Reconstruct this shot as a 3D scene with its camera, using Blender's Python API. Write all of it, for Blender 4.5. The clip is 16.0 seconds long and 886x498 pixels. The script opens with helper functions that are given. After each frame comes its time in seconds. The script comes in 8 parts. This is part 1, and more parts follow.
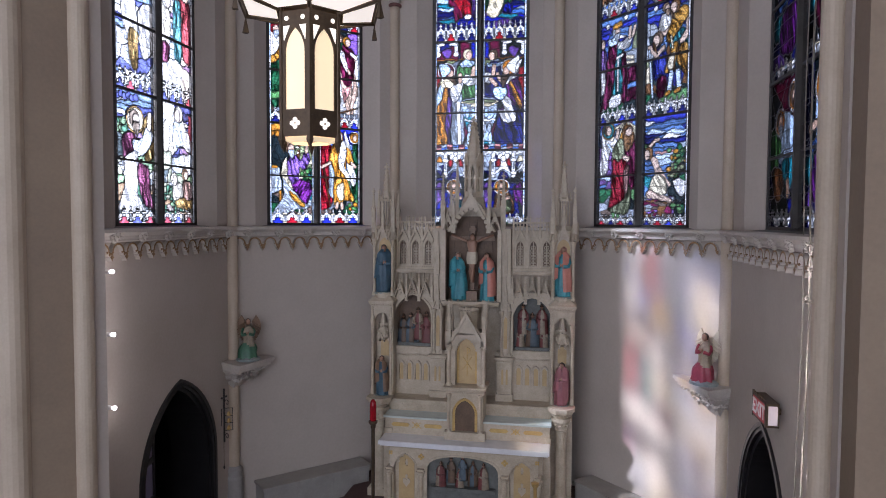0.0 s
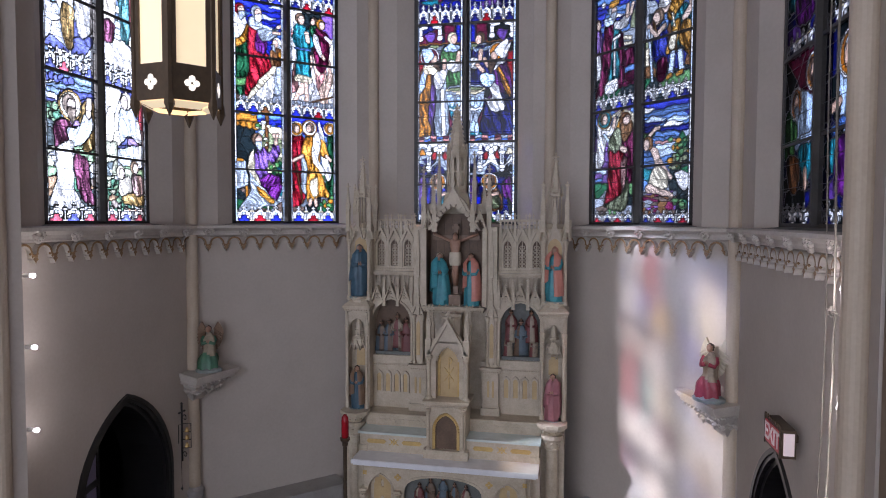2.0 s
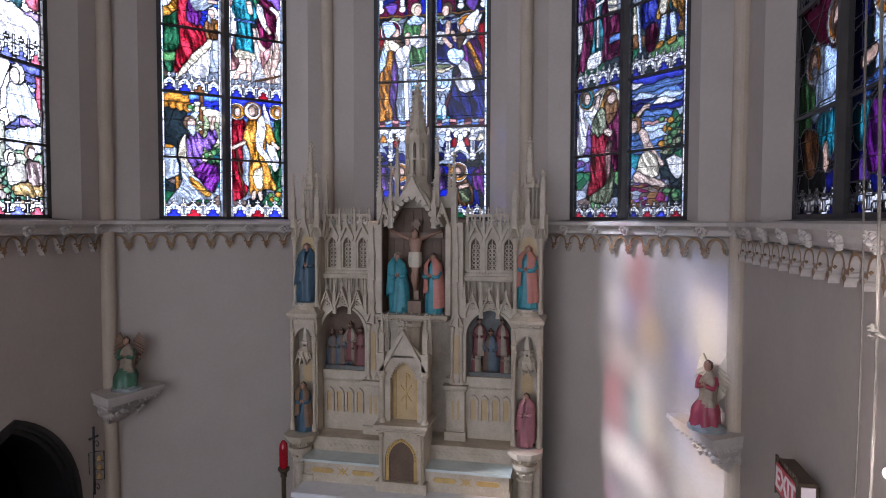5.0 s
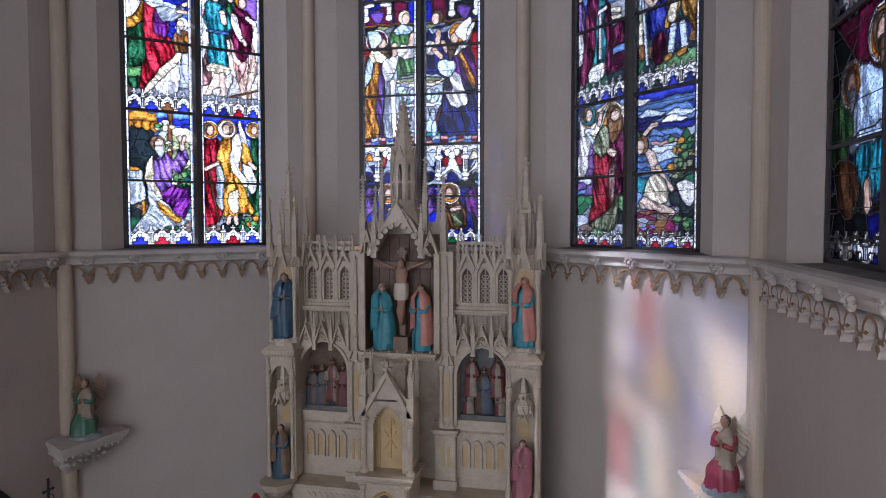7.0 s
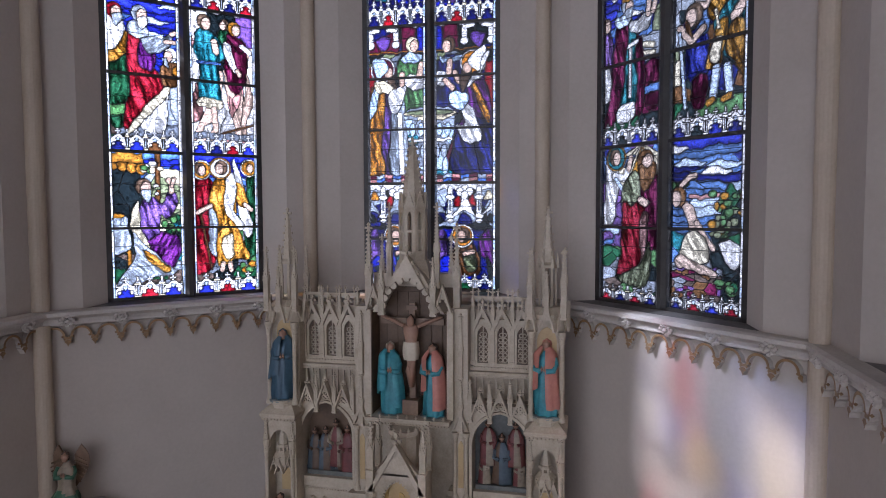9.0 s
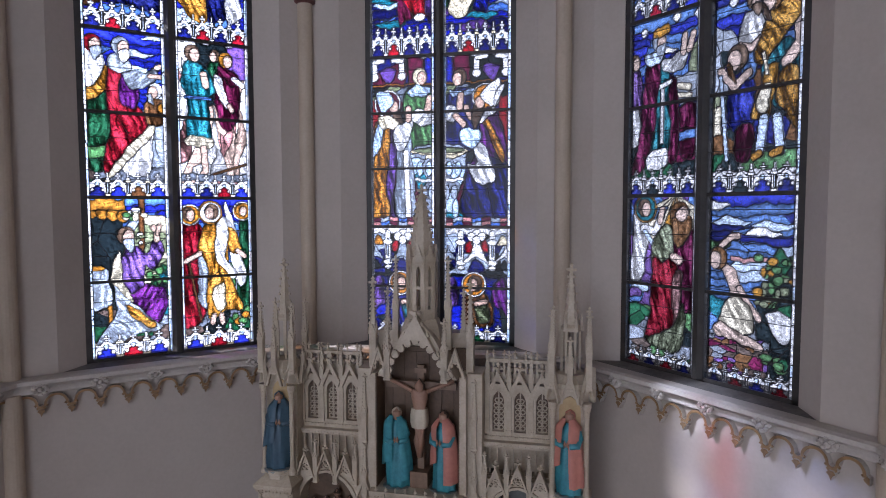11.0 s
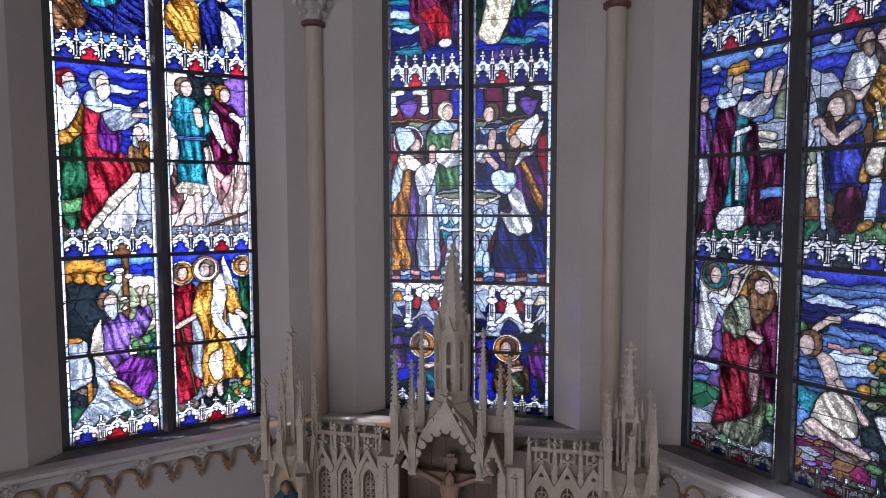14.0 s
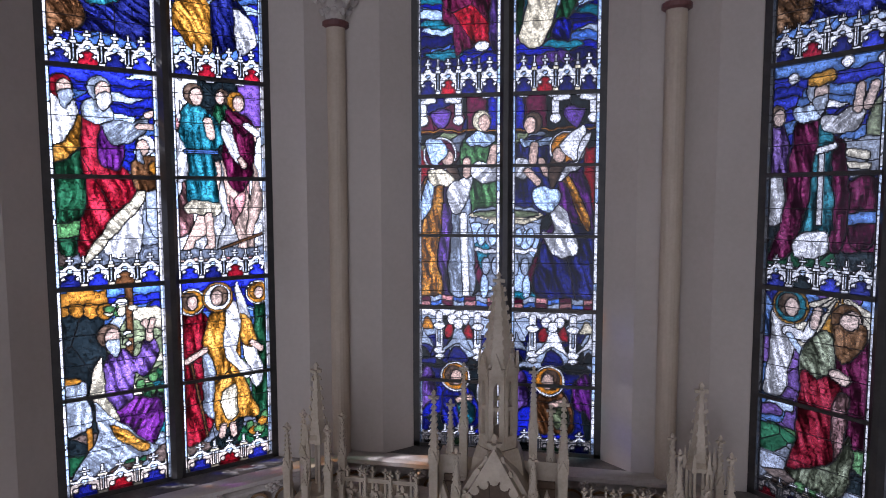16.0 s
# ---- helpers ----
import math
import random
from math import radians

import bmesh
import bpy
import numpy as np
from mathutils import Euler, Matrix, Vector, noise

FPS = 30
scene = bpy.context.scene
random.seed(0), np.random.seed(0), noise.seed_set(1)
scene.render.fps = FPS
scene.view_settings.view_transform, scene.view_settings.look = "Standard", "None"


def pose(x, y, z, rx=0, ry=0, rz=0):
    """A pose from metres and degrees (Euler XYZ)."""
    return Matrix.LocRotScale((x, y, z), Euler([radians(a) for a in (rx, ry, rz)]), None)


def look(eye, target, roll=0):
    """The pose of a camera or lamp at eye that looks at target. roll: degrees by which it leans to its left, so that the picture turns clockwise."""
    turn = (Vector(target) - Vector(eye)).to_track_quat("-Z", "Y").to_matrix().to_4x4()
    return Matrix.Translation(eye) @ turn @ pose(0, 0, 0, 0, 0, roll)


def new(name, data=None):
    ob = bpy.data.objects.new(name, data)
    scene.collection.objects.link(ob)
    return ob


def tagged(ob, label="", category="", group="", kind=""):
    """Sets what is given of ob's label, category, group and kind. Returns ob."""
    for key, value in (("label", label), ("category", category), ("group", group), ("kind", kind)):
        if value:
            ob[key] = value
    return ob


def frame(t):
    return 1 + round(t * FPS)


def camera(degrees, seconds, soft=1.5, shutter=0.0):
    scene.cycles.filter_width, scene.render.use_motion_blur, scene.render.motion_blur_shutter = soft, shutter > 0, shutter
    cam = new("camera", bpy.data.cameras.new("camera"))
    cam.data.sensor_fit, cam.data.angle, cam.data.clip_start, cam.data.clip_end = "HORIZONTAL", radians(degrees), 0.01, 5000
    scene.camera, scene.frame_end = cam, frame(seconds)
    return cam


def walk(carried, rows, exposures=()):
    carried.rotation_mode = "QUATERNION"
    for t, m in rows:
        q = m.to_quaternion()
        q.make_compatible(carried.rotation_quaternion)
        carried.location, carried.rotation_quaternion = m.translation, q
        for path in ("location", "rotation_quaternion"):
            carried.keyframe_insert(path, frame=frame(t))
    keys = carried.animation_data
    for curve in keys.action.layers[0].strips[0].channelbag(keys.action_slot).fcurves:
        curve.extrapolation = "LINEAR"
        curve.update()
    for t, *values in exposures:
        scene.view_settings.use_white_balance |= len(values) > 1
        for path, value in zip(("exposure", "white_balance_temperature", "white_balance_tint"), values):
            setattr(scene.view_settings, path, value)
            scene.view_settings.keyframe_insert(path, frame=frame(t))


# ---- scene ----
cam = camera(69.5, 16.0, soft=1.0)

PATH = [
    (0, (1.542, -10.442, 5.185), (1.165, -8.48, 5.095), 0.3),
    (0.5, (1.589, -10.206, 5.24), (1.194, -8.248, 5.141), 0.1),
    (1, (1.653, -9.97, 5.199), (1.251, -8.013, 5.107), 0.2),
    (1.5, (1.714, -9.726, 5.195), (1.314, -7.769, 5.1), 0.1),
    (2, (1.774, -9.493, 5.154), (1.374, -7.536, 5.063), 0.2),
    (2.5, (1.835, -9.246, 5.116), (1.433, -7.289, 5.027), 0.1),
    (3, (1.881, -9.031, 5.084), (1.479, -7.073, 4.999), 0.1),
    (3.5, (1.93, -8.802, 5.06), (1.528, -6.845, 4.976), 0.1),
    (4, (1.985, -8.581, 5.029), (1.582, -6.623, 4.95), 0.1),
    (6.5, (2.192, -7.557, 5.276), (1.762, -5.606, 5.179), -0.0),
    (7, (2.179, -7.392, 5.389), (1.744, -5.441, 5.307), -0.1),
    (7.5, (2.133, -7.229, 5.52), (1.696, -5.279, 5.438), 0.0),
    (8, (2.082, -7.047, 5.691), (1.641, -5.099, 5.596), -0.0),
    (8.5, (1.983, -6.894, 5.862), (1.547, -4.945, 5.76), -0.1),
    (9, (1.893, -6.752, 6.077), (1.457, -4.804, 5.963), -0.2),
    (9.5, (1.778, -6.603, 6.258), (1.348, -4.654, 6.138), -0.2),
    (10, (1.714, -6.445, 6.44), (1.288, -4.495, 6.315), -0.1),
    (12.5, (1.422, -5.696, 6.83), (0.995, -3.746, 6.701), -0.1),
    (13, (1.349, -5.541, 6.942), (0.914, -3.594, 6.807), -0.1),
    (13.5, (1.234, -5.42, 7.109), (0.804, -3.472, 6.966), -0.1),
    (14, (1.106, -5.279, 7.264), (0.685, -3.33, 7.113), -0.1),
    (14.5, (0.984, -5.141, 7.368), (0.567, -3.191, 7.211), -0.2),
    (15, (0.85, -5.011, 7.441), (0.442, -3.059, 7.281), -0.2),
    (15.5, (0.696, -4.905, 7.475), (0.307, -2.95, 7.312), -0.2),
    (16, (0.535, -4.792, 7.474), (0.158, -2.835, 7.31), -0.1),
]
walk(cam, [(t, look(eye, target, roll)) for t, eye, target, roll in PATH], exposures=[(0, 1.58, 5950, 21), (8, 1.50, 5950, 22), (13, 1.40, 5950, 23), (16, 1.18, 5980, 24)])

# ---- light ----
world = bpy.data.worlds.new("world")
scene.world = world
world.use_nodes = True
wn = world.node_tree
sky = wn.nodes.new("ShaderNodeTexSky")
sky.sky_type, sky.sun_disc = "NISHITA", False
SUN_DIR = Vector((1.0, 0.29, -0.76)).normalized()
sky.sun_elevation = math.asin(-SUN_DIR.z)
sky.sun_rotation = math.atan2(-SUN_DIR.x, -SUN_DIR.y)
wn.nodes["Background"].inputs[1].default_value = 0.05
wn.links.new(sky.outputs[0], wn.nodes["Background"].inputs[0])
sun_data = bpy.data.lights.new("sun", "SUN")
sun_data.energy, sun_data.angle, sun_data.color = 7.0, radians(2.4), (1.0, 0.98, 0.96)
new("sun", sun_data).matrix_world = look((0, 0, 20), Vector((0, 0, 20)) + SUN_DIR)


def area_lamp(name, eye, target, sx, sy, power, color, spread=180):
    d = bpy.data.lights.new(name, "AREA")
    d.shape, d.size, d.size_y, d.energy, d.color = "RECTANGLE", sx, sy, power, color
    d.spread = radians(spread)
    ob = new(name, d)
    ob.matrix_world = look(eye, target)
    return ob


# unseen fill lamps added in the nave, behind the start of the walk
area_lamp("nave_fill_light", (-6.9, -12.5, 6.5), (3.9, -4.2, 2.6), 5.0, 5.0, 2, (1.0, 0.88, 0.72), 80)
area_lamp("rear_fill_light", (0, -21.6, 8.0), (0, 0, 4.0), 5.0, 6.0, 2, (1.0, 0.88, 0.72))


# ---- materials ----
def material(name):
    m = bpy.data.materials.new(name)
    m.use_nodes = True
    return m, m.node_tree, m.node_tree.nodes["Principled BSDF"]


def node(tree, kind, **values):
    n = tree.nodes.new(kind)
    for k, v in values.items():
        n.inputs[k].default_value = v
    return n


def surface(name, base, dark, rough=0.6, metal=0.0, grain=60.0, stain=1.5, bump=0.1, spread=0.5, emit=0.0, random_tint=0.0):
    """A paint, stone, wood or metal: two scales of noise between base and dark, with fine relief."""
    m, t, b = material(name)
    co = t.nodes.new("ShaderNodeTexCoord")
    n1 = node(t, "ShaderNodeTexNoise", Scale=stain, Detail=6.0, Roughness=0.65)
    n2 = node(t, "ShaderNodeTexNoise", Scale=grain, Detail=4.0)
    for n in (n1, n2):
        t.links.new(co.outputs["Object"], n.inputs["Vector"])
    add = t.nodes.new("ShaderNodeMath")
    add.operation = "MULTIPLY_ADD"
    t.links.new(n2.outputs["Fac"], add.inputs[0])
    add.inputs[1].default_value = 0.35
    t.links.new(n1.outputs["Fac"], add.inputs[2])
    ramp = t.nodes.new("ShaderNodeValToRGB")
    ramp.color_ramp.elements[0].position = 0.67 - spread / 2
    ramp.color_ramp.elements[1].position = 0.67 + spread / 2
    ramp.color_ramp.elements[0].color = (*dark, 1)
    ramp.color_ramp.elements[1].color = (*base, 1)
    t.links.new(add.outputs[0], ramp.inputs[0])
    out = ramp.outputs[0]
    if random_tint:
        oi = t.nodes.new("ShaderNodeObjectInfo")
        mr = node(t, "ShaderNodeMapRange", **{"To Min": 1 - random_tint, "To Max": 1 + random_tint})
        t.links.new(oi.outputs["Random"], mr.inputs[0])
        mul = t.nodes.new("ShaderNodeVectorMath")
        mul.operation = "SCALE"
        t.links.new(out, mul.inputs[0])
        t.links.new(mr.outputs[0], mul.inputs["Scale"])
        out = mul.outputs[0]
    t.links.new(out, b.inputs["Base Color"])
    b.inputs["Roughness"].default_value, b.inputs["Metallic"].default_value = rough, metal
    bp = node(t, "ShaderNodeBump", Strength=bump, Distance=0.01)
    t.links.new(n2.outputs["Fac"], bp.inputs["Height"])
    t.links.new(bp.outputs[0], b.inputs["Normal"])
    if emit:
        b.inputs["Emission Color"].default_value, b.inputs["Emission Strength"].default_value = (*base, 1), emit
    return m


PLASTER = surface("plaster", (0.50, 0.442, 0.382), (0.40, 0.345, 0.29), 0.75, grain=25, stain=0.7, bump=0.06, spread=0.6)
CREAM = surface("cream_paint", (0.52, 0.43, 0.325), (0.40, 0.32, 0.235), 0.6, grain=40, stain=1.2, bump=0.05)
TRIM = surface("trim_paint", (0.57, 0.52, 0.46), (0.40, 0.36, 0.31), 0.6, grain=40, stain=2.5, bump=0.08)
TRACERY = surface("tracery_edge", (0.36, 0.22, 0.10), (0.17, 0.105, 0.06), 0.45, metal=0.2, grain=50, stain=6, bump=0.1)
GILT = surface("gilding", (0.62, 0.42, 0.15), (0.40, 0.26, 0.09), 0.42, metal=0.35, grain=60, stain=8, bump=0.08)
SILL = surface("sooty_sill", (0.22, 0.20, 0.18), (0.07, 0.065, 0.06), 0.7, grain=30, stain=4, bump=0.1)
LEAD = surface("lead", (0.035, 0.035, 0.04), (0.015, 0.015, 0.018), 0.5, grain=40, stain=8)
IRON = surface("window_iron", (0.06, 0.055, 0.05), (0.03, 0.028, 0.026), 0.5, metal=0.3, grain=60, stain=8)
ALTAR = surface("altar_paint", (0.57, 0.49, 0.37), (0.36, 0.29, 0.20), 0.5, grain=45, stain=5, bump=0.08)
MARBLE = surface("altar_marble", (0.80, 0.79, 0.78), (0.55, 0.55, 0.57), 0.22, grain=9, stain=3, bump=0.01, spread=0.9)
GLASS_SHELF = surface("pale_green_slab", (0.62, 0.68, 0.64), (0.48, 0.55, 0.51), 0.2, grain=12, stain=3, bump=0.01)
TAN = surface("tan_panel", (0.55, 0.40, 0.20), (0.42, 0.29, 0.13), 0.45, grain=40, stain=6, bump=0.1)
NICHE_WOOD = surface("niche_boards", (0.17, 0.105, 0.06), (0.075, 0.045, 0.027), 0.6, grain=30, stain=3, bump=0.1)
# black woodwork and ironwork; also the painted-in darkness of the door passages
BLACK_AND_SHADE = surface("black_and_shade", (0.022, 0.02, 0.02), (0.010, 0.010, 0.011), 0.3, grain=40, stain=4)
BENCH_WOOD = surface("grey_metal_cover", (0.34, 0.32, 0.29), (0.25, 0.23, 0.21), 0.5, grain=40, stain=3)
BROWN_PIER = surface("brown_pier_paint", (0.27, 0.20, 0.135), (0.20, 0.145, 0.10), 0.7, grain=30, stain=1)
FLOOR_M = surface("red_carpet_floor", (0.10, 0.055, 0.045), (0.06, 0.03, 0.028), 0.8, grain=90, stain=2)
BRONZE = surface("bronze", (0.11, 0.075, 0.045), (0.055, 0.038, 0.025), 0.45, metal=0.6, grain=50, stain=6)
ROPE_M = surface("rope", (0.26, 0.23, 0.19), (0.16, 0.14, 0.11), 0.8, grain=200, stain=20)
MAROON = surface("maroon_ring", (0.16, 0.06, 0.055), (0.09, 0.035, 0.03), 0.5, grain=40, stain=5)
BASE_STONE = surface("grey_base_stone", (0.32, 0.30, 0.28), (0.24, 0.22, 0.20), 0.6, grain=30, stain=3)
FLESH = surface("painted_flesh", (0.38, 0.22, 0.145), (0.27, 0.15, 0.10), 0.5, grain=40, stain=8)
DARK_HAIR = surface("painted_hair", (0.07, 0.045, 0.03), (0.04, 0.026, 0.018), 0.5)
TURQ = surface("turquoise_paint", (0.06, 0.30, 0.34), (0.035, 0.19, 0.23), 0.4, grain=30, stain=9, spread=0.3)
SALMON = surface("salmon_paint", (0.55, 0.23, 0.17), (0.42, 0.16, 0.12), 0.45, grain=30, stain=9)
CREAM_CLOTH = surface("cream_cloth_paint", (0.62, 0.55, 0.42), (0.46, 0.39, 0.28), 0.5, grain=30, stain=9)
RED_CLOTH = surface("crimson_paint", (0.34, 0.05, 0.075), (0.22, 0.03, 0.05), 0.4, grain=30, stain=9)
GREEN_CLOTH = surface("green_paint", (0.06, 0.17, 0.10), (0.035, 0.10, 0.06), 0.4, grain=30, stain=9)
ROSE = surface("rose_paint", (0.36, 0.15, 0.16), (0.26, 0.10, 0.11), 0.45, grain=30, stain=9)
BLUE_CLOTH = surface("slate_blue_paint", (0.055, 0.12, 0.165), (0.035, 0.07, 0.10), 0.45, grain=30, stain=9)
OLD_RED = surface("aged_red_paint", (0.20, 0.055, 0.05), (0.10, 0.03, 0.028), 0.5, grain=30, stain=12)
OLD_BLUE = surface("aged_blue_paint", (0.10, 0.14, 0.17), (0.055, 0.075, 0.09), 0.5, grain=30, stain=12)
OLD_CREAM = surface("aged_cream_paint", (0.34, 0.28, 0.20), (0.18, 0.14, 0.10), 0.5, grain=30, stain=12)
OLD_BROWN = surface("aged_brown_paint", (0.15, 0.095, 0.06), (0.08, 0.05, 0.03), 0.5, grain=30, stain=12)
OLD_FLESH = surface("aged_flesh_paint", (0.34, 0.20, 0.13), (0.22, 0.12, 0.08), 0.5, grain=30, stain=12)
OLD_GREY = surface("aged_grey_ground", (0.16, 0.165, 0.15), (0.08, 0.085, 0.075), 0.6, grain=30, stain=6)
GREY_PAINT = surface("grey_green_paint", (0.30, 0.33, 0.31), (0.18, 0.21, 0.20), 0.5, grain=30, stain=9)
BROWN_CLOTH = surface("brown_paint", (0.24, 0.15, 0.09), (0.15, 0.09, 0.055), 0.5, grain=30, stain=9)
RED_GLASS = surface("ruby_glass", (0.30, 0.008, 0.015), (0.18, 0.004, 0.008), 0.1, emit=0.02)
EXIT_RED = surface("exit_red_film", (0.55, 0.06, 0.07), (0.48, 0.05, 0.06), 0.4, emit=0.024)
EXIT_WHITE = surface("exit_white_film", (0.85, 0.72, 0.70), (0.78, 0.66, 0.64), 0.4, emit=0.018)
BULB = surface("lit_bulb", (1.0, 0.97, 0.93), (1.0, 0.97, 0.93), 0.3, emit=3)
WHITE_FIT = surface("white_lamp_holder", (0.7, 0.7, 0.7), (0.6, 0.6, 0.6), 0.4)
LAMP_GLASS = surface("lantern_glass", (1.0, 0.82, 0.50), (0.95, 0.74, 0.40), 0.4, grain=3, stain=1.2, emit=0.20)
LAMP_GLASS_TOP = surface("lantern_glass_pale", (1.0, 0.93, 0.78), (1.0, 0.9, 0.72), 0.4, emit=0.26)


def stained_glass():
    """Coloured glass: tint from the mesh, streaked and mottled as painted antique glass."""
    m, t, b = material("stained_glass")
    at = t.nodes.new("ShaderNodeAttribute")
    at.attribute_name = "tint"
    co = t.nodes.new("ShaderNodeTexCoord")
    n1 = node(t, "ShaderNodeTexNoise", Scale=48.0, Detail=5.0, Roughness=0.7, Distortion=1.2)
    n2 = node(t, "ShaderNodeTexNoise", Scale=5.0, Detail=2.0)
    t.links.new(co.outputs["Object"], n1.inputs["Vector"])
    t.links.new(co.outputs["Object"], n2.inputs["Vector"])
    mr = node(t, "ShaderNodeMapRange", **{"From Min": 0.3, "From Max": 0.62, "To Min": 0.35, "To Max": 1.2})
    mr2 = node(t, "ShaderNodeMapRange", **{"From Min": 0.3, "From Max": 0.7, "To Min": 0.75, "To Max": 1.1})
    t.links.new(n1.outputs["Fac"], mr.inputs[0])
    t.links.new(n2.outputs["Fac"], mr2.inputs[0])
    mu = t.nodes.new("ShaderNodeMath")
    mu.operation = "MULTIPLY"
    t.links.new(mr.outputs[0], mu.inputs[0])
    t.links.new(mr2.outputs[0], mu.inputs[1])
    sc = t.nodes.new("ShaderNodeVectorMath")
    sc.operation = "SCALE"
    t.links.new(at.outputs["Color"], sc.inputs[0])
    t.links.new(mu.outputs[0], sc.inputs["Scale"])
    tr = t.nodes.new("ShaderNodeBsdfTransparent")
    tl = t.nodes.new("ShaderNodeBsdfTranslucent")
    gl = node(t, "ShaderNodeBsdfGlossy", Roughness=0.2)
    gl.inputs["Color"].default_value = (0.5, 0.5, 0.5, 1)
    for n in (tr, tl):
        t.links.new(sc.outputs[0], n.inputs["Color"])
    mx = node(t, "ShaderNodeMixShader", Fac=0.06)
    t.links.new(tr.outputs[0], mx.inputs[1])
    t.links.new(tl.outputs[0], mx.inputs[2])
    mx2 = node(t, "ShaderNodeMixShader", Fac=0.04)
    t.links.new(mx.outputs[0], mx2.inputs[1])
    t.links.new(gl.outputs[0], mx2.inputs[2])
    t.links.new(mx2.outputs[0], t.nodes["Material Output"].inputs["Surface"])
    return m


STAINED = stained_glass()


def glow(name, color, strength):
    m, t, b = material(name)
    e = t.nodes.new("ShaderNodeEmission")
    e.inputs[0].default_value, e.inputs[1].default_value = (*color, 1), strength
    t.links.new(e.outputs[0], t.nodes["Material Output"].inputs["Surface"])
    return m


def glowing_surround():
    """Pale emission standing in for outside light, graded stronger on the sun's side."""
    m = glow("outside_glow", (0.86, 0.93, 1.0), 1.0)
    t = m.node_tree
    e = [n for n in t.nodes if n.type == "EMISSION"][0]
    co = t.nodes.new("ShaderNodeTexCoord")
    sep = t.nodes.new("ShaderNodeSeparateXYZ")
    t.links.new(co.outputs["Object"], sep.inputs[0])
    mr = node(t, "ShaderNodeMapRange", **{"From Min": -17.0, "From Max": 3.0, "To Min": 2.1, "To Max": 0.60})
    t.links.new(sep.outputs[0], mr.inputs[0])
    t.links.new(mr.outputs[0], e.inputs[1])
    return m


SURROUND_GLOW = glowing_surround()


# ---- mesh helpers ----
def mesh_of(name, bm, mats):
    me = bpy.data.meshes.new(name)
    bmesh.ops.recalc_face_normals(bm, faces=bm.faces)
    bm.to_mesh(me)
    bm.free()
    for m in mats if isinstance(mats, (list, tuple)) else [mats]:
        me.materials.append(m)
    return me


def part(name, bm, mat, parent=None, label="", m=None, smooth=False):
    """One mesh object from a bmesh, under a thing or a part."""
    ob = new(name, mesh_of(name, bm, mat))
    if smooth:
        for p in ob.data.polygons:
            p.use_smooth = True
    if m is not None:
        ob.matrix_basis = m
    if parent is not None:
        ob.parent = parent
    if label:
        ob["label"] = label
    return ob


def thing(name, m, label, category, group="", kind=""):
    ob = new(name)
    ob.empty_display_size = 0.1
    ob.matrix_basis = m
    return tagged(ob, label, category, group, kind)


def again(name, ob, parent, m):
    """Another object on the same mesh, for repeated parts."""
    o = new(name, ob.data)
    o.parent, o.matrix_basis = parent, m
    return o


def box(bm, x0, x1, y0, y1, z0, z1, mat=0, m=None):
    vs = [bm.verts.new((m @ Vector(p)) if m else p) for p in
          ((x0, y0, z0), (x1, y0, z0), (x1, y1, z0), (x0, y1, z0), (x0, y0, z1), (x1, y0, z1), (x1, y1, z1), (x0, y1, z1))]
    for f in ((0, 3, 2, 1), (4, 5, 6, 7), (0, 1, 5, 4), (1, 2, 6, 5), (2, 3, 7, 6), (3, 0, 4, 7)):
        bm.faces.new([vs[i] for i in f]).material_index = mat
    return bm


def prism(bm, pts, d0, d1, mat=0, axis="z", m=None):
    """A polygon extruded along z (plan), or along y (pts are x, z) between d0 and d1."""
    def P(p, d):
        v = Vector((p[0], p[1], d)) if axis == "z" else Vector((p[0], d, p[1]))
        return m @ v if m else v
    lo = [bm.verts.new(P(p, d0)) for p in pts]
    hi = [bm.verts.new(P(p, d1)) for p in pts]
    n = len(pts)
    bm.faces.new(lo[::-1]).material_index = mat
    bm.faces.new(hi).material_index = mat
    for i in range(n):
        bm.faces.new((lo[i], lo[(i + 1) % n], hi[(i + 1) % n], hi[i])).material_index = mat
    return bm


def lathe(bm, prof, n=16, cx=0.0, cy=0.0, cz=0.0, mat=0, sx=1.0, sy=1.0, turn=0.0, closed=True):
    """Rings of radius r at height z: prof is a row of (r, z)."""
    rings = []
    for r, z in prof:
        rings.append([bm.verts.new((cx + sx * r * math.cos(2 * math.pi * i / n + turn), cy + sy * r * math.sin(2 * math.pi * i / n + turn), cz + z)) for i in range(n)])
    for a, b in zip(rings, rings[1:]):
        for i in range(n):
            bm.faces.new((a[i], a[(i + 1) % n], b[(i + 1) % n], b[i])).material_index = mat
    if closed:
        bm.faces.new(rings[0][::-1]).material_index = mat
        bm.faces.new(rings[-1]).material_index = mat
    return bm


def tube(bm, pts, r, n=6, mat=0):
    """A round bar along a line of points."""
    rings = []
    pts = [Vector(p) for p in pts]
    for i, p in enumerate(pts):
        d = (pts[min(i + 1, len(pts) - 1)] - pts[max(i - 1, 0)]).normalized()
        q = d.to_track_quat("Z", "Y").to_matrix()
        rings.append([bm.verts.new(p + q @ Vector((r * math.cos(2 * math.pi * j / n), r * math.sin(2 * math.pi * j / n), 0))) for j in range(n)])
    for a, b in zip(rings, rings[1:]):
        for j in range(n):
            bm.faces.new((a[j], a[(j + 1) % n], b[(j + 1) % n], b[j])).material_index = mat
    bm.faces.new(rings[0][::-1]).material_index = mat
    bm.faces.new(rings[-1]).material_index = mat
    return bm


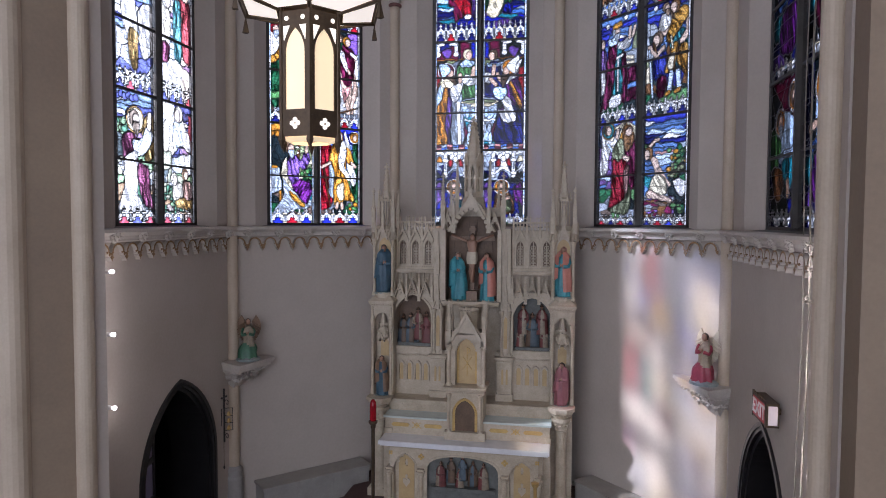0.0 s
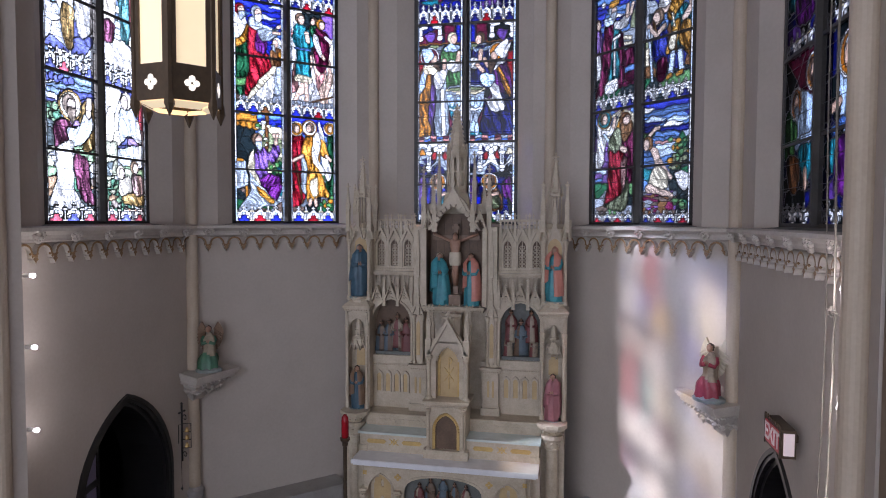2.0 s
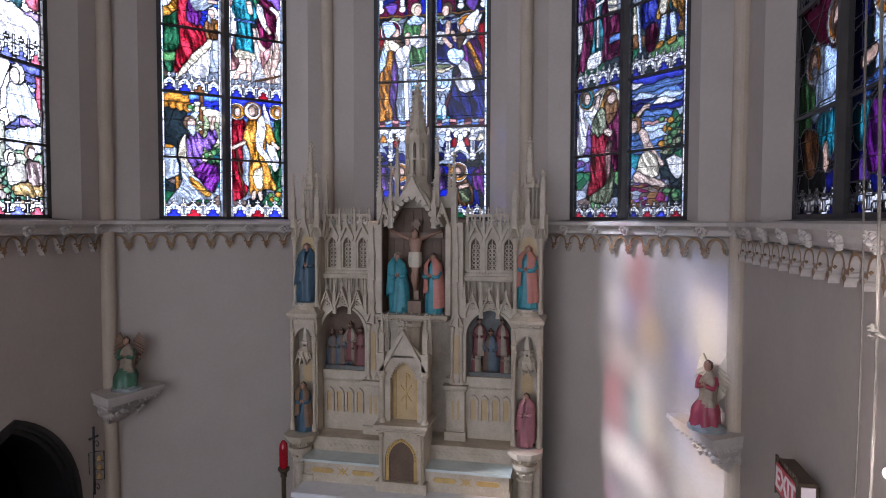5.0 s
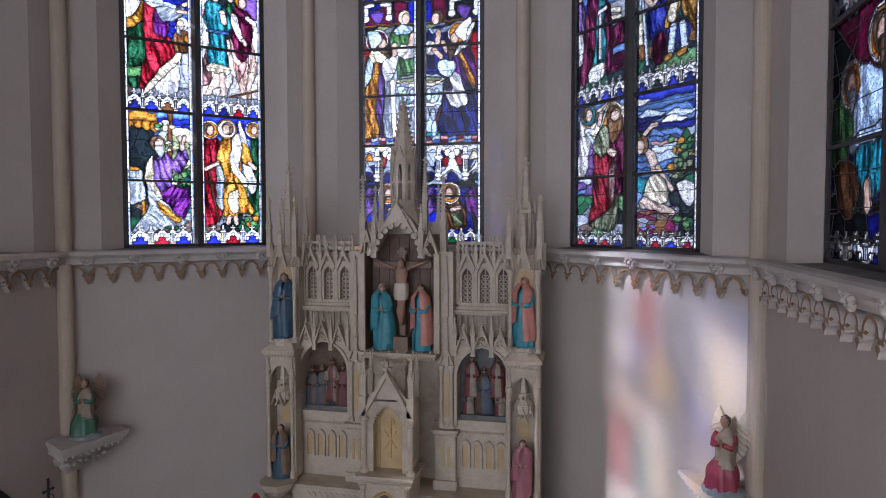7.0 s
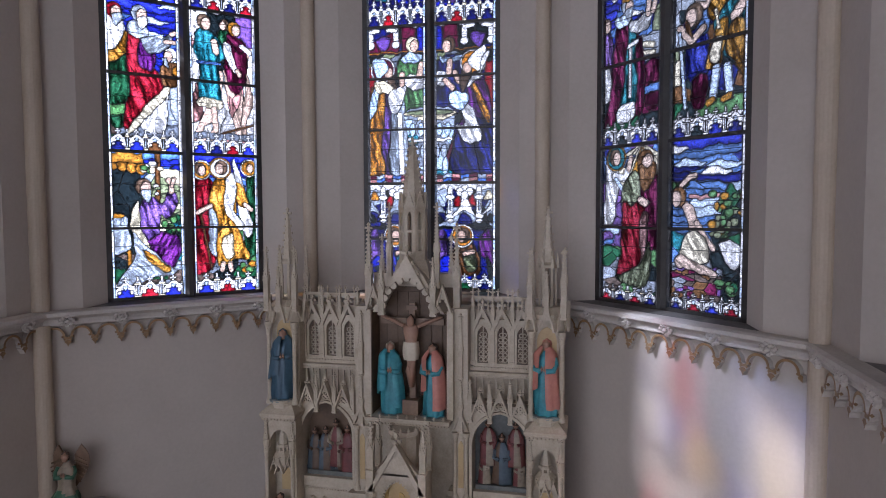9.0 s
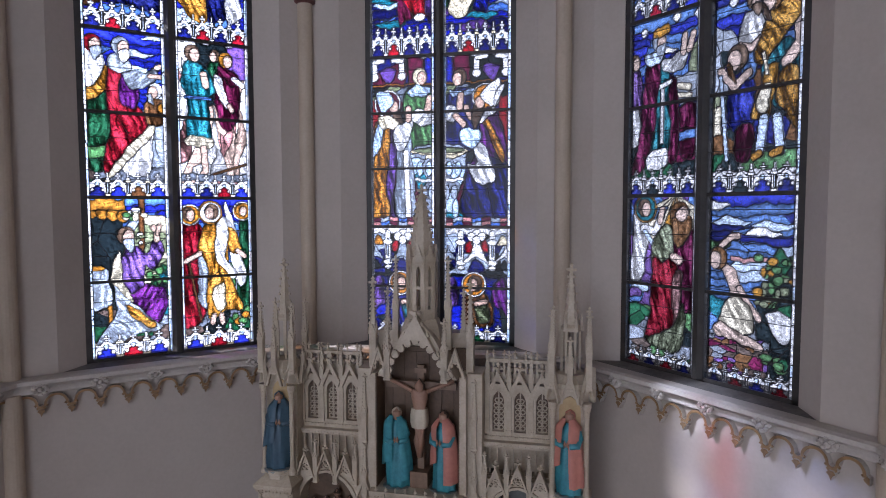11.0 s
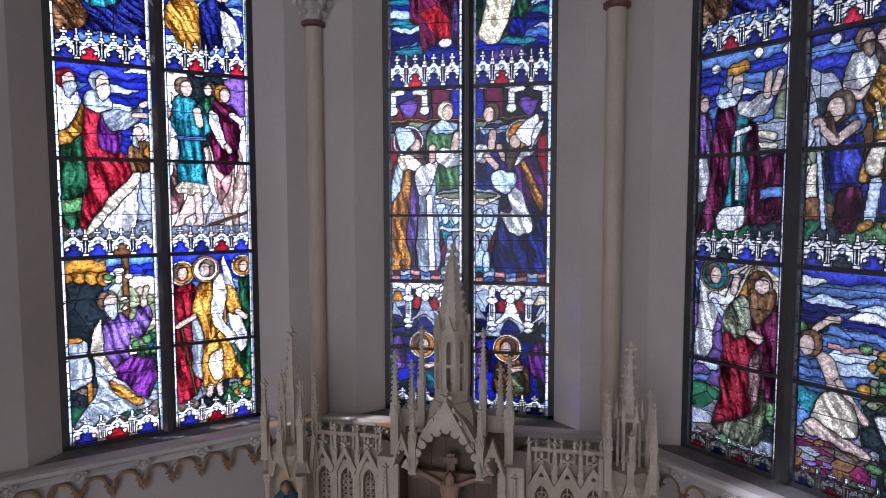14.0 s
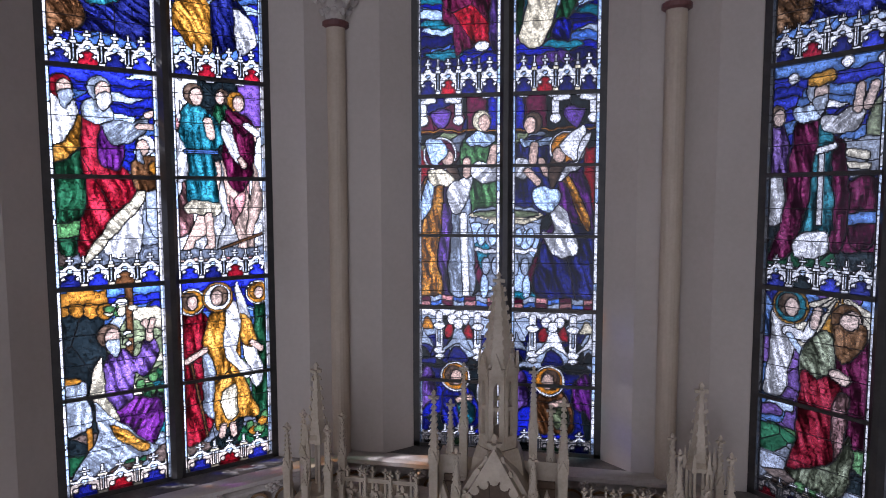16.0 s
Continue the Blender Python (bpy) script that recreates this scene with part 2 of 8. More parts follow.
def band(bm, outer, inner, d0, d1, mat=0, m=None):
    """A ribbon between two lines of (x, z) points of the same count, from depth d0 to d1."""
    def P(p, d):
        v = Vector((p[0], d, p[1]))
        return m @ v if m else v
    o0, o1 = [bm.verts.new(P(p, d0)) for p in outer], [bm.verts.new(P(p, d1)) for p in outer]
    i0, i1 = [bm.verts.new(P(p, d0)) for p in inner], [bm.verts.new(P(p, d1)) for p in inner]
    for k in range(len(outer) - 1):
        for a, b in ((o0, i0), (i1, o1), (o1, o0), (i0, i1)):
            bm.faces.new((a[k], a[k + 1], b[k + 1], b[k])).material_index = mat
    for k in (0, len(outer) - 1):
        bm.faces.new((o0[k], i0[k], i1[k], o1[k])).material_index = mat
    return bm


def pointed(half, rise, n=8, x=0.0, z=0.0):
    """The line of a pointed arch, from its left spring to its right spring."""
    r = (half * half + rise * rise) / (2 * half)
    end = math.atan2(rise, r - half)
    left = [(x - half + r - r * math.cos(end * i / n), z + r * math.sin(end * i / n)) for i in range(n + 1)]
    return left + [(2 * x - p[0], p[1]) for p in left[-2::-1]]


# ---- structure: the apse is half an octagon ----
CY = -2.78
RW, RG, RO = 3.60, 3.79, 4.25
TAN8 = math.tan(math.pi / 8)
FLOOR = 0.35
SILLZ, TOPZ = 5.12, 13.0


def facet(k):
    return Matrix.Translation((0.10 if k == 2 else 0.0, CY, 0)) @ Matrix.Rotation(radians(-45 * k), 4, "Z")


NAMES = {-2: "west", -1: "northwest", 0: "north", 1: "northeast", 2: "east"}
DOORS = {-2: (0.13, 0.88, 3.0), 2: (0.20, 0.86, 3.0)}
WIN = {-1: 0.03, 1: -0.04, 2: 0.52}
GLASS = {1: 0.85, 2: 1.0}
# how far the jambs splay open outside the glass
OUT = {-2: 0.45, -1: 0.3, 0: 0.3, 1: 0.6, 2: 0.8}


def build_wall(k):
    f = facet(k)
    bm = bmesh.new()
    a, b = RW * TAN8, RO * TAN8
    left_in, right_in, left_out, right_out = -a, a, -b, b
    if k == -2:
        left_in = left_out = -1.62
    if k == 1:
        right_in, right_out = a + 0.142, b + 0.142
    if k == 2:
        left_in, left_out, right_in, right_out = -a + 0.05, -b + 0.05, 2.35, 2.35
    # below the sill, with a pointed doorway where there is one
    if k in DOORS:
        c, half, apex = DOORS[k]
        arch = pointed(half, 1.25, 10, c, apex - 1.25)
        zs = apex - 1.25
        for x0, x1, o0, o1 in ((left_in, c - half, left_out, c - half), (c + half, right_in, c + half, right_out)):
            prism(bm, [(x0, RW), (x1, RW), (o1, RO), (o0, RO)], FLOOR - 0.3, SILLZ - 0.06, m=f)
        pts = [(p[0], p[1]) for p in arch]
        top = [(p[0], SILLZ - 0.06) for p in pts]
        band(bm, top, pts, RW, RO, m=f)
    else:
        prism(bm, [(left_in, RW), (right_in, RW), (right_out, RO), (left_out, RO)], FLOOR - 0.3, SILLZ - 0.06, m=f)
    wx, g = WIN.get(k, 0.0), GLASS.get(k, 0.81)
    # splayed jambs beside the window
    prism(bm, [(left_in, RW), (wx - g - 0.31, RW), (wx - g - 0.06, RG - 0.02), (wx - g - 0.06, RG + 0.06), (wx - g - OUT[k], RO), (left_out, RO)], SILLZ - 0.06, TOPZ, m=f)
    prism(bm, [(wx + g + 0.31, RW), (right_in, RW), (right_out, RO), (wx + g + OUT[k], RO), (wx + g + 0.06, RG + 0.06), (wx + g + 0.06, RG - 0.02)], SILLZ - 0.06, TOPZ, m=f)
    # pointed head of the window
    arch = pointed(g + 0.31, 1.5, 10, wx, 10.1)
    band(bm, [(p[0], TOPZ) for p in arch], arch, RW, RO, m=f)
    w = part("wall_" + NAMES[k], bm, PLASTER)
    tagged(w, "off-white painted plaster apse wall with a tall window", "wall", kind="structure")
    # sooty sloped sill
    bm = bmesh.new()
    vs = [(-g - 0.31, RW - 0.02, SILLZ - 0.055), (g + 0.31, RW - 0.02, SILLZ - 0.055), (g + 0.06, RG + 0.1, SILLZ - 0.01), (-g - 0.06, RG + 0.1, SILLZ - 0.01)]
    lo = [bm.verts.new(f @ Vector((x + wx, y, z - 0.05))) for x, y, z in vs]
    hi = [bm.verts.new(f @ Vector((x + wx, y, z))) for x, y, z in vs]
    bm.faces.new(lo[::-1]), bm.faces.new(hi)
    for i in range(4):
        bm.faces.new((lo[i], lo[(i + 1) % 4], hi[(i + 1) % 4], hi[i]))
    part("window_sill", bm, SILL, w, "soot-stained grey sill")


for k in range(-2, 3):
    build_wall(k)

# floor of the sanctuary and nave, one sheet
bm = bmesh.new()
box(bm, -9, 9, -23, 6, FLOOR - 0.25, FLOOR)
tagged(part("floor", bm, FLOOR_M), "dark red-brown carpeted sanctuary floor", "floor", kind="structure")

# ceiling
bm = bmesh.new()
box(bm, -7.6, 7.6, -22.5, 2.2, TOPZ, TOPZ + 0.3)
tagged(part("ceiling", bm, PLASTER), "plain off-white plaster ceiling high above", "ceiling", kind="structure")

# nave shell behind the walk
for nm, x0, x1, y0, y1 in (("wall_nave_left", -7.4, -7.0, -22, -5.3), ("wall_nave_right", 7.0, 7.4, -22, -5.3), ("wall_nave_back", -7.4, 7.4, -22.4, -22)):
    bm = bmesh.new()
    box(bm, x0, x1, y0, y1, FLOOR - 0.2, TOPZ)
    tagged(part(nm, bm, PLASTER), "plain off-white nave wall", "wall", kind="structure")


def cornice(k):
    """String course under the window: ledge, moulding, rosettes and a hanging arcade."""
    f = facet(k)
    x0, x1 = -3.45 * TAN8, 3.45 * TAN8
    if k == -2:
        x0 = -1.62
    if k == 1:
        x1 += 0.142
    if k == 2:
        x0, x1 = x0 + 0.05, 2.25
    bm = bmesh.new()
    prof = [(RW + 0.01, 5.075), (RW - 0.13, 5.075), (RW - 0.165, 5.06), (RW - 0.165, 5.025), (RW - 0.14, 5.01), (RW - 0.10, 4.985),
            (RW - 0.085, 4.95), (RW - 0.085, 4.925), (RW - 0.05, 4.91), (RW + 0.01, 4.91)]
    rows = []
    for x, sgn in ((x0, -1), (x1, 1)):
        ring = []
        for y, z in prof:
            mitre = (y - 3.45) * TAN8 * sgn if abs(x) < 1.6 else 0
            ring.append(bm.verts.new(f @ Vector((x + mitre, y, z))))
        rows.append(ring)
    n = len(prof)
    for i in range(n):
        bm.faces.new((rows[0][i], rows[0][(i + 1) % n], rows[1][(i + 1) % n], rows[1][i]))
    bm.faces.new(rows[0]), bm.faces.new(rows[1][::-1])
    c = part("cornice", bm, TRIM)
    tagged(c, "cream moulded string course with rosettes and hanging arcade", "cornice", kind="structure")
    # rosettes under the ledge
    bm = bmesh.new()
    for j in range(8):
        a = j * math.pi / 4
        r0 = 0.030 if j % 2 else 0.036
        lathe(bm, [(0.016, -0.012), (0.018, 0.0), (0.010, 0.012)], 6, r0 * math.cos(a), r0 * math.sin(a))
    lathe(bm, [(0.016, -0.01), (0.016, 0.012), (0.006, 0.024)], 8)
    rose = None
    for i in range(12):
        x = -2.2365 + 0.497 * i
        if x < x0 + 0.05 or x > x1 - 0.03:
            continue
        m = f @ Matrix.Translation((x, RW - 0.128, 4.972)) @ Matrix.Rotation(radians(112), 4, "X") @ Matrix.Scale(1.5, 4)
        if rose is None:
            rose = part("rosette", bm, TRIM, c, m=m)
        else:
            again("rosette", rose, c, m)
    # hanging trefoil arcade: a round head over two small lobes, ending in leaf pendants
    w = 0.2485
    half = w / 2
    bm = bmesh.new()
    head = [(-0.080 * math.cos(q * math.pi / 10), 4.800 + 0.080 * math.sin(q * math.pi / 10)) for q in range(11)]
    foot = [(-half + 0.014 + 0.026 * math.sin(q * math.pi / 4), 4.745 + 0.0125 * q) for q in range(4)]
    inner = foot + head + [(-x, z) for x, z in foot[::-1]]
    head = [(-0.103 * math.cos(q * math.pi / 10), 4.800 + 0.103 * math.sin(q * math.pi / 10)) for q in range(11)]
    foot = [(-half, 4.735 + 0.018 * q) for q in range(4)]
    outer = foot + head + [(-x, z) for x, z in foot[::-1]]
    band(bm, outer, inner, -0.055, 0.0)
    for sx in (-1, 1):
        lathe(bm, [(0.003, -0.013), (0.015, 0.0), (0.003, 0.013)], 6, sx * 0.079, -0.045, 4.795)
    prism(bm, [(-half - 0.034, 4.742), (-half - 0.012, 4.722), (-half, 4.690), (-half + 0.012, 4.722), (-half + 0.034, 4.742), (-half + 0.016, 4.764), (-half - 0.016, 4.764)], -0.068, 0.0, axis="y")
    bm.normal_update()
    for face in bm.faces:
        face.material_index = 0 if max(v.co.y for v in face.verts) < -0.03 else 1
    a0 = None
    for i in range(24):
        x = -2.485 + w * (i + 0.5)
        if x < x0 + 0.06 or x > x1 - 0.06:
            continue
        m = f @ Matrix.Translation((x, RW - 0.003, 0))
        if a0 is None:
            a0 = part("arcade_arch", bm, [TRACERY, TRIM], c, m=m)
        else:
            again("arcade_arch", a0, c, m)


for k in range(-2, 3):
    cornice(k)


# wall shafts in the angles
def shaft(name, x, y, r, z0, z1, mat, cap=False, base=True):
    s = thing(name, Matrix.Translation((x, y, 0)), "cream-painted round wall shaft in the angle of the apse", "wall shaft", "apse wall shafts", kind="structure")
    bm = bmesh.new()
    lathe(bm, [(r, z0), (r, (z0 + z1) / 2), (r, z1)], 20)
    part("shaft", bm, mat, s, smooth=False)
    if base:
        bm = bmesh.new()
        lathe(bm, [(r + 0.10, FLOOR), (r + 0.10, FLOOR + 0.25), (r + 0.06, FLOOR + 0.30), (r + 0.05, FLOOR + 0.75), (r + 0.03, FLOOR + 0.80), (r + 0.045, FLOOR + 0.86), (r + 0.045, FLOOR + 0.90), (r + 0.004, FLOOR + 0.95)], 20)
        part("shaft_base", bm, BASE_STONE, s, "grey stone shaft base")
    if cap:
        bm = bmesh.new()
        lathe(bm, [(r + 0.012, 8.97), (r + 0.035, 8.985), (r + 0.035, 9.02), (r + 0.012, 9.035)], 20)
        part("neck_ring", bm, MAROON, s, "maroon neck ring")
        bm = bmesh.new()
        lathe(bm, [(r, 9.035), (r + 0.02, 9.12), (r + 0.10, 9.26), (r + 0.13, 9.30), (r + 0.13, 9.38), (r + 0.16, 9.40), (r + 0.16, 9.47)], 20)
        for j in range(10):
            a = 2 * math.pi * j / 10
            for zz, rr, sz in ((9.10, r + 0.035, 0.035), (9.19, r + 0.085, 0.045)):
                lathe(bm, [(0.004, -sz), (sz * 0.8, -sz * 0.3), (sz, sz * 0.4), (0.006, sz)], 6, rr * math.cos(a), rr * math.sin(a), zz)
        part("capital", bm, TRIM, s, "carved leaf capital")
    return s


for k in (-1.5, -0.5, 0.5, 1.5):
    rr = (RW - 0.045) / math.cos(math.pi / 8)
    a = radians(45 * k)
    slip = {-0.5: -0.04, 0.5: -0.08, 1.5: 0.10}.get(k, 0.0)
    sx, sy = slip + rr * math.sin(a), CY + rr * math.cos(a) - (0.10 if k == 1.5 else 0.0)
    shaft("wall_shaft", sx, sy, 0.085, FLOOR + 0.9, 4.93, CREAM)
    shaft("wall_shaft", sx, sy, 0.085, 5.07, 9.0, CREAM, cap=True, base=False)


# piers of the chancel arch
def pier(side):
    s = thing("chancel_pier", Matrix.Translation((0, 0, 0)), "cream and buff painted compound pier of the chancel arch", "pier", kind="structure")
    if side < 0:
        edge, sh1, fl, sh2, outx = (-3.30, -4.42), (-3.42, -4.60, 0.10), (-3.47, -4.70), (-3.86, -5.05, 0.15), -7.0
        bm = bmesh.new()
        prism(bm, [(-4.0, -4.2), edge, (edge[0] - 0.06, edge[1] - 0.12), (-4.0, -4.62)], FLOOR, TOPZ)
        part("pier_strip", bm, PLASTER, s, "white painted pier edge")
        bm = bmesh.new()
        lathe(bm, [(sh1[2], FLOOR), (sh1[2], TOPZ)], 20, sh1[0], sh1[1])
        part("pier_shaft", bm, CREAM, s)
        bm = bmesh.new()
        prism(bm, [(-4.4, -4.60), (-3.48, -4.66), (-3.72, -5.0), (-4.4, -5.2)], FLOOR, TOPZ)
        part("pier_core", bm, BROWN_PIER, s, "buff painted pier face")
        bm = bmesh.new()
        lathe(bm, [(sh2[2], FLOOR), (sh2[2], TOPZ)], 20, sh2[0], sh2[1])
        part("pier_shaft", bm, CREAM, s)
        bm = bmesh.new()
        prism(bm, [(-7.2, -5.0), (-3.95, -5.0), (-4.02, -5.35), (-7.2, -5.5)], FLOOR, TOPZ)
        part("pier_wall", bm, BROWN_PIER, s, "buff painted wall beside the arch")
    else:
        bm = bmesh.new()
        prism(bm, [(3.62, -5.05), (3.46, -5.1), (3.46, -5.22), (3.62, -5.3)], FLOOR, TOPZ)
        part("pier_strip", bm, PLASTER, s, "white painted pier edge")
        bm = bmesh.new()
        lathe(bm, [(0.085, FLOOR), (0.085, TOPZ)], 20, 3.45, -5.24)
        part("pier_shaft", bm, CREAM, s)
        bm = bmesh.new()
        prism(bm, [(4.2, -5.15), (3.50, -5.30), (3.45, -5.55), (4.2, -5.6)], FLOOR, TOPZ)
        part("pier_core", bm, PLASTER, s, "white painted pier face")
        bm = bmesh.new()
        prism(bm, [(7.2, -5.3), (3.45, -5.60), (3.40, -5.95), (7.2, -6.0)], FLOOR, TOPZ)
        part("pier_wall", bm, BROWN_PIER, s, "buff painted wall beside the arch")


pier(-1), pier(1)

# glowing surround added outside the windows to light them, below the sky
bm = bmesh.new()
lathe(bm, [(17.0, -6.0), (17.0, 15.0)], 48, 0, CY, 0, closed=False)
tagged(part("backdrop", bm, SURROUND_GLOW), "plain pale glowing surround added to light the windows", "backdrop", kind="structure")
bm = bmesh.new()
box(bm, -60, 60, -70, 60, -6.3, -6.0)
tagged(part("ground", bm, BASE_STONE), "grey ground outside the church", "ground", kind="structure")


# ---- stained glass ----
CLR = {
    "white": (0.95, 0.96, 1.0), "cream": (0.85, 0.76, 0.55), "gold": (0.72, 0.28, 0.03), "amber": (0.62, 0.24, 0.03), "red": (0.34, 0.008, 0.02),
    "wine": (0.13, 0.008, 0.045), "purple": (0.15, 0.02, 0.24), "violet": (0.17, 0.08, 0.38), "blue": (0.02, 0.03, 0.50), "navy": (0.010, 0.014, 0.15),
    "sky": (0.10, 0.24, 0.72), "pale": (0.55, 0.72, 0.98), "teal": (0.02, 0.26, 0.36), "green": (0.010, 0.085, 0.035), "dark": (0.008, 0.014, 0.018),
    "leaf": (0.10, 0.30, 0.10), "stone": (0.24, 0.28, 0.36), "earth": (0.10, 0.07, 0.06), "skin": (0.60, 0.42, 0.34), "rose": (0.80, 0.36, 0.36),
    "brown": (0.20, 0.08, 0.03), "grey": (0.36, 0.42, 0.52), "hair": (0.20, 0.12, 0.08), "moss": (0.30, 0.36, 0.20),
}
TONES = list(CLR)


def grain(x, z, seed):
    """Smooth random values between 0 and 1 over the plane."""
    table = np.random.RandomState(seed).rand(64, 64)
    i, k = np.floor(x).astype(int), np.floor(z).astype(int)
    u, v = x - i, z - k
    u, v = u * u * (3 - 2 * u), v * v * (3 - 2 * v)
    a, b = table[i % 64, k % 64], table[(i + 1) % 64, k % 64]
    c, d = table[i % 64, (k + 1) % 64], table[(i + 1) % 64, (k + 1) % 64]
    return (a * (1 - u) + b * u) * (1 - v) + (c * (1 - u) + d * u) * v


class Panel:
    """One light between two bars: pieces, shapes and tints on a fine grid, laid shape over shape."""

    def __init__(self, w, h, cell, seed, sun_tint=1.0):
        self.w, self.h, self.sun_tint = w, h, sun_tint
        self.nx, self.nz = int(round(w / cell)), int(round(h / cell))
        self.rng = np.random.RandomState(seed)
        x = (np.arange(self.nx) + 0.5) / self.nx
        z = (np.arange(self.nz) + 0.5) / self.nz
        self.X, self.Z = np.meshgrid(x, z, indexing="ij")
        j = self.rng.rand(4) * 6
        self.WX = self.X + 0.008 * np.sin(self.Z * 23 + j[0]) + 0.006 * np.sin(self.Z * 51 + j[1])
        self.WZ = self.Z + 0.005 * np.sin(self.X * 17 + j[2]) + 0.003 * np.sin(self.X * 41 + j[3])
        self.lab = np.zeros((self.nx, self.nz), int)
        self.shape = np.zeros((self.nx, self.nz), int)
        self.tone = np.zeros((self.nx, self.nz), int)
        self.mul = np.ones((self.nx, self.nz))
        self.fold = np.zeros((self.nx, self.nz))
        self.lean = np.zeros((self.nx, self.nz))
        self.brocade = np.zeros((self.nx, self.nz))
        self.top, self.count = 1, 0

    def lay(self, mask, tone, split=0.0, stretch=1.0, dark=0.3, fold=0.0, lean=0.0, brocade=0.0):
        """Cover mask with tone (or tones), cut into pieces of about `split` of the width."""
        tones = tone.split()
        idx = np.argwhere(mask)
        if len(idx) == 0:
            return
        self.top += 1
        self.count += 1
        if split:
            n = max(1, int(len(idx) / (self.nx * split) ** 2 * stretch))
            seeds = idx[self.rng.choice(len(idx), min(n, len(idx)), replace=False)]
            d = (idx[:, None, 0] - seeds[None, :, 0]) ** 2 + ((idx[:, None, 1] - seeds[None, :, 1]) * stretch) ** 2
            cell = d.argmin(1)
            n = len(seeds)
        else:
            cell, n = np.zeros(len(idx), int), 1
        pick = self.rng.randint(len(tones), size=n)
        shade = 1 + dark * (self.rng.rand(n) * 2 - 1)
        i, k = idx[:, 0], idx[:, 1]
        self.lab[i, k] = self.top + cell
        self.shape[i, k] = self.count
        self.tone[i, k] = np.array([TONES.index(t) for t in tones])[pick][cell]
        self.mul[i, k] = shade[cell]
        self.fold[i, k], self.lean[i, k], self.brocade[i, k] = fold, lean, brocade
        self.top += n

    def rect(self, x0, x1, z0, z1, tone, split=0.22, stretch=1.0, dark=0.3):
        self.lay((self.WX >= x0) & (self.WX <= x1) & (self.WZ >= z0) & (self.WZ <= z1), tone, split, stretch, dark)

    def oval(self, x, z, rx, rz, tone, split=0.0, stretch=1.0, fold=0.0):
        rz = rz * self.w / self.h
        self.lay(((self.X - x) / rx) ** 2 + ((self.Z - z) / rz) ** 2 < 1, tone, split, stretch, 0.15, fold)

    def inside(self, pts):
        out = np.zeros(self.X.shape, bool)
        n = len(pts)
        for i in range(n):
            (x0, z0), (x1, z1) = pts[i], pts[(i + 1) % n]
            if z0 == z1:
                continue
            out ^= (self.WZ > min(z0, z1)) & (self.WZ <= max(z0, z1)) & (self.WX < x0 + (self.WZ - z0) * (x1 - x0) / (z1 - z0))
        return out

    def blob(self, pts, tone, split=0.0, stretch=0.6, dark=0.2, fold=0.0, lean=0.0, brocade=0.0):
        """A closed shape with a rounded outline through a few points."""
        n, line = len(pts), []
        for i in range(n):
            a, b, c, d = (Vector(pts[(i + q) % n]) for q in (-1, 0, 1, 2))
            for s in range(6):
                u = s / 6
                p = 0.5 * (2 * b + (c - a) * u + (2 * a - 5 * b + 4 * c - d) * u * u + (3 * b - a - 3 * c + d) * u ** 3)
                line.append((p.x, p.y))
        self.lay(self.inside(line), tone, split, stretch, dark, fold, lean, brocade)

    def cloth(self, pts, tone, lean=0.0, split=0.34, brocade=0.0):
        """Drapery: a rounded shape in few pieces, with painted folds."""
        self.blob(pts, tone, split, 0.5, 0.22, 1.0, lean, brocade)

    def limb(self, pts, r, tone="skin"):
        """A plain rounded bar along a line."""
        mask = np.zeros(self.X.shape, bool)
        k = self.h / self.w
        for (x0, z0), (x1, z1) in zip(pts, pts[1:]):
            dx, dz = x1 - x0, (z1 - z0) * k
            u = np.clip(((self.X - x0) * dx + (self.Z - z0) * k * dz) / (dx * dx + dz * dz + 1e-9), 0, 1)
            mask |= np.hypot(self.X - x0 - u * dx, (self.Z - z0) * k - u * dz) < r
        self.lay(mask, tone, 0.0, dark=0.1)

    def top_of(self, x, z, r=0.085, hair="hair", halo="", beard="", turn=1):
        """The plain round top of a draped shape, with hair and perhaps a ring of light."""
        q = self.w / self.h
        if halo:
            self.oval(x, z, r * 1.9, r * 1.9, "white" if halo == "gold" else "gold")
            self.oval(x, z, r * 1.65, r * 1.65, halo)
        self.oval(x - 0.2 * r * turn, z + 0.15 * r * q, r * 1.1, r * 1.25, hair, fold=0.6)
        self.oval(x + 0.15 * r * turn, z - 0.1 * r * q, r * 0.72, r * 1.0, "skin")
        if beard:
            self.blob([(x - 0.5 * r, z - 0.5 * r * q), (x + 0.9 * r * turn, z - 0.4 * r * q), (x + 0.8 * r * turn, z - 1.6 * r * q), (x + 0.1 * r, z - 2.2 * r * q)], beard, fold=0.8)

    def ruin(self, z0, z1, tones, split=0.2):
        self.rect(0, 1, z0, z1, tones, split, 1.5, 0.4)

    def frieze(self, z0, z1, n=3, ground="navy red", hang=True):
        """White canopy work: pillars, cusped arches and leafy tips over coloured grounds."""
        A = np.abs
        zz = (self.Z - z0) / (z1 - z0)
        inb = (zz >= 0) & (zz <= 1)
        grounds = ground.split()
        aspect = (z1 - z0) * self.h / (self.w / n)
        cell = np.floor(self.X * n).astype(int)
        u = self.X * n - cell - 0.5
        for c in range(n):
            self.lay(inb & (cell == c) & (zz < 0.62), grounds[c % len(grounds)], 0.0)
        # arch of white stone, its cusps and the pierced tip above
        ring = np.hypot(u / 0.46, zz / 0.52)
        gable = 0.60 + 0.20 * np.clip(1 - A(u) / 0.22, 0, 1)
        self.lay(inb & (ring > 0.80) & (zz < gable), "white", 0.0, dark=0.05)
        self.lay(inb & (ring > 1.22) & (zz < 0.52) & (A(u) < 0.40), "grey", 0.0, dark=0.1)
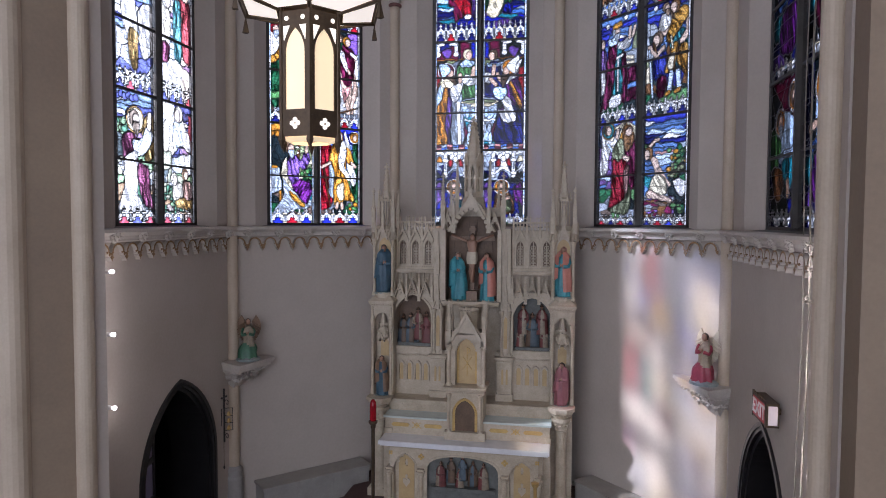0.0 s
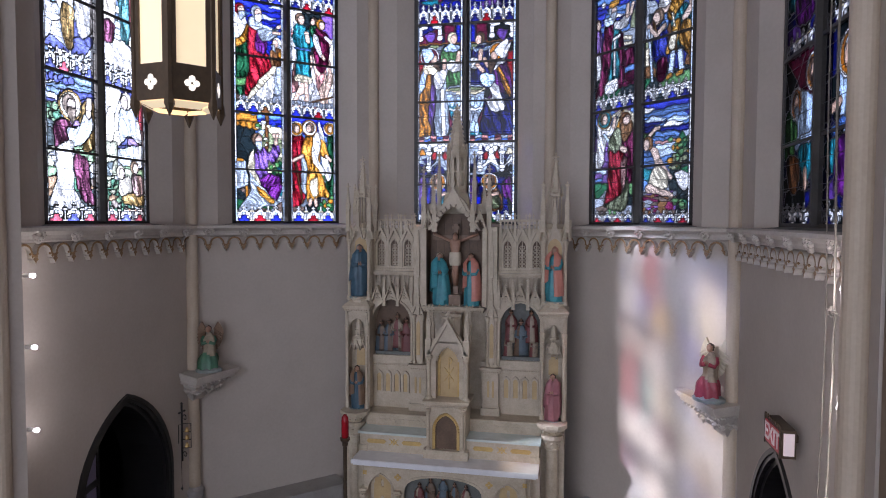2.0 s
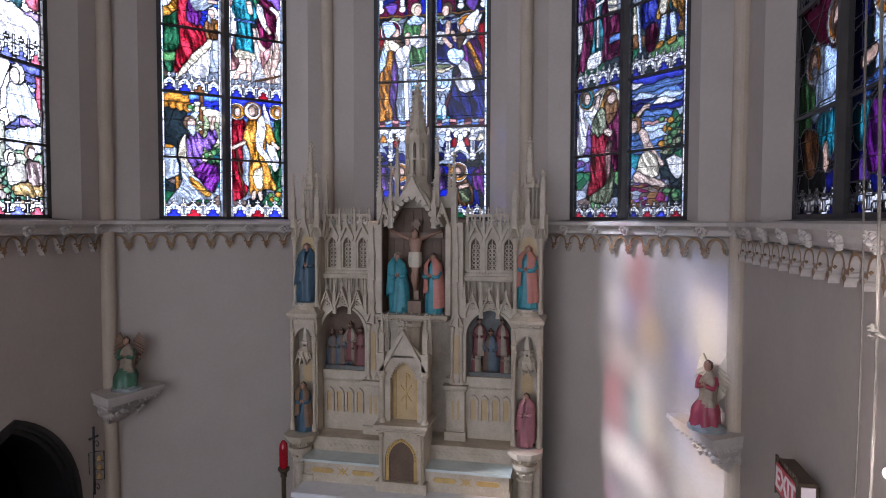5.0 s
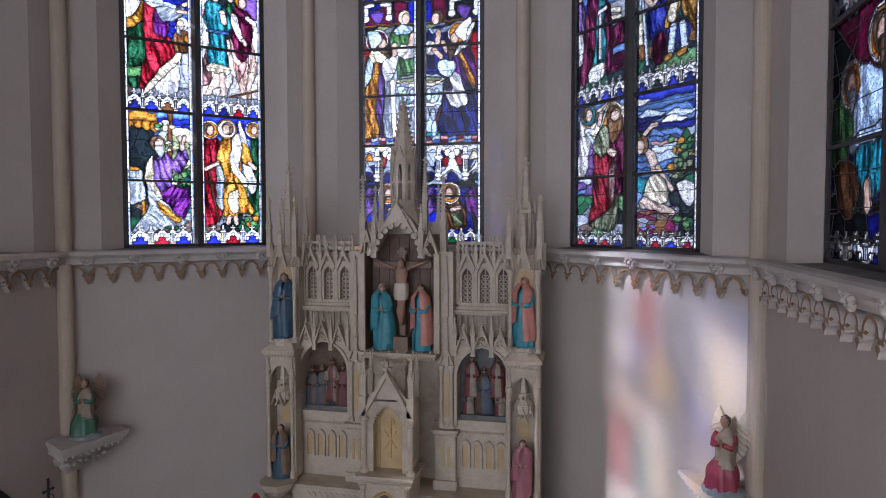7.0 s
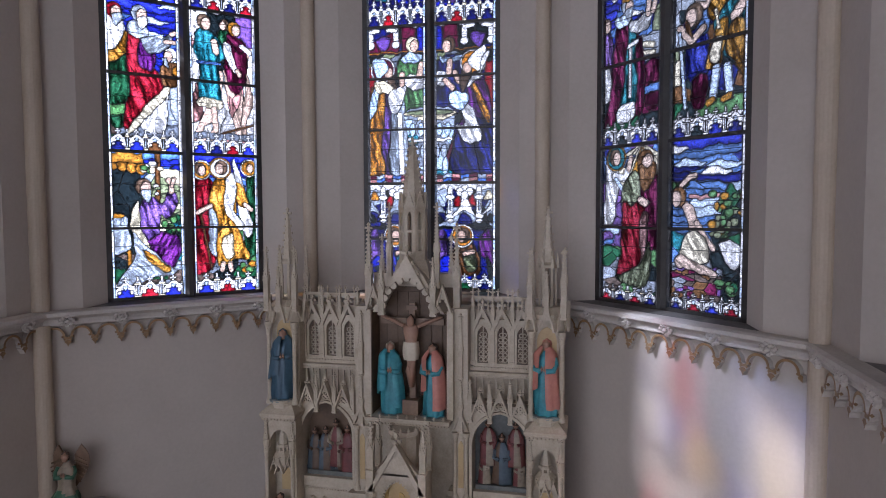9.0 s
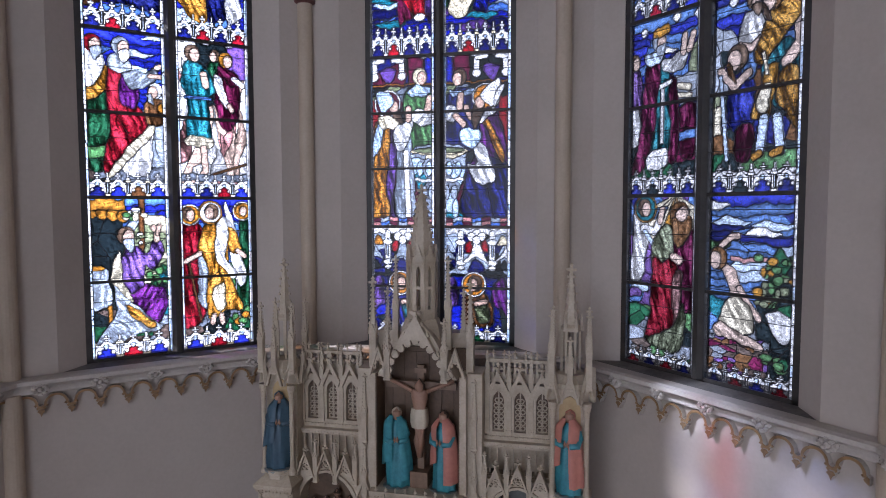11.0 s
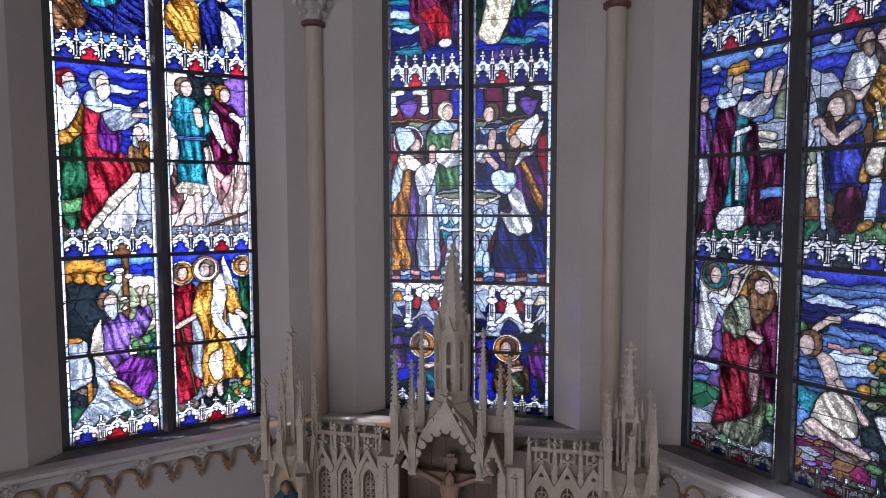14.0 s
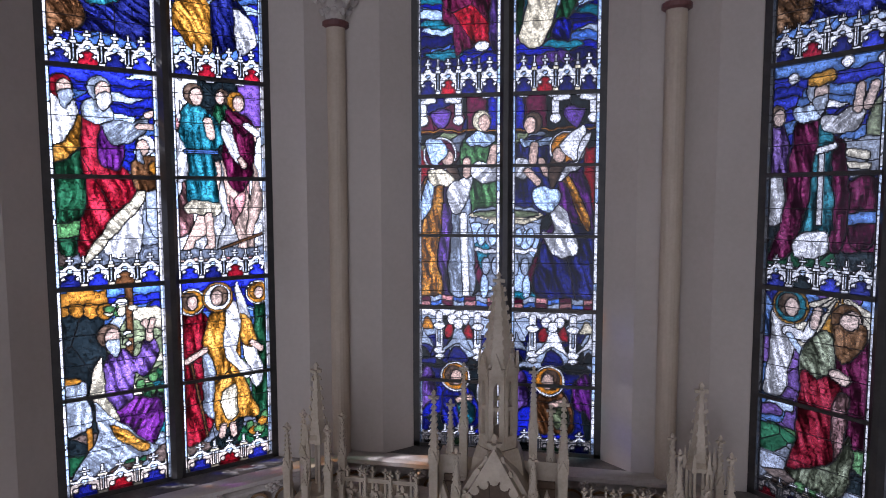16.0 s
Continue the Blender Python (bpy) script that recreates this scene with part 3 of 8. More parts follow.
        for s in (-1, 1):
            self.lay(inb & (np.hypot((u - s * 0.25) / 0.085, (zz - 0.26) / (0.085 / aspect)) < 1), "white", 0.0, dark=0.05)
        self.lay(inb & (np.hypot(u / 0.10, (zz - 0.50) / (0.10 / aspect)) < 1), "grey pale", 0.0)
        self.lay(inb & (A(u) < 0.045) & (zz > 0.72) & (zz < 1.0), "white", 0.0, dark=0.05)
        self.lay(inb & (A(u) < 0.14) & (A(zz - 0.86) < 0.04), "white", 0.0, dark=0.05)
        # pillars with knops between the arches
        v = A(A(u) - 0.5)
        self.lay(inb & (v < 0.10) & (zz < 0.78), "white", 0.0, dark=0.05)
        self.lay(inb & (v < 0.035) & (zz < 0.60) & (zz > 0.14), "grey", 0.0, dark=0.05)
        self.lay(inb & (v < 0.15) & ((A(zz - 0.64) < 0.045) | (zz < 0.10)), "white cream", 0.0, dark=0.05)
        self.lay(inb & (v < 0.05) & (zz >= 0.78), "white", 0.0, dark=0.05)

    def sky_strips(self, z0, z1, tones="blue sky navy sky blue violet", clouds=0):
        rows = int((z1 - z0) * self.h / 0.085) + 1
        for i in range(rows):
            a = z0 + (z1 - z0) * i / rows
            self.lay((self.WZ >= a + 0.01 * np.sin(self.X * 5 + i)) & (self.Z <= z1), tones, 0.42, 1.4, 0.35)
        for _ in range(clouds):
            x, z = self.rng.rand(), z0 + (z1 - z0) * self.rng.rand()
            self.blob([(x - 0.26, z), (x - 0.05, z + 0.03), (x + 0.1, z + 0.02), (x + 0.24, z + 0.005), (x + 0.08, z - 0.012), (x - 0.1, z - 0.01)], "white pale grey", 0.3)

    def leaves(self, x0, x1, z0, z1, n, tones="leaf moss green", r=0.05):
        for _ in range(n):
            x, z = x0 + (x1 - x0) * self.rng.rand(), z0 + (z1 - z0) * self.rng.rand()
            self.oval(x, z, r * (0.7 + 0.6 * self.rng.rand()), r * (0.6 + 0.6 * self.rng.rand()), tones.split()[self.rng.randint(len(tones.split()))])

    def border(self):
        for m in (self.X < 0.03, self.X > 0.97):
            self.lay(m, "white pale white", 0.06, 0.7, 0.1)

    def build(self, parent, m):
        """The pieces, each one an object, and the lead between them."""
        L, S, dx, dz = self.lab, self.shape, self.w / self.nx, self.h / self.nz
        edge = np.zeros(L.shape, bool)
        edge[:-1, :] |= L[:-1, :] != L[1:, :]
        edge[:, :-1] |= L[:, :-1] != L[:, 1:]
        outline = np.zeros(L.shape, bool)
        outline[:-1, :] |= S[:-1, :] != S[1:, :]
        outline[:, :-1] |= S[:, :-1] != S[:, 1:]
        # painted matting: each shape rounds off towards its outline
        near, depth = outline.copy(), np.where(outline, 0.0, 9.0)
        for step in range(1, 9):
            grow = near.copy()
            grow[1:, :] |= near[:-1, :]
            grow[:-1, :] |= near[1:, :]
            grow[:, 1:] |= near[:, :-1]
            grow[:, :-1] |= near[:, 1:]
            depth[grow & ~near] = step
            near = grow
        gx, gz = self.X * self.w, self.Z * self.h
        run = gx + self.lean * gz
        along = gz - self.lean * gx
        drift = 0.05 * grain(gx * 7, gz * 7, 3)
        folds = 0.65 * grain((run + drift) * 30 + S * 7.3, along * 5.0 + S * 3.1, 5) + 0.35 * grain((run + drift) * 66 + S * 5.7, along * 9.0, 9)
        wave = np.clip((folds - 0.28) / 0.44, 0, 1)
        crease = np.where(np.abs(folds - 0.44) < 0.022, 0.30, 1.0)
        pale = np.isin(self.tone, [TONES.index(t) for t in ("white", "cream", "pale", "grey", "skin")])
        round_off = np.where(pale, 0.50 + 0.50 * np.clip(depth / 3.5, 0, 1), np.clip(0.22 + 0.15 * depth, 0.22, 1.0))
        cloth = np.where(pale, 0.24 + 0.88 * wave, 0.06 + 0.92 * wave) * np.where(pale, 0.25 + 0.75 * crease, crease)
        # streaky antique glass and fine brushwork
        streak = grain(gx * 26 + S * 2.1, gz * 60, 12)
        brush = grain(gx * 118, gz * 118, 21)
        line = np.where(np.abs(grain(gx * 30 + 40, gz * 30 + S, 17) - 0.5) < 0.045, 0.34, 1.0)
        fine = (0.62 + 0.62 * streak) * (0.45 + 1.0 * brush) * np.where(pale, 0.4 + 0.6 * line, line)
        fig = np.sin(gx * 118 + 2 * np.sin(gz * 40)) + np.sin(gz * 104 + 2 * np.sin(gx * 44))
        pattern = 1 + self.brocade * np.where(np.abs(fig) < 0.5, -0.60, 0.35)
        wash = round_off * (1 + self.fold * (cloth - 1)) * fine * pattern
        # the exponent pales or deepens every tint for how sunlit the window is
        base = (np.array([CLR[t] for t in TONES]) ** self.sun_tint)[self.tone]
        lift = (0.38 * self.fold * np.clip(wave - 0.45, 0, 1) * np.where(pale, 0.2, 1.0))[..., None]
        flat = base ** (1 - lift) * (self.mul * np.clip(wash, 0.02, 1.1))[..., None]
        panel = part("glass_panel", self.leads(edge, dx, dz), LEAD, parent, "leaded panel of painted stained glass", m)
        order = np.argsort(L.ravel(), kind="stable")
        cells = np.argwhere(L >= 0)[order]
        labs = L.ravel()[order]
        cuts = np.flatnonzero(np.diff(labs)) + 1
        groups = np.split(cells, cuts)
        rest = []
        big = sorted(range(len(groups)), key=lambda i: -len(groups[i]))[:110]
        keep = set(big)
        for i, g in enumerate(groups):
            if i in keep and len(g) > 25:
                self.piece(g, dx, dz, flat, panel, "glass_piece")
            else:
                rest.append(g)
        if rest:
            o = self.piece(np.concatenate(rest), dx, dz, flat, panel, "small_glass")
            tagged(o, kind="stuff")

    def piece(self, g, dx, dz, flat, panel, name):
        n = len(g)
        x0, z0 = g[:, 0] * dx, g[:, 1] * dz
        key = np.concatenate([g, g + (1, 0), g + (1, 1), g + (0, 1)])
        code = key[:, 0] * 100000 + key[:, 1]
        uniq, inv = np.unique(code, return_inverse=True)
        co = np.zeros((len(uniq), 3))
        co[:, 0], co[:, 2] = (uniq // 100000) * dx, (uniq % 100000) * dz
        faces = inv.reshape(4, n).T
        me = bpy.data.meshes.new(name)
        me.from_pydata(co.tolist(), [], faces.tolist())
        a = me.color_attributes.new("tint", "FLOAT_COLOR", "CORNER")
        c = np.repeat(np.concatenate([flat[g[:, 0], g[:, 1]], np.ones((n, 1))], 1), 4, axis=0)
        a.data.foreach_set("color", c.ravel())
        me.materials.append(STAINED)
        o = new(name, me)
        o.parent = panel
        return o

    def leads(self, edge, dx, dz):
        bm = bmesh.new()
        cache = {}

        def v(i, j, y):
            k = (i, j, y)
            if k not in cache:
                cache[k] = bm.verts.new((i * dx, y, j * dz))
            return cache[k]
        for i, j in np.argwhere(edge):
            i, j = int(i), int(j)
            bm.faces.new((v(i, j, -0.003), v(i + 1, j, -0.003), v(i + 1, j + 1, -0.003), v(i, j + 1, -0.003)))
        return bm

def landscape(p, horizon=0.5):
    p.sky_strips(horizon, 1.0, clouds=2)
    p.blob([(-0.1, horizon - 0.02), (0.3, horizon + 0.06), (0.7, horizon + 0.02), (1.1, horizon + 0.08), (1.1, 0.2), (-0.1, 0.2)], "moss stone grey leaf", 0.25, 2.0)
    p.ruin(0.0, 0.30, "earth dark stone brown green", 0.2)


def panel_left_low(p):      # kneeling purple shape by a dark curtain
    landscape(p, 0.72)
    p.sky_strips(0.78, 1.0, "blue sky blue sky", 0)
    p.blob([(0.44, 0.80), (0.62, 0.88), (0.84, 0.90), (1.05, 0.82), (1.05, 0.5), (0.5, 0.5)], "moss cream moss grey", 0.26, 2.2)
    p.rect(-0.1, 0.42, 0.30, 1.0, "dark dark green", 0.26, 0.5)
    for i in range(4):
        p.oval(0.05 + 0.125 * i, 0.925 - 0.01 * i, 0.075, 0.09, "amber")
    p.rect(0.0, 0.45, 0.935, 1.0, "gold amber", 0.2)
    p.limb([(0.64, 0.60), (0.66, 1.0)], 0.035, "brown")
    p.leaves(0.45, 0.72, 0.88, 0.96, 9, "white moss cream leaf", 0.05)
    p.leaves(0.58, 0.66, 0.70, 0.86, 4, "moss white", 0.035)
    p.rect(0.70, 1.0, 0.24, 0.46, "dark teal dark", 0.2)
    p.leaves(0.72, 1.0, 0.32, 0.58, 22, "leaf teal leaf green", 0.055)
    p.cloth([(-0.02, 0.54), (0.20, 0.56), (0.24, 0.46), (0.25, 0.34), (0.02, 0.32)], "pale grey pale", 0.1)
    p.oval(0.08, 0.57, 0.10, 0.035, "gold")
    p.limb([(0.24, 0.20), (0.23, 0.32)], 0.03, "amber")
    p.cloth([(0.46, 0.48), (0.76, 0.45), (0.94, 0.40), (0.94, 0.28), (0.84, 0.20), (0.56, 0.28), (0.44, 0.36)], "wine wine purple", -0.5)
    p.cloth([(0.40, 0.66), (0.55, 0.70), (0.70, 0.66), (0.80, 0.74), (0.91, 0.72), (0.90, 0.62), (0.76, 0.55), (0.68, 0.58), (0.66, 0.45), (0.46, 0.40), (0.38, 0.50)], "purple purple violet", 0.4)
    p.cloth([(0.36, 0.68), (0.27, 0.58), (0.28, 0.46), (0.42, 0.37), (0.52, 0.35), (0.42, 0.46), (0.39, 0.58)], "white cream", -0.2, brocade=0.3)
    p.cloth([(0.29, 0.45), (0.42, 0.38), (0.56, 0.31), (0.78, 0.22), (0.88, 0.16), (0.56, 0.13), (0.28, 0.09), (0.04, 0.09), (0.20, 0.20), (0.30, 0.27)], "white grey cream", 0.9, brocade=0.25)
    p.cloth([(0.42, 0.33), (0.56, 0.29), (0.80, 0.20), (0.72, 0.17), (0.50, 0.25)], "gold cream", 1.0, brocade=0.6)
    p.top_of(0.47, 0.765, 0.10, "hair", beard="grey")
    p.limb([(0.84, 0.74), (0.84, 0.80), (0.80, 0.82)], 0.04)
    p.limb([(0.85, 0.78), (0.88, 0.83)], 0.03)
    p.frieze(0.0, 0.145, 3, "blue red blue")


def panel_right_low(p):     # three bright robes with rings of light
    landscape(p, 0.55)
    p.sky_strips(0.70, 1.0, "blue sky blue pale", 0)
    p.cloth([(0.84, 0.86), (1.04, 0.86), (1.04, 0.22), (0.80, 0.26)], "green green dark", 0.0)
    p.top_of(0.88, 0.925, 0.075, "amber", halo="gold")
    p.cloth([(-0.04, 0.84), (0.10, 0.85), (0.30, 0.80), (0.34, 0.5), (0.30, 0.20), (0.02, 0.15), (-0.04, 0.3)], "red red wine", 0.1)
    p.top_of(0.13, 0.90, 0.08, "hair", halo="gold")
    p.limb([(0.10, 0.60), (0.26, 0.18)], 0.014, "brown")
    p.cloth([(0.62, 0.97), (0.72, 0.90), (0.86, 0.62), (0.92, 0.44), (0.80, 0.42), (0.70, 0.60)], "white pale white", 0.3)
    p.cloth([(0.24, 0.62), (0.34, 0.60), (0.38, 0.30), (0.24, 0.30)], "pale grey white", 0.1)
    p.cloth([(0.32, 0.82), (0.48, 0.84), (0.66, 0.80), (0.68, 0.5), (0.86, 0.26), (0.64, 0.24), (0.44, 0.20), (0.34, 0.24), (0.36, 0.55), (0.24, 0.66)], "gold gold amber", 0.05, brocade=0.55)
    p.cloth([(0.62, 0.80), (0.74, 0.80), (0.86, 0.68), (0.78, 0.63), (0.68, 0.66)], "gold amber", 0.4, brocade=0.4)
    p.cloth([(0.52, 0.86), (0.64, 0.86), (0.66, 0.70), (0.62, 0.60), (0.78, 0.50), (0.70, 0.46), (0.48, 0.62)], "white white pale", 0.5)
    p.cloth([(0.44, 0.40), (0.60, 0.42), (0.60, 0.26), (0.46, 0.26)], "cream gold", 0.1, brocade=0.6)
    p.limb([(0.80, 0.65), (0.90, 0.61)], 0.035)
    p.limb([(0.26, 0.64), (0.06, 0.59)], 0.035)
    p.top_of(0.42, 0.915, 0.09, "hair", halo="white", turn=-1)
    p.limb([(0.44, 0.21), (0.42, 0.165)], 0.04)
    p.limb([(0.55, 0.21), (0.56, 0.16)], 0.04)
    p.leaves(0.72, 1.0, 0.15, 0.24, 8, "leaf moss gold", 0.06)
    p.frieze(0.0, 0.145, 3, "blue red blue")


def panel_left_mid(p):      # red mantle over white, with turban shapes
    landscape(p, 0.6)
    p.sky_strips(0.55, 1.0, "sky blue blue pale", 2)
    p.rect(0.70, 1.0, 0.10, 0.46, "stone grey navy", 0.3)
    p.blob([(0.86, 0.46), (1.05, 0.46), (1.05, 0.22), (0.90, 0.24)], "pale grey", 0.5)
    p.rect(0.0, 1.0, 0.10, 0.18, "navy stone earth", 0.25)
    p.cloth([(0.02, 0.60), (0.30, 0.60), (0.30, 0.20), (0.02, 0.18)], "dark green teal", 0.0)
    p.rect(0.03, 0.28, 0.23, 0.30, "leaf green", 0.2)
    p.cloth([(-0.02, 0.86), (0.10, 0.88), (0.26, 0.84), (0.30, 0.66), (0.02, 0.62)], "white white grey", 0.1)
    p.cloth([(-0.02, 0.64), (0.14, 0.68), (0.28, 0.80), (0.31, 0.70), (0.18, 0.60), (0.0, 0.58)], "gold amber", 0.8)
    p.top_of(0.14, 0.915, 0.095, "red", beard="grey")
    p.cloth([(0.48, 0.46), (0.80, 0.46), (0.78, 0.16), (0.44, 0.15)], "white cream white", 0.0)
    p.cloth([(0.32, 0.82), (0.50, 0.80), (0.56, 0.62), (0.74, 0.52), (0.82, 0.42), (0.58, 0.30), (0.28, 0.13), (0.20, 0.18), (0.30, 0.42), (0.27, 0.66)], "red red wine", 0.25, brocade=0.35)
    p.cloth([(0.82, 0.47), (0.84, 0.40), (0.60, 0.26), (0.30, 0.12), (0.22, 0.10), (0.34, 0.20), (0.66, 0.38)], "cream white", 0.9, brocade=0.5)
    p.cloth([(0.50, 0.80), (0.42, 0.66), (0.48, 0.56), (0.64, 0.55), (0.66, 0.68)], "violet purple grey", 0.2)
    p.cloth([(0.46, 0.76), (0.58, 0.78), (0.78, 0.78), (0.92, 0.82), (0.90, 0.75), (0.80, 0.70), (0.60, 0.66), (0.52, 0.68)], "white white grey", -1.2)
    p.limb([(0.90, 0.81), (1.0, 0.83)], 0.035)
    p.limb([(0.82, 0.755), (0.98, 0.755)], 0.035)
    p.cloth([(0.32, 0.86), (0.48, 0.88), (0.60, 0.80), (0.50, 0.76), (0.32, 0.78)], "white grey", 0.4)
    p.top_of(0.48, 0.915, 0.10, "grey", beard="white")
    p.cloth([(0.76, 0.60), (0.98, 0.60), (1.0, 0.46), (0.76, 0.46)], "brown wine", 0.1)
    p.top_of(0.86, 0.66, 0.085, "white", beard="grey", turn=-1)
    p.oval(0.96, 0.56, 0.06, 0.07, "gold")
    p.frieze(0.0, 0.145, 4, "navy blue brown blue")


def panel_right_mid(p):     # blue robe among pale flames
    p.rect(0, 1, 0, 1, "rose white skin rose", 0.3, 0.4)
    p.rect(0.28, 0.72, 0.60, 1.0, "dark dark violet", 0.3)
    p.rect(0.72, 1.0, 0.78, 1.0, "sky pale violet", 0.26)
    p.cloth([(0.44, 0.88), (0.58, 0.88), (0.62, 0.70), (0.42, 0.70)], "green leaf", 0.1)
    p.top_of(0.52, 0.925, 0.07, "hair", turn=-1)
    p.cloth([(0.56, 0.84), (0.72, 0.86), (0.88, 0.78), (0.88, 0.60), (0.80, 0.48), (0.64, 0.45), (0.52, 0.60)], "wine wine purple", 0.15)
    p.cloth([(0.50, 0.80), (0.62, 0.78), (0.70, 0.66), (0.74, 0.60), (0.66, 0.60), (0.56, 0.68)], "white grey", 0.5)
    p.cloth([(0.56, 0.86), (0.70, 0.86), (0.86, 0.80), (0.78, 0.74), (0.64, 0.80)], "rose wine", 0.8)
    p.limb([(0.80, 0.79), (0.92, 0.75)], 0.04, "white")
    p.limb([(0.72, 0.61), (0.76, 0.58)], 0.035)
    p.top_of(0.70, 0.905, 0.09, "gold", turn=1)
    for i, (x, z, h) in enumerate(((0.05, 0.22, 0.34), (0.10, 0.5, 0.4), (0.46, 0.12, 0.5), (0.62, 0.12, 0.30), (0.74, 0.14, 0.36), (0.88, 0.14, 0.46), (0.97, 0.14, 0.34), (0.55, 0.12, 0.2), (0.30, 0.12, 0.16))):
        s = -1 if i % 2 else 1
        p.cloth([(x - 0.09, z), (x - 0.10, z + 0.4 * h), (x + 0.03 * s, z + 0.7 * h), (x + 0.02 * s, z + h), (x + 0.10, z + 0.55 * h), (x + 0.11, z + 0.1 * h)], "rose white skin" if i % 3 else "white rose", 0.3 * s, 0.3)
    p.cloth([(0.10, 0.86), (0.26, 0.88), (0.44, 0.82), (0.54, 0.70), (0.46, 0.66), (0.42, 0.62), (0.46, 0.36), (0.14, 0.35), (0.14, 0.62), (0.07, 0.74)], "teal teal sky", 0.05)
    p.cloth([(0.13, 0.39), (0.46, 0.39), (0.46, 0.33), (0.14, 0.33)], "white cream", 0.0, brocade=0.5)
    p.limb([(0.12, 0.645), (0.46, 0.645)], 0.022, "sky")
    p.limb([(0.35, 0.32), (0.37, 0.17), (0.34, 0.155)], 0.045)
    p.limb([(0.40, 0.73), (0.37, 0.80)], 0.05)
    p.top_of(0.24, 0.925, 0.095, "hair")
    p.rect(0, 1, 0.10, 0.15, "stone grey earth", 0.25)
    p.limb([(0.48, 0.15), (0.94, 0.22)], 0.016, "brown")
    p.frieze(0.0, 0.145, 4, "blue navy red blue")


def panel_top_a(p):
    p.sky_strips(0.0, 1.0, "sky blue pale", 2)
    p.cloth([(-0.05, 0.13), (0.4, 0.16), (1.05, 0.14), (1.05, 0.32), (0.5, 0.40), (-0.05, 0.36)], "blue navy blue", 1.5)
    p.cloth([(-0.05, 0.14), (0.30, 0.16), (0.34, 0.28), (-0.05, 0.34)], "brown wine", 0.6)
    p.cloth([(0.3, 0.34), (0.7, 0.34), (0.66, 0.8), (0.4, 0.8)], "teal cream", 0.1)
    p.top_of(0.52, 0.86, 0.09)
    p.frieze(0.0, 0.16, 4, "navy red navy blue")


def panel_top_b(p):
    p.sky_strips(0.0, 1.0, "sky blue pale", 2)
    p.cloth([(0.0, 0.30), (0.22, 0.42), (0.44, 0.36), (0.46, 0.14), (0.26, 0.12), (0.10, 0.2)], "gold amber gold", 0.5, brocade=0.4)
    p.cloth([(0.44, 0.36), (0.62, 0.42), (0.84, 0.36), (0.80, 0.20), (0.48, 0.12)], "blue navy", 0.4)
    p.cloth([(0.70, 0.36), (0.86, 0.32), (0.94, 0.20), (0.80, 0.14), (0.70, 0.18)], "white white grey", 0.3)
    p.cloth([(0.24, 0.46), (0.6, 0.46), (0.56, 0.84), (0.3, 0.84)], "red wine", 0.2)
    p.top_of(0.72, 0.46, 0.10, "cream")
    p.frieze(0.0, 0.16, 4, "navy red navy red")


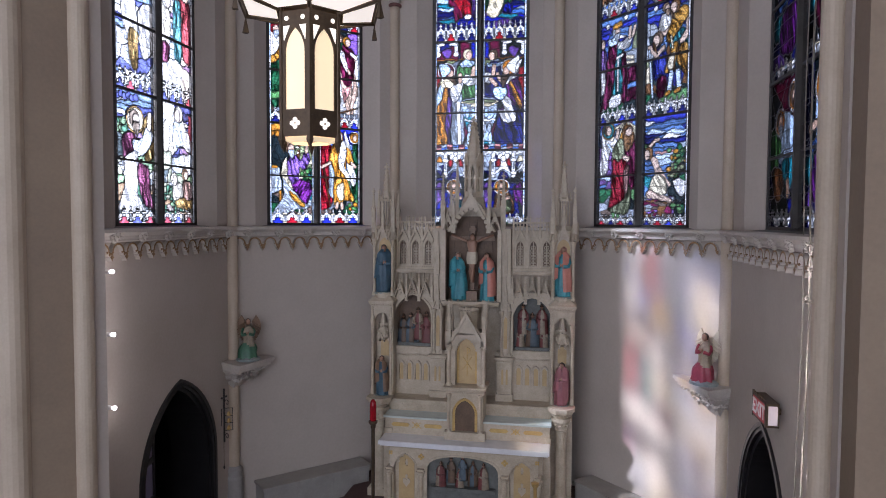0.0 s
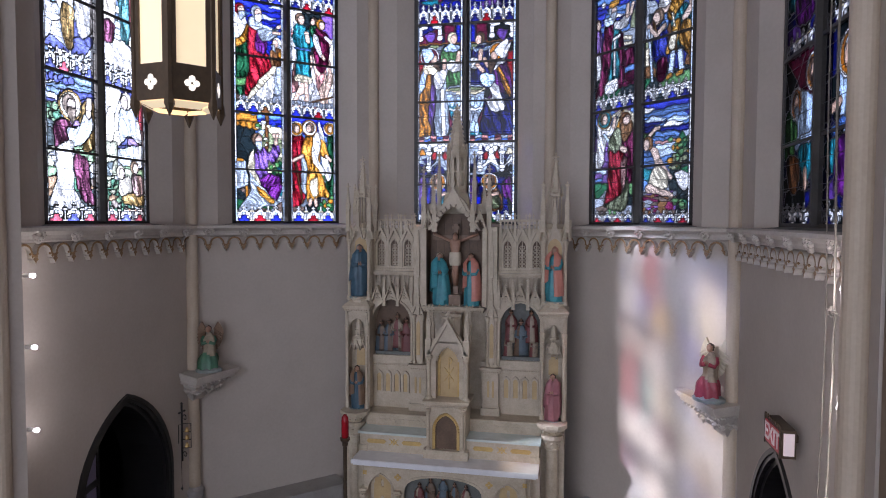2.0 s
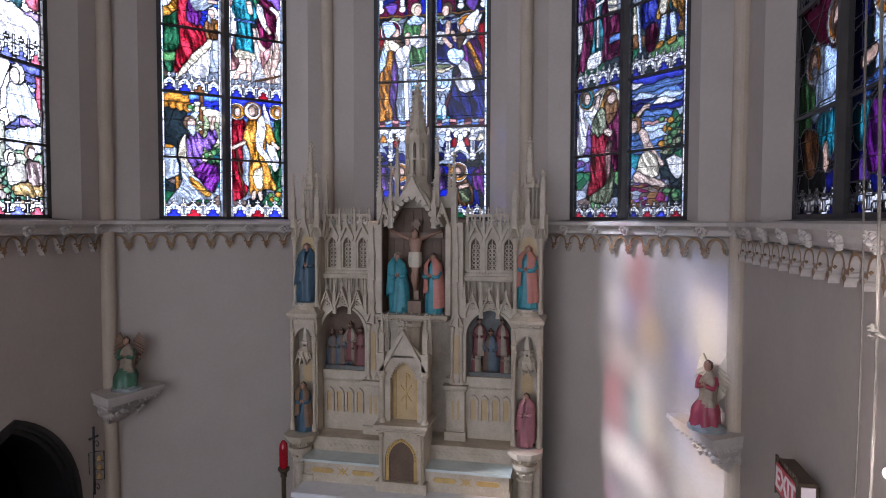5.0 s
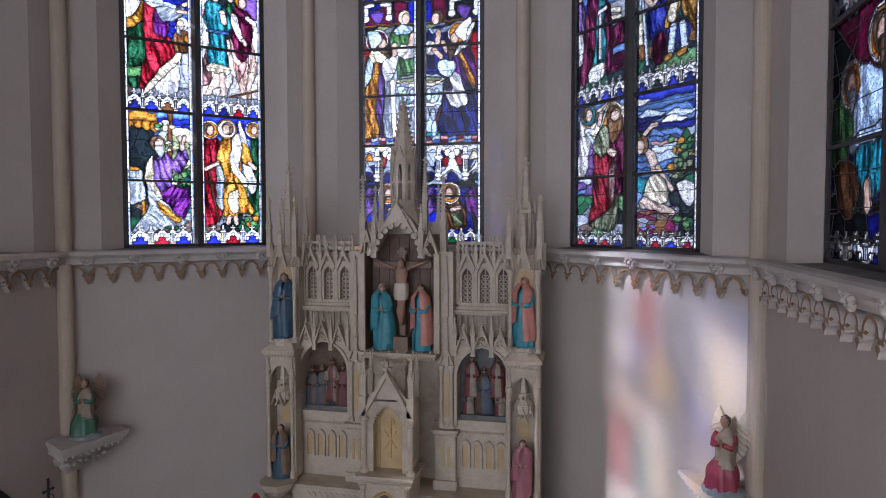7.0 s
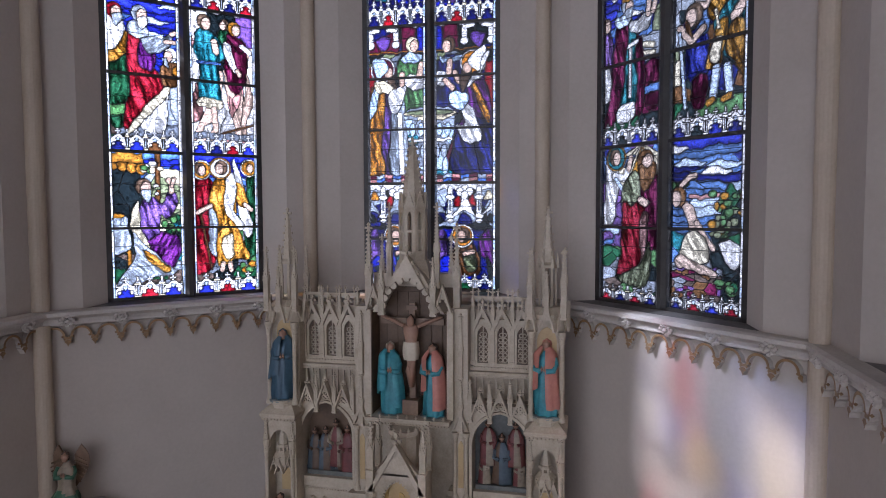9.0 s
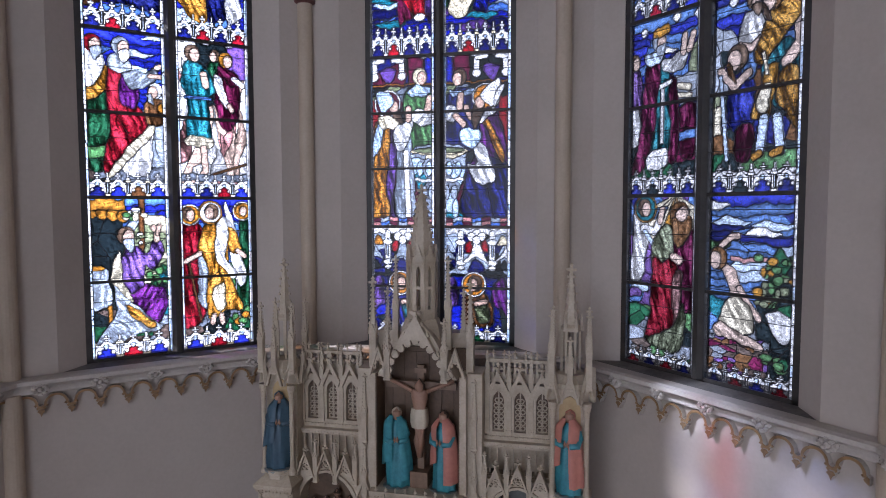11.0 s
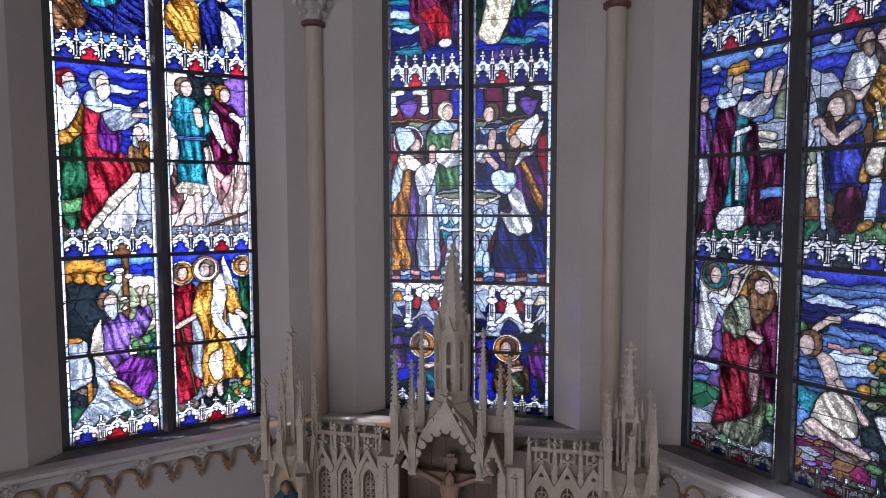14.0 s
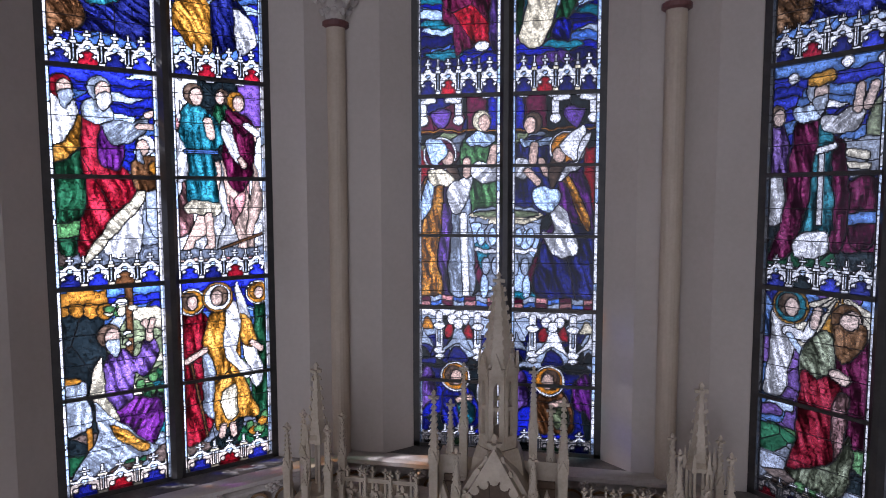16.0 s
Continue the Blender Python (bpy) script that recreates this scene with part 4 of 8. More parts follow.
def panel_east_low_l(p):    # pale winged shape and a bearded wine-red robe under a gold burst
    p.rect(0, 1, 0.3, 1, "violet navy sky violet", 0.28, 1.6)
    for i in range(9):
        a0, a1 = math.radians(-30 - 14 * i), math.radians(-44 - 14 * i)
        ang = np.arctan2((p.Z - 1.02) * p.h, (p.X - 0.72) * p.w)
        p.lay((ang < a0) & (ang > a1) & (np.hypot((p.X - 0.72) * p.w, (p.Z - 1.02) * p.h) < 0.55), "cream gold" if i % 2 else "cream", 0.0)
    p.ruin(0.0, 0.36, "dark green earth stone dark leaf", 0.2)
    for x, z in ((0.08, 0.50), (0.22, 0.46), (0.12, 0.42), (0.30, 0.52)):
        p.blob([(x - 0.14, z), (x - 0.04, z + 0.035), (x + 0.12, z + 0.02), (x + 0.1, z - 0.02), (x - 0.1, z - 0.02)], "violet pale sky", 0.2)
    p.cloth([(-0.04, 0.95), (0.06, 0.98), (0.14, 0.86), (0.08, 0.78), (-0.04, 0.82)], "sky grey pale", 0.3)
    p.cloth([(0.36, 0.90), (0.48, 0.94), (0.62, 0.94), (0.48, 0.87)], "pale sky", 0.8)
    p.cloth([(0.10, 0.90), (0.26, 0.88), (0.36, 0.80), (0.30, 0.66), (0.22, 0.50), (0.04, 0.52), (0.10, 0.70)], "white white moss", 0.3)
    p.limb([(0.26, 0.82), (0.44, 0.80), (0.52, 0.90)], 0.05, "white")
    p.limb([(0.50, 0.86), (0.53, 0.93)], 0.04)
    p.limb([(0.28, 0.80), (0.44, 0.70)], 0.03, "pale")
    p.top_of(0.28, 0.935, 0.09, "hair", halo="teal")
    p.cloth([(0.40, 0.74), (0.56, 0.84), (0.76, 0.80), (0.74, 0.66), (0.52, 0.60), (0.40, 0.62)], "moss white moss", 0.4)
    p.cloth([(0.72, 0.78), (0.92, 0.82), (1.04, 0.74), (1.04, 0.40), (0.84, 0.34), (0.74, 0.44)], "rose wine rose", 0.1)
    p.cloth([(0.40, 0.64), (0.56, 0.62), (0.74, 0.66), (0.76, 0.42), (0.70, 0.24), (0.46, 0.16), (0.30, 0.16), (0.38, 0.36)], "wine wine red", 0.3)
    p.cloth([(0.70, 0.56), (0.82, 0.56), (0.80, 0.30), (0.74, 0.24), (0.70, 0.38)], "red rose", 0.0)
    p.cloth([(0.30, 0.17), (0.48, 0.19), (0.70, 0.26), (0.86, 0.40), (0.84, 0.14), (0.62, 0.10), (0.44, 0.12)], "white moss white", -0.3)
    p.limb([(0.70, 0.66), (0.78, 0.64)], 0.05)
    p.top_of(0.80, 0.895, 0.12, "brown", beard="hair")
    p.blob([(0.66, 0.88), (0.94, 0.88), (0.88, 0.76), (0.74, 0.72)], "hair brown", 0.0, fold=0.8)
    p.oval(0.80, 0.90, 0.08, 0.075, "skin")
    p.frieze(0.0, 0.105, 4, "red navy red navy")


def panel_east_low_r(p):    # pale bent shape under a banded blue sky, with a tree
    p.sky_strips(0.42, 1.0, "pale sky sky pale", 0)
    p.sky_strips(0.76, 1.0, "blue navy sky blue navy violet", 0)
    p.rect(0.3, 0.8, 0.66, 0.685, "rose", 0.4)
    for x, z, s in ((0.30, 0.865, 1.0), (0.78, 0.845, 1.1), (0.66, 0.81, 0.9), (0.12, 0.95, 0.7)):
        p.blob([(x - 0.24 * s, z), (x - 0.08, z + 0.03), (x + 0.05, z + 0.02), (x + 0.22 * s, z), (x + 0.05, z - 0.018), (x - 0.1, z - 0.015)], "white violet pale", 0.3)
    p.blob([(-0.1, 0.44), (0.1, 0.47), (0.35, 0.40), (0.6, 0.36), (0.6, 0.2), (-0.1, 0.2)], "teal stone sky", 0.3, 1.5)
    p.rect(0.60, 1.0, 0.08, 0.46, "dark green dark dark", 0.24)
    p.limb([(0.84, 0.36), (0.82, 0.46), (0.90, 0.56)], 0.025, "rose")
    p.blob([(0.54, 0.52), (0.72, 0.56), (0.80, 0.74), (0.92, 0.70), (1.05, 0.66), (1.05, 0.42), (0.72, 0.42)], "green dark leaf", 0.16)
    p.leaves(0.58, 1.0, 0.45, 0.72, 34, "moss leaf leaf gold", 0.045)
    p.rect(0.0, 0.74, 0.06, 0.26, "wine earth stone violet brown", 0.14, 2.2)
    p.blob([(0.70, 0.40), (0.84, 0.43), (0.98, 0.38), (0.96, 0.28), (0.84, 0.27), (0.76, 0.34)], "white pale", 0.0, fold=0.5)
    p.cloth([(-0.03, 0.77), (0.16, 0.76), (0.28, 0.76), (0.22, 0.72), (0.0, 0.72)], "leaf white", 0.8)
    p.limb([(0.18, 0.74), (0.30, 0.79), (0.37, 0.795)], 0.035)
    p.cloth([(0.10, 0.30), (0.22, 0.34), (0.40, 0.30), (0.64, 0.24), (0.66, 0.20), (0.40, 0.235), (0.15, 0.25)], "skin", 1.2)
    p.blob([(0.18, 0.63), (0.34, 0.62), (0.44, 0.50), (0.56, 0.40), (0.42, 0.40), (0.30, 0.46), (0.26, 0.54)], "skin", 0.0, fold=0.35)
    p.limb([(0.40, 0.52), (0.54, 0.42), (0.63, 0.37)], 0.035)
    p.cloth([(0.28, 0.46), (0.42, 0.47), (0.54, 0.42), (0.58, 0.30), (0.42, 0.29), (0.20, 0.33), (0.18, 0.36)], "cream gold cream", 0.6)
    p.top_of(0.12, 0.665, 0.10, "brown", turn=-1)
    p.leaves(0.70, 0.95, 0.13, 0.19, 7, "leaf green leaf", 0.06)
    p.frieze(0.0, 0.105, 4, "navy red blue red")


def panel_east_mid_l(p):    # crowned red mantle with raised sleeves
    p.sky_strips(0.50, 1.0, "blue sky blue navy sky", 1)
    for x, z in ((0.22, 0.94), (0.68, 0.98), (0.97, 0.97)):
        p.oval(x, z, 0.05, 0.05, "white")
    p.blob([(0.86, 0.60), (0.88, 0.76), (1.05, 0.84), (1.05, 0.58)], "moss brown", 0.2)
    p.rect(0.66, 1.0, 0.50, 0.66, "grey stone dark", 0.26, 1.4)
    p.rect(0.0, 1.0, 0.12, 0.50, "dark navy wine dark", 0.26)
    p.rect(0, 1, 0.10, 0.18, "dark green earth", 0.22)
    p.cloth([(0.0, 0.72), (0.16, 0.72), (0.20, 0.50), (0.0, 0.48)], "purple violet", 0.1)
    p.cloth([(0.0, 0.48), (0.16, 0.50), (0.16, 0.30), (0.02, 0.30)], "rose white wine", 0.2)
    p.top_of(0.09, 0.775, 0.08, "hair")
    p.cloth([(0.74, 0.48), (0.98, 0.48), (1.0, 0.30), (0.94, 0.20), (0.80, 0.20), (0.74, 0.32)], "rose wine", 0.0)
    p.rect(0.74, 1.0, 0.30, 0.35, "sky pale", 0.3)
    p.limb([(0.74, 0.60), (0.86, 0.585)], 0.04, "cream")
    p.limb([(0.72, 0.55), (0.88, 0.54)], 0.03, "cream")
    p.cloth([(0.52, 0.62), (0.70, 0.62), (0.74, 0.24), (0.58, 0.20)], "wine wine dark", 0.0)
    p.cloth([(0.38, 0.78), (0.56, 0.74), (0.60, 0.50), (0.60, 0.24), (0.34, 0.23), (0.40, 0.50)], "teal sky teal", 0.0)
    p.limb([(0.50, 0.62), (0.50, 0.30)], 0.028, "white")
    p.limb([(0.44, 0.61), (0.60, 0.63)], 0.03, "white")
    p.cloth([(0.32, 0.80), (0.46, 0.78), (0.44, 0.58), (0.38, 0.36), (0.28, 0.18), (0.16, 0.12), (0.02, 0.13), (0.14, 0.26), (0.20, 0.50), (0.24, 0.70)], "red red wine", 0.15, brocade=0.4)
    p.cloth([(0.48, 0.76), (0.60, 0.76), (0.76, 0.80), (0.84, 0.76), (0.78, 0.70), (0.60, 0.68), (0.50, 0.70)], "pale white sky", -1.0)
    p.limb([(0.78, 0.78), (0.80, 0.87)], 0.04)
    p.limb([(0.86, 0.79), (0.91, 0.87)], 0.04)
    p.cloth([(0.24, 0.80), (0.38, 0.82), (0.52, 0.78), (0.44, 0.75), (0.26, 0.75)], "white pale", 0.3)
    p.cloth([(0.34, 0.25), (0.58, 0.25), (0.56, 0.155), (0.28, 0.15)], "white cream", 0.0)
    p.top_of(0.46, 0.865, 0.09, "grey", beard="grey")
    p.blob([(0.36, 0.90), (0.56, 0.90), (0.58, 0.945), (0.47, 0.955), (0.36, 0.94)], "gold", 0.0, brocade=0.5)
    p.frieze(0.0, 0.145, 4, "navy dark blue navy")


def panel_east_mid_r(p):    # gold and brown draped shapes, one leaning on a staff
    p.sky_strips(0.60, 1.0, "blue navy sky blue", 1)
    p.oval(0.25, 0.97, 0.05, 0.05, "white")
    p.rect(0, 1, 0.12, 0.60, "dark brown navy dark green", 0.22)
    p.blob([(-0.05, 0.86), (0.12, 0.84), (0.28, 0.80), (0.34, 0.66), (0.20, 0.50), (-0.05, 0.5)], "stone violet grey dark", 0.13)
    p.rect(0, 0.14, 0.30, 0.52, "moss leaf cream", 0.12)
    p.rect(0, 1, 0.11, 0.20, "dark green leaf", 0.2)
    p.cloth([(0.36, 0.88), (0.48, 0.90), (0.60, 0.84), (0.60, 0.72), (0.32, 0.72)], "white pale wine", 0.1)
    p.limb([(0.34, 0.74), (0.46, 0.72), (0.58, 0.76)], 0.04)
    p.top_of(0.50, 0.945, 0.075, "hair", beard="hair")
    p.cloth([(0.24, 0.58), (0.44, 0.62), (0.52, 0.46), (0.48, 0.28), (0.26, 0.32), (0.20, 0.44)], "teal blue teal", 0.3)
    p.cloth([(0.30, 0.32), (0.50, 0.34), (0.48, 0.17), (0.32, 0.17)], "wine brown", 0.0)
    p.cloth([(0.36, 0.66), (0.50, 0.70), (0.52, 0.58), (0.38, 0.58)], "pale sky", 0.3)
    p.limb([(0.44, 0.60), (0.28, 0.54), (0.12, 0.63)], 0.045)
    p.top_of(0.29, 0.68, 0.11, "hair", beard="brown", turn=-1)
    p.limb([(0.12, 0.60), (0.21, 0.17)], 0.024, "pale")
    p.cloth([(0.62, 0.70), (0.90, 0.72), (1.0, 0.50), (0.80, 0.40), (0.60, 0.52)], "dark teal brown", 0.1)
    p.limb([(0.96, 0.84), (0.98, 0.70), (0.84, 0.62)], 0.06)
    p.cloth([(0.50, 0.66), (0.58, 0.80), (0.70, 0.90), (0.92, 0.92), (0.98, 0.84), (0.84, 0.76), (0.70, 0.68), (0.58, 0.62)], "cream gold gold", 0.8, brocade=0.55)
    p.cloth([(0.78, 0.58), (0.96, 0.58), (1.04, 0.36), (1.0, 0.26), (0.84, 0.38), (0.74, 0.46)], "wine brown amber", 0.3, brocade=0.3)
    p.cloth([(0.62, 0.60), (0.76, 0.62), (0.72, 0.46), (0.66, 0.35), (0.48, 0.37), (0.54, 0.46)], "gold amber gold", 0.2, brocade=0.3)
    p.cloth([(0.58, 0.52), (0.68, 0.52), (0.66, 0.40), (0.54, 0.40)], "cream", 0.1)
    p.limb([(0.62, 0.36), (0.58, 0.20)], 0.05, "pale")
    p.limb([(0.76, 0.36), (0.80, 0.20)], 0.05, "pale")
    p.limb([(0.58, 0.19), (0.52, 0.175)], 0.04, "amber")
    p.limb([(0.80, 0.20), (0.72, 0.185)], 0.04, "amber")
    p.limb([(0.60, 0.68), (0.64, 0.58)], 0.02, "cream")
    p.top_of(0.66, 0.935, 0.10, "brown", beard="hair", turn=-1)
    p.frieze(0.0, 0.145, 4, "navy dark blue navy")


def centre_main(p, side):
    """Half of the broad scene: robed shapes kneeling at a great stone font."""
    x = (lambda a: a) if side < 0 else (lambda a: 1 - a)

    def span(a, b, z0, z1, tones, split=0.25, stretch=1.0):
        p.rect(min(x(a), x(b)), max(x(a), x(b)), z0, z1, tones, split, stretch)
    p.rect(0, 1, 0.0, 1.0, "dark wine dark navy", 0.3)
    span(0.60, 0.84, 0.84, 1.0, "wine earth", 0.2, 0.4)
    span(0.86, 1.0, 0.84, 1.0, "blue", 0.3)
    p.rect(0, 1, 0.755, 0.835, "moss dark moss stone", 0.3, 3.0)
    p.rect(0, 1, 0.842, 0.852, "amber gold", 0.3)
    span(0.0, 0.16, 0.40, 0.76, "red wine red", 0.2)
    p.blob([(x(0.16), 0.94), (x(0.40), 0.94), (x(0.36), 0.88), (x(0.28), 0.85), (x(0.20), 0.88)], "violet wine", 0.12)
    for a in (0.06, 0.50):
        p.limb([(x(a), 1.0), (x(a), 0.90)], 0.045, "white")
        p.oval(x(a), 0.895, 0.07, 0.06, "white")
        p.limb([(x(a), 0.985), (x(a + (0.14 if a < 0.3 else -0.14)), 0.99)], 0.03, "white")
    if side < 0:
        p.cloth([(0.52, 0.76), (0.66, 0.82), (0.94, 0.80), (1.05, 0.70), (1.05, 0.44), (0.70, 0.44), (0.58, 0.60)], "green green leaf", 0.1)
        p.cloth([(0.60, 0.80), (0.74, 0.84), (0.95, 0.82), (0.90, 0.78), (0.66, 0.77)], "white pale", 0.5)
        p.cloth([(0.62, 0.66), (0.80, 0.70), (1.0, 0.68), (1.0, 0.62), (0.74, 0.60)], "white grey pale", -0.8)
        p.limb([(0.90, 0.69), (0.94, 0.76)], 0.055)
        p.top_of(0.80, 0.885, 0.10, "cream")
        p.oval(0.27, 0.735, 0.21, 0.21, "white")
        p.oval(0.27, 0.735, 0.185, 0.185, "wine")
        p.cloth([(0.42, 0.56), (0.64, 0.54), (0.70, 0.08), (0.40, 0.06), (0.40, 0.3)], "grey moss white", 0.1)
        p.cloth([(0.30, 0.56), (0.44, 0.56), (0.40, 0.34), (0.36, 0.10), (0.46, 0.02), (0.24, 0.08), (0.22, 0.34)], "violet violet purple", 0.1)
        p.cloth([(0.06, 0.62), (0.30, 0.60), (0.30, 0.44), (0.24, 0.24), (0.30, 0.06), (0.10, 0.02), (0.0, 0.10), (0.02, 0.40)], "gold amber gold", 0.1, brocade=0.6)
        p.cloth([(0.10, 0.62), (0.20, 0.62), (0.16, 0.48), (0.04, 0.42), (0.02, 0.46)], "teal pale", 0.3, brocade=0.4)
        p.cloth([(0.12, 0.66), (0.30, 0.66), (0.48, 0.60), (0.34, 0.58), (0.14, 0.60)], "cream gold", 0.4, brocade=0.6)
        p.cloth([(0.36, 0.56), (0.48, 0.62), (0.66, 0.62), (0.62, 0.52), (0.52, 0.46), (0.42, 0.46)], "white pale grey", 0.5)
        p.limb([(0.56, 0.44), (0.60, 0.06)], 0.045, "white")
        p.limb([(0.60, 0.64), (0.60, 0.70)], 0.05)
        p.blob([(0.30, 0.72), (0.46, 0.70), (0.50, 0.62), (0.38, 0.64)], "grey hair", 0.0, fold=0.8)
        p.oval(0.37, 0.715, 0.075, 0.09, "skin")
        p.blob([(0.10, 0.80), (0.20, 0.815), (0.34, 0.78), (0.36, 0.73), (0.22, 0.68), (0.14, 0.72)], "white white pale", 0.0, fold=0.5, brocade=0.3)
    else:
        p.cloth([(-0.05, 0.70), (0.12, 0.80), (0.42, 0.80), (0.50, 0.66), (0.40, 0.44), (-0.05, 0.44)], "navy dark navy", 0.1)
        p.cloth([(0.08, 0.81), (0.26, 0.79), (0.46, 0.82), (0.40, 0.77), (0.14, 0.77)], "white pale", 0.5)
        p.cloth([(0.02, 0.70), (0.14, 0.72), (0.24, 0.66), (0.14, 0.62), (0.02, 0.64)], "white grey", -0.6)
        p.limb([(0.24, 0.70), (0.26, 0.77)], 0.05)
        p.top_of(0.22, 0.87, 0.10, "hair", turn=-1)
        p.oval(0.64, 0.755, 0.21, 0.21, "white")
        p.oval(0.64, 0.755, 0.185, 0.185, "gold")
        p.cloth([(0.56, 0.66), (0.78, 0.68), (0.90, 0.56), (0.98, 0.36), (0.98, 0.02), (0.30, 0.02), (0.34, 0.30), (0.50, 0.44)], "purple navy violet navy", 0.3)
        p.cloth([(0.42, 0.50), (0.60, 0.48), (0.70, 0.40), (0.78, 0.28), (0.60, 0.24), (0.46, 0.28), (0.36, 0.36), (0.52, 0.38)], "white pale violet", 0.7)
        p.cloth([(0.24, 0.56), (0.36, 0.58), (0.54, 0.56), (0.56, 0.50), (0.40, 0.46), (0.26, 0.50)], "white white pale", 0.4, brocade=0.2)
        p.cloth([(0.56, 0.64), (0.64, 0.64), (0.84, 0.50), (0.94, 0.40), (0.88, 0.38), (0.72, 0.50)], "gold cream", 0.7, brocade=0.6)
        p.cloth([(0.52, 0.62), (0.66, 0.68), (0.82, 0.68), (0.70, 0.64), (0.56, 0.60)], "cream white", 0.5, brocade=0.6)
        p.limb([(0.30, 0.60), (0.18, 0.65)], 0.045)
        p.limb([(0.40, 0.64), (0.34, 0.70)], 0.04)
        p.blob([(0.46, 0.72), (0.62, 0.70), (0.56, 0.62), (0.44, 0.58)], "hair brown", 0.0, fold=0.8)
        p.oval(0.55, 0.725, 0.075, 0.09, "skin")
        p.blob([(0.56, 0.77), (0.66, 0.82), (0.82, 0.865), (0.84, 0.80), (0.74, 0.70), (0.64, 0.72)], "white cream white", 0.0, fold=0.4, brocade=0.3)
        p.blob([(0.80, 0.80), (0.90, 0.83), (0.86, 0.76), (0.76, 0.70)], "white pale", 0.0, fold=0.4)
    p.blob([(x(0.66), 0.45), (x(1.1), 0.45), (x(1.1), 0.04), (x(0.76), 0.05), (x(0.82), 0.14), (x(0.72), 0.26)], "stone teal grey pale", 0.16)
    for a, z in ((0.78, 0.34), (0.92, 0.34), (0.84, 0.20), (0.96, 0.20)):
        p.oval(x(a), z, 0.05, 0.11, "pale" if z > 0.3 else "grey")
    span(0.70, 1.0, 0.265, 0.285, "white pale", 0.12)
    p.blob([(x(0.70), 0.05), (x(0.80), 0.08), (x(1.1), 0.08), (x(1.1), 0.04), (x(0.74), 0.03)], "teal stone", 0.2)
    p.oval(x(0.82), 0.10, 0.05, 0.15, "pale")
    p.oval(x(1.0), 0.445, 0.37, 0.06, "white cream", 0.2)
    p.oval(x(1.0), 0.45, 0.32, 0.04, "dark moss", 0.3)
    span(0.64, 1.0, 0.405, 0.43, "cream grey", 0.08)
    for i in range(7):
        for j in range(2):
            p.rect(i / 7, (i + 1) / 7, 0.025 * j, 0.025 * (j + 1), ("rose", "sky", "wine", "grey")[(i + 2 * j) % 4], 0.0)


def centre_low(p, side):
    x = (lambda a: a) if side < 0 else (lambda a: 1 - a)
    p.rect(0, 1, 0, 0.66, "blue navy dark navy", 0.28)
    p.rect(0, 1, 0.60, 1.0, "grey navy dark grey", 0.2)
    # canopy: rail, pillars, fleuron, bells and pendant arches
    p.rect(0, 1, 0.955, 1.0, "white grey white", 0.22)
    for a in (0.26, 0.74):
        p.limb([(a, 0.96), (a, 0.70)], 0.045, "white")
        p.limb([(a, 0.90), (a, 0.76)], 0.016, "grey")
        for z, r in ((0.88, 0.075), (0.70, 0.075), (0.655, 0.06)):
            p.oval(a, z, r, r * 0.6, "white")
    for a in (0.38, 0.62):
        p.blob([(a - 0.05, 0.80), (a - 0.05, 0.86), (a, 0.90), (a + 0.05, 0.86), (a + 0.05, 0.80)], "red", 0.0)
    p.blob([(0.30, 0.70), (0.40, 0.78), (0.47, 0.88), (0.53, 0.88), (0.60, 0.78), (0.70, 0.70), (0.60, 0.72), (0.50, 0.755), (0.40, 0.72)], "white grey white", 0.2)
    p.blob([(0.38, 0.62), (0.42, 0.70), (0.50, 0.735), (0.58, 0.70), (0.62, 0.62)], "navy", 0.0)
    for dx, dz in ((0, 0.955), (-0.08, 0.93), (0.08, 0.93), (0, 0.90)):
        p.oval(0.5 + dx, dz, 0.06, 0.07, "white")
    for a in (0.06, 0.94):
        p.blob([(a - 0.14, 0.72), (a - 0.03, 0.80), (a, 0.86), (a + 0.03, 0.80), (a + 0.14, 0.72), (a, 0.745)], "white grey", 0.0)
        p.blob([(a - 0.08, 0.64), (a, 0.72), (a + 0.08, 0.64)], "dark", 0.0)
    p.blob([(x(0.04), 0.86), (x(0.18), 0.86), (x(0.15), 0.92), (x(0.11), 0.94), (x(0.07), 0.92)], "gold cream", 0.0, fold=0.5)
    p.rect(0, 1, 0.575, 0.60, "dark", 0.0)
    # winged shape
    for s, a in ((-1, 0.22), (1, 0.74)):
        p.cloth([(a, 0.34), (a + 0.02 * s, 0.50), (a + 0.14 * s, 0.58), (a + 0.24 * s, 0.48), (a + 0.24 * s, 0.24), (a + 0.12 * s, 0.30)], "violet purple white", 0.3 * s, 0.2)
    tone = "teal sky blue" if side < 0 else "gold amber brown"
    p.cloth([(0.34, 0.42), (0.48, 0.45), (0.66, 0.42), (0.76, 0.26), (0.72, 0.14), (0.32, 0.14), (0.28, 0.28)], tone, 0.3)
    p.cloth([(0.46, 0.34), (0.62, 0.36), (0.72, 0.22), (0.56, 0.16)], "sky teal" if side < 0 else "moss gold", 0.8)
    p.limb([(0.50, 0.34), (0.64, 0.36)], 0.04)
    p.top_of(0.46, 0.51, 0.10, "hair", halo="gold", turn=-side)
    p.frieze(0.0, 0.15, 3, "dark green navy")


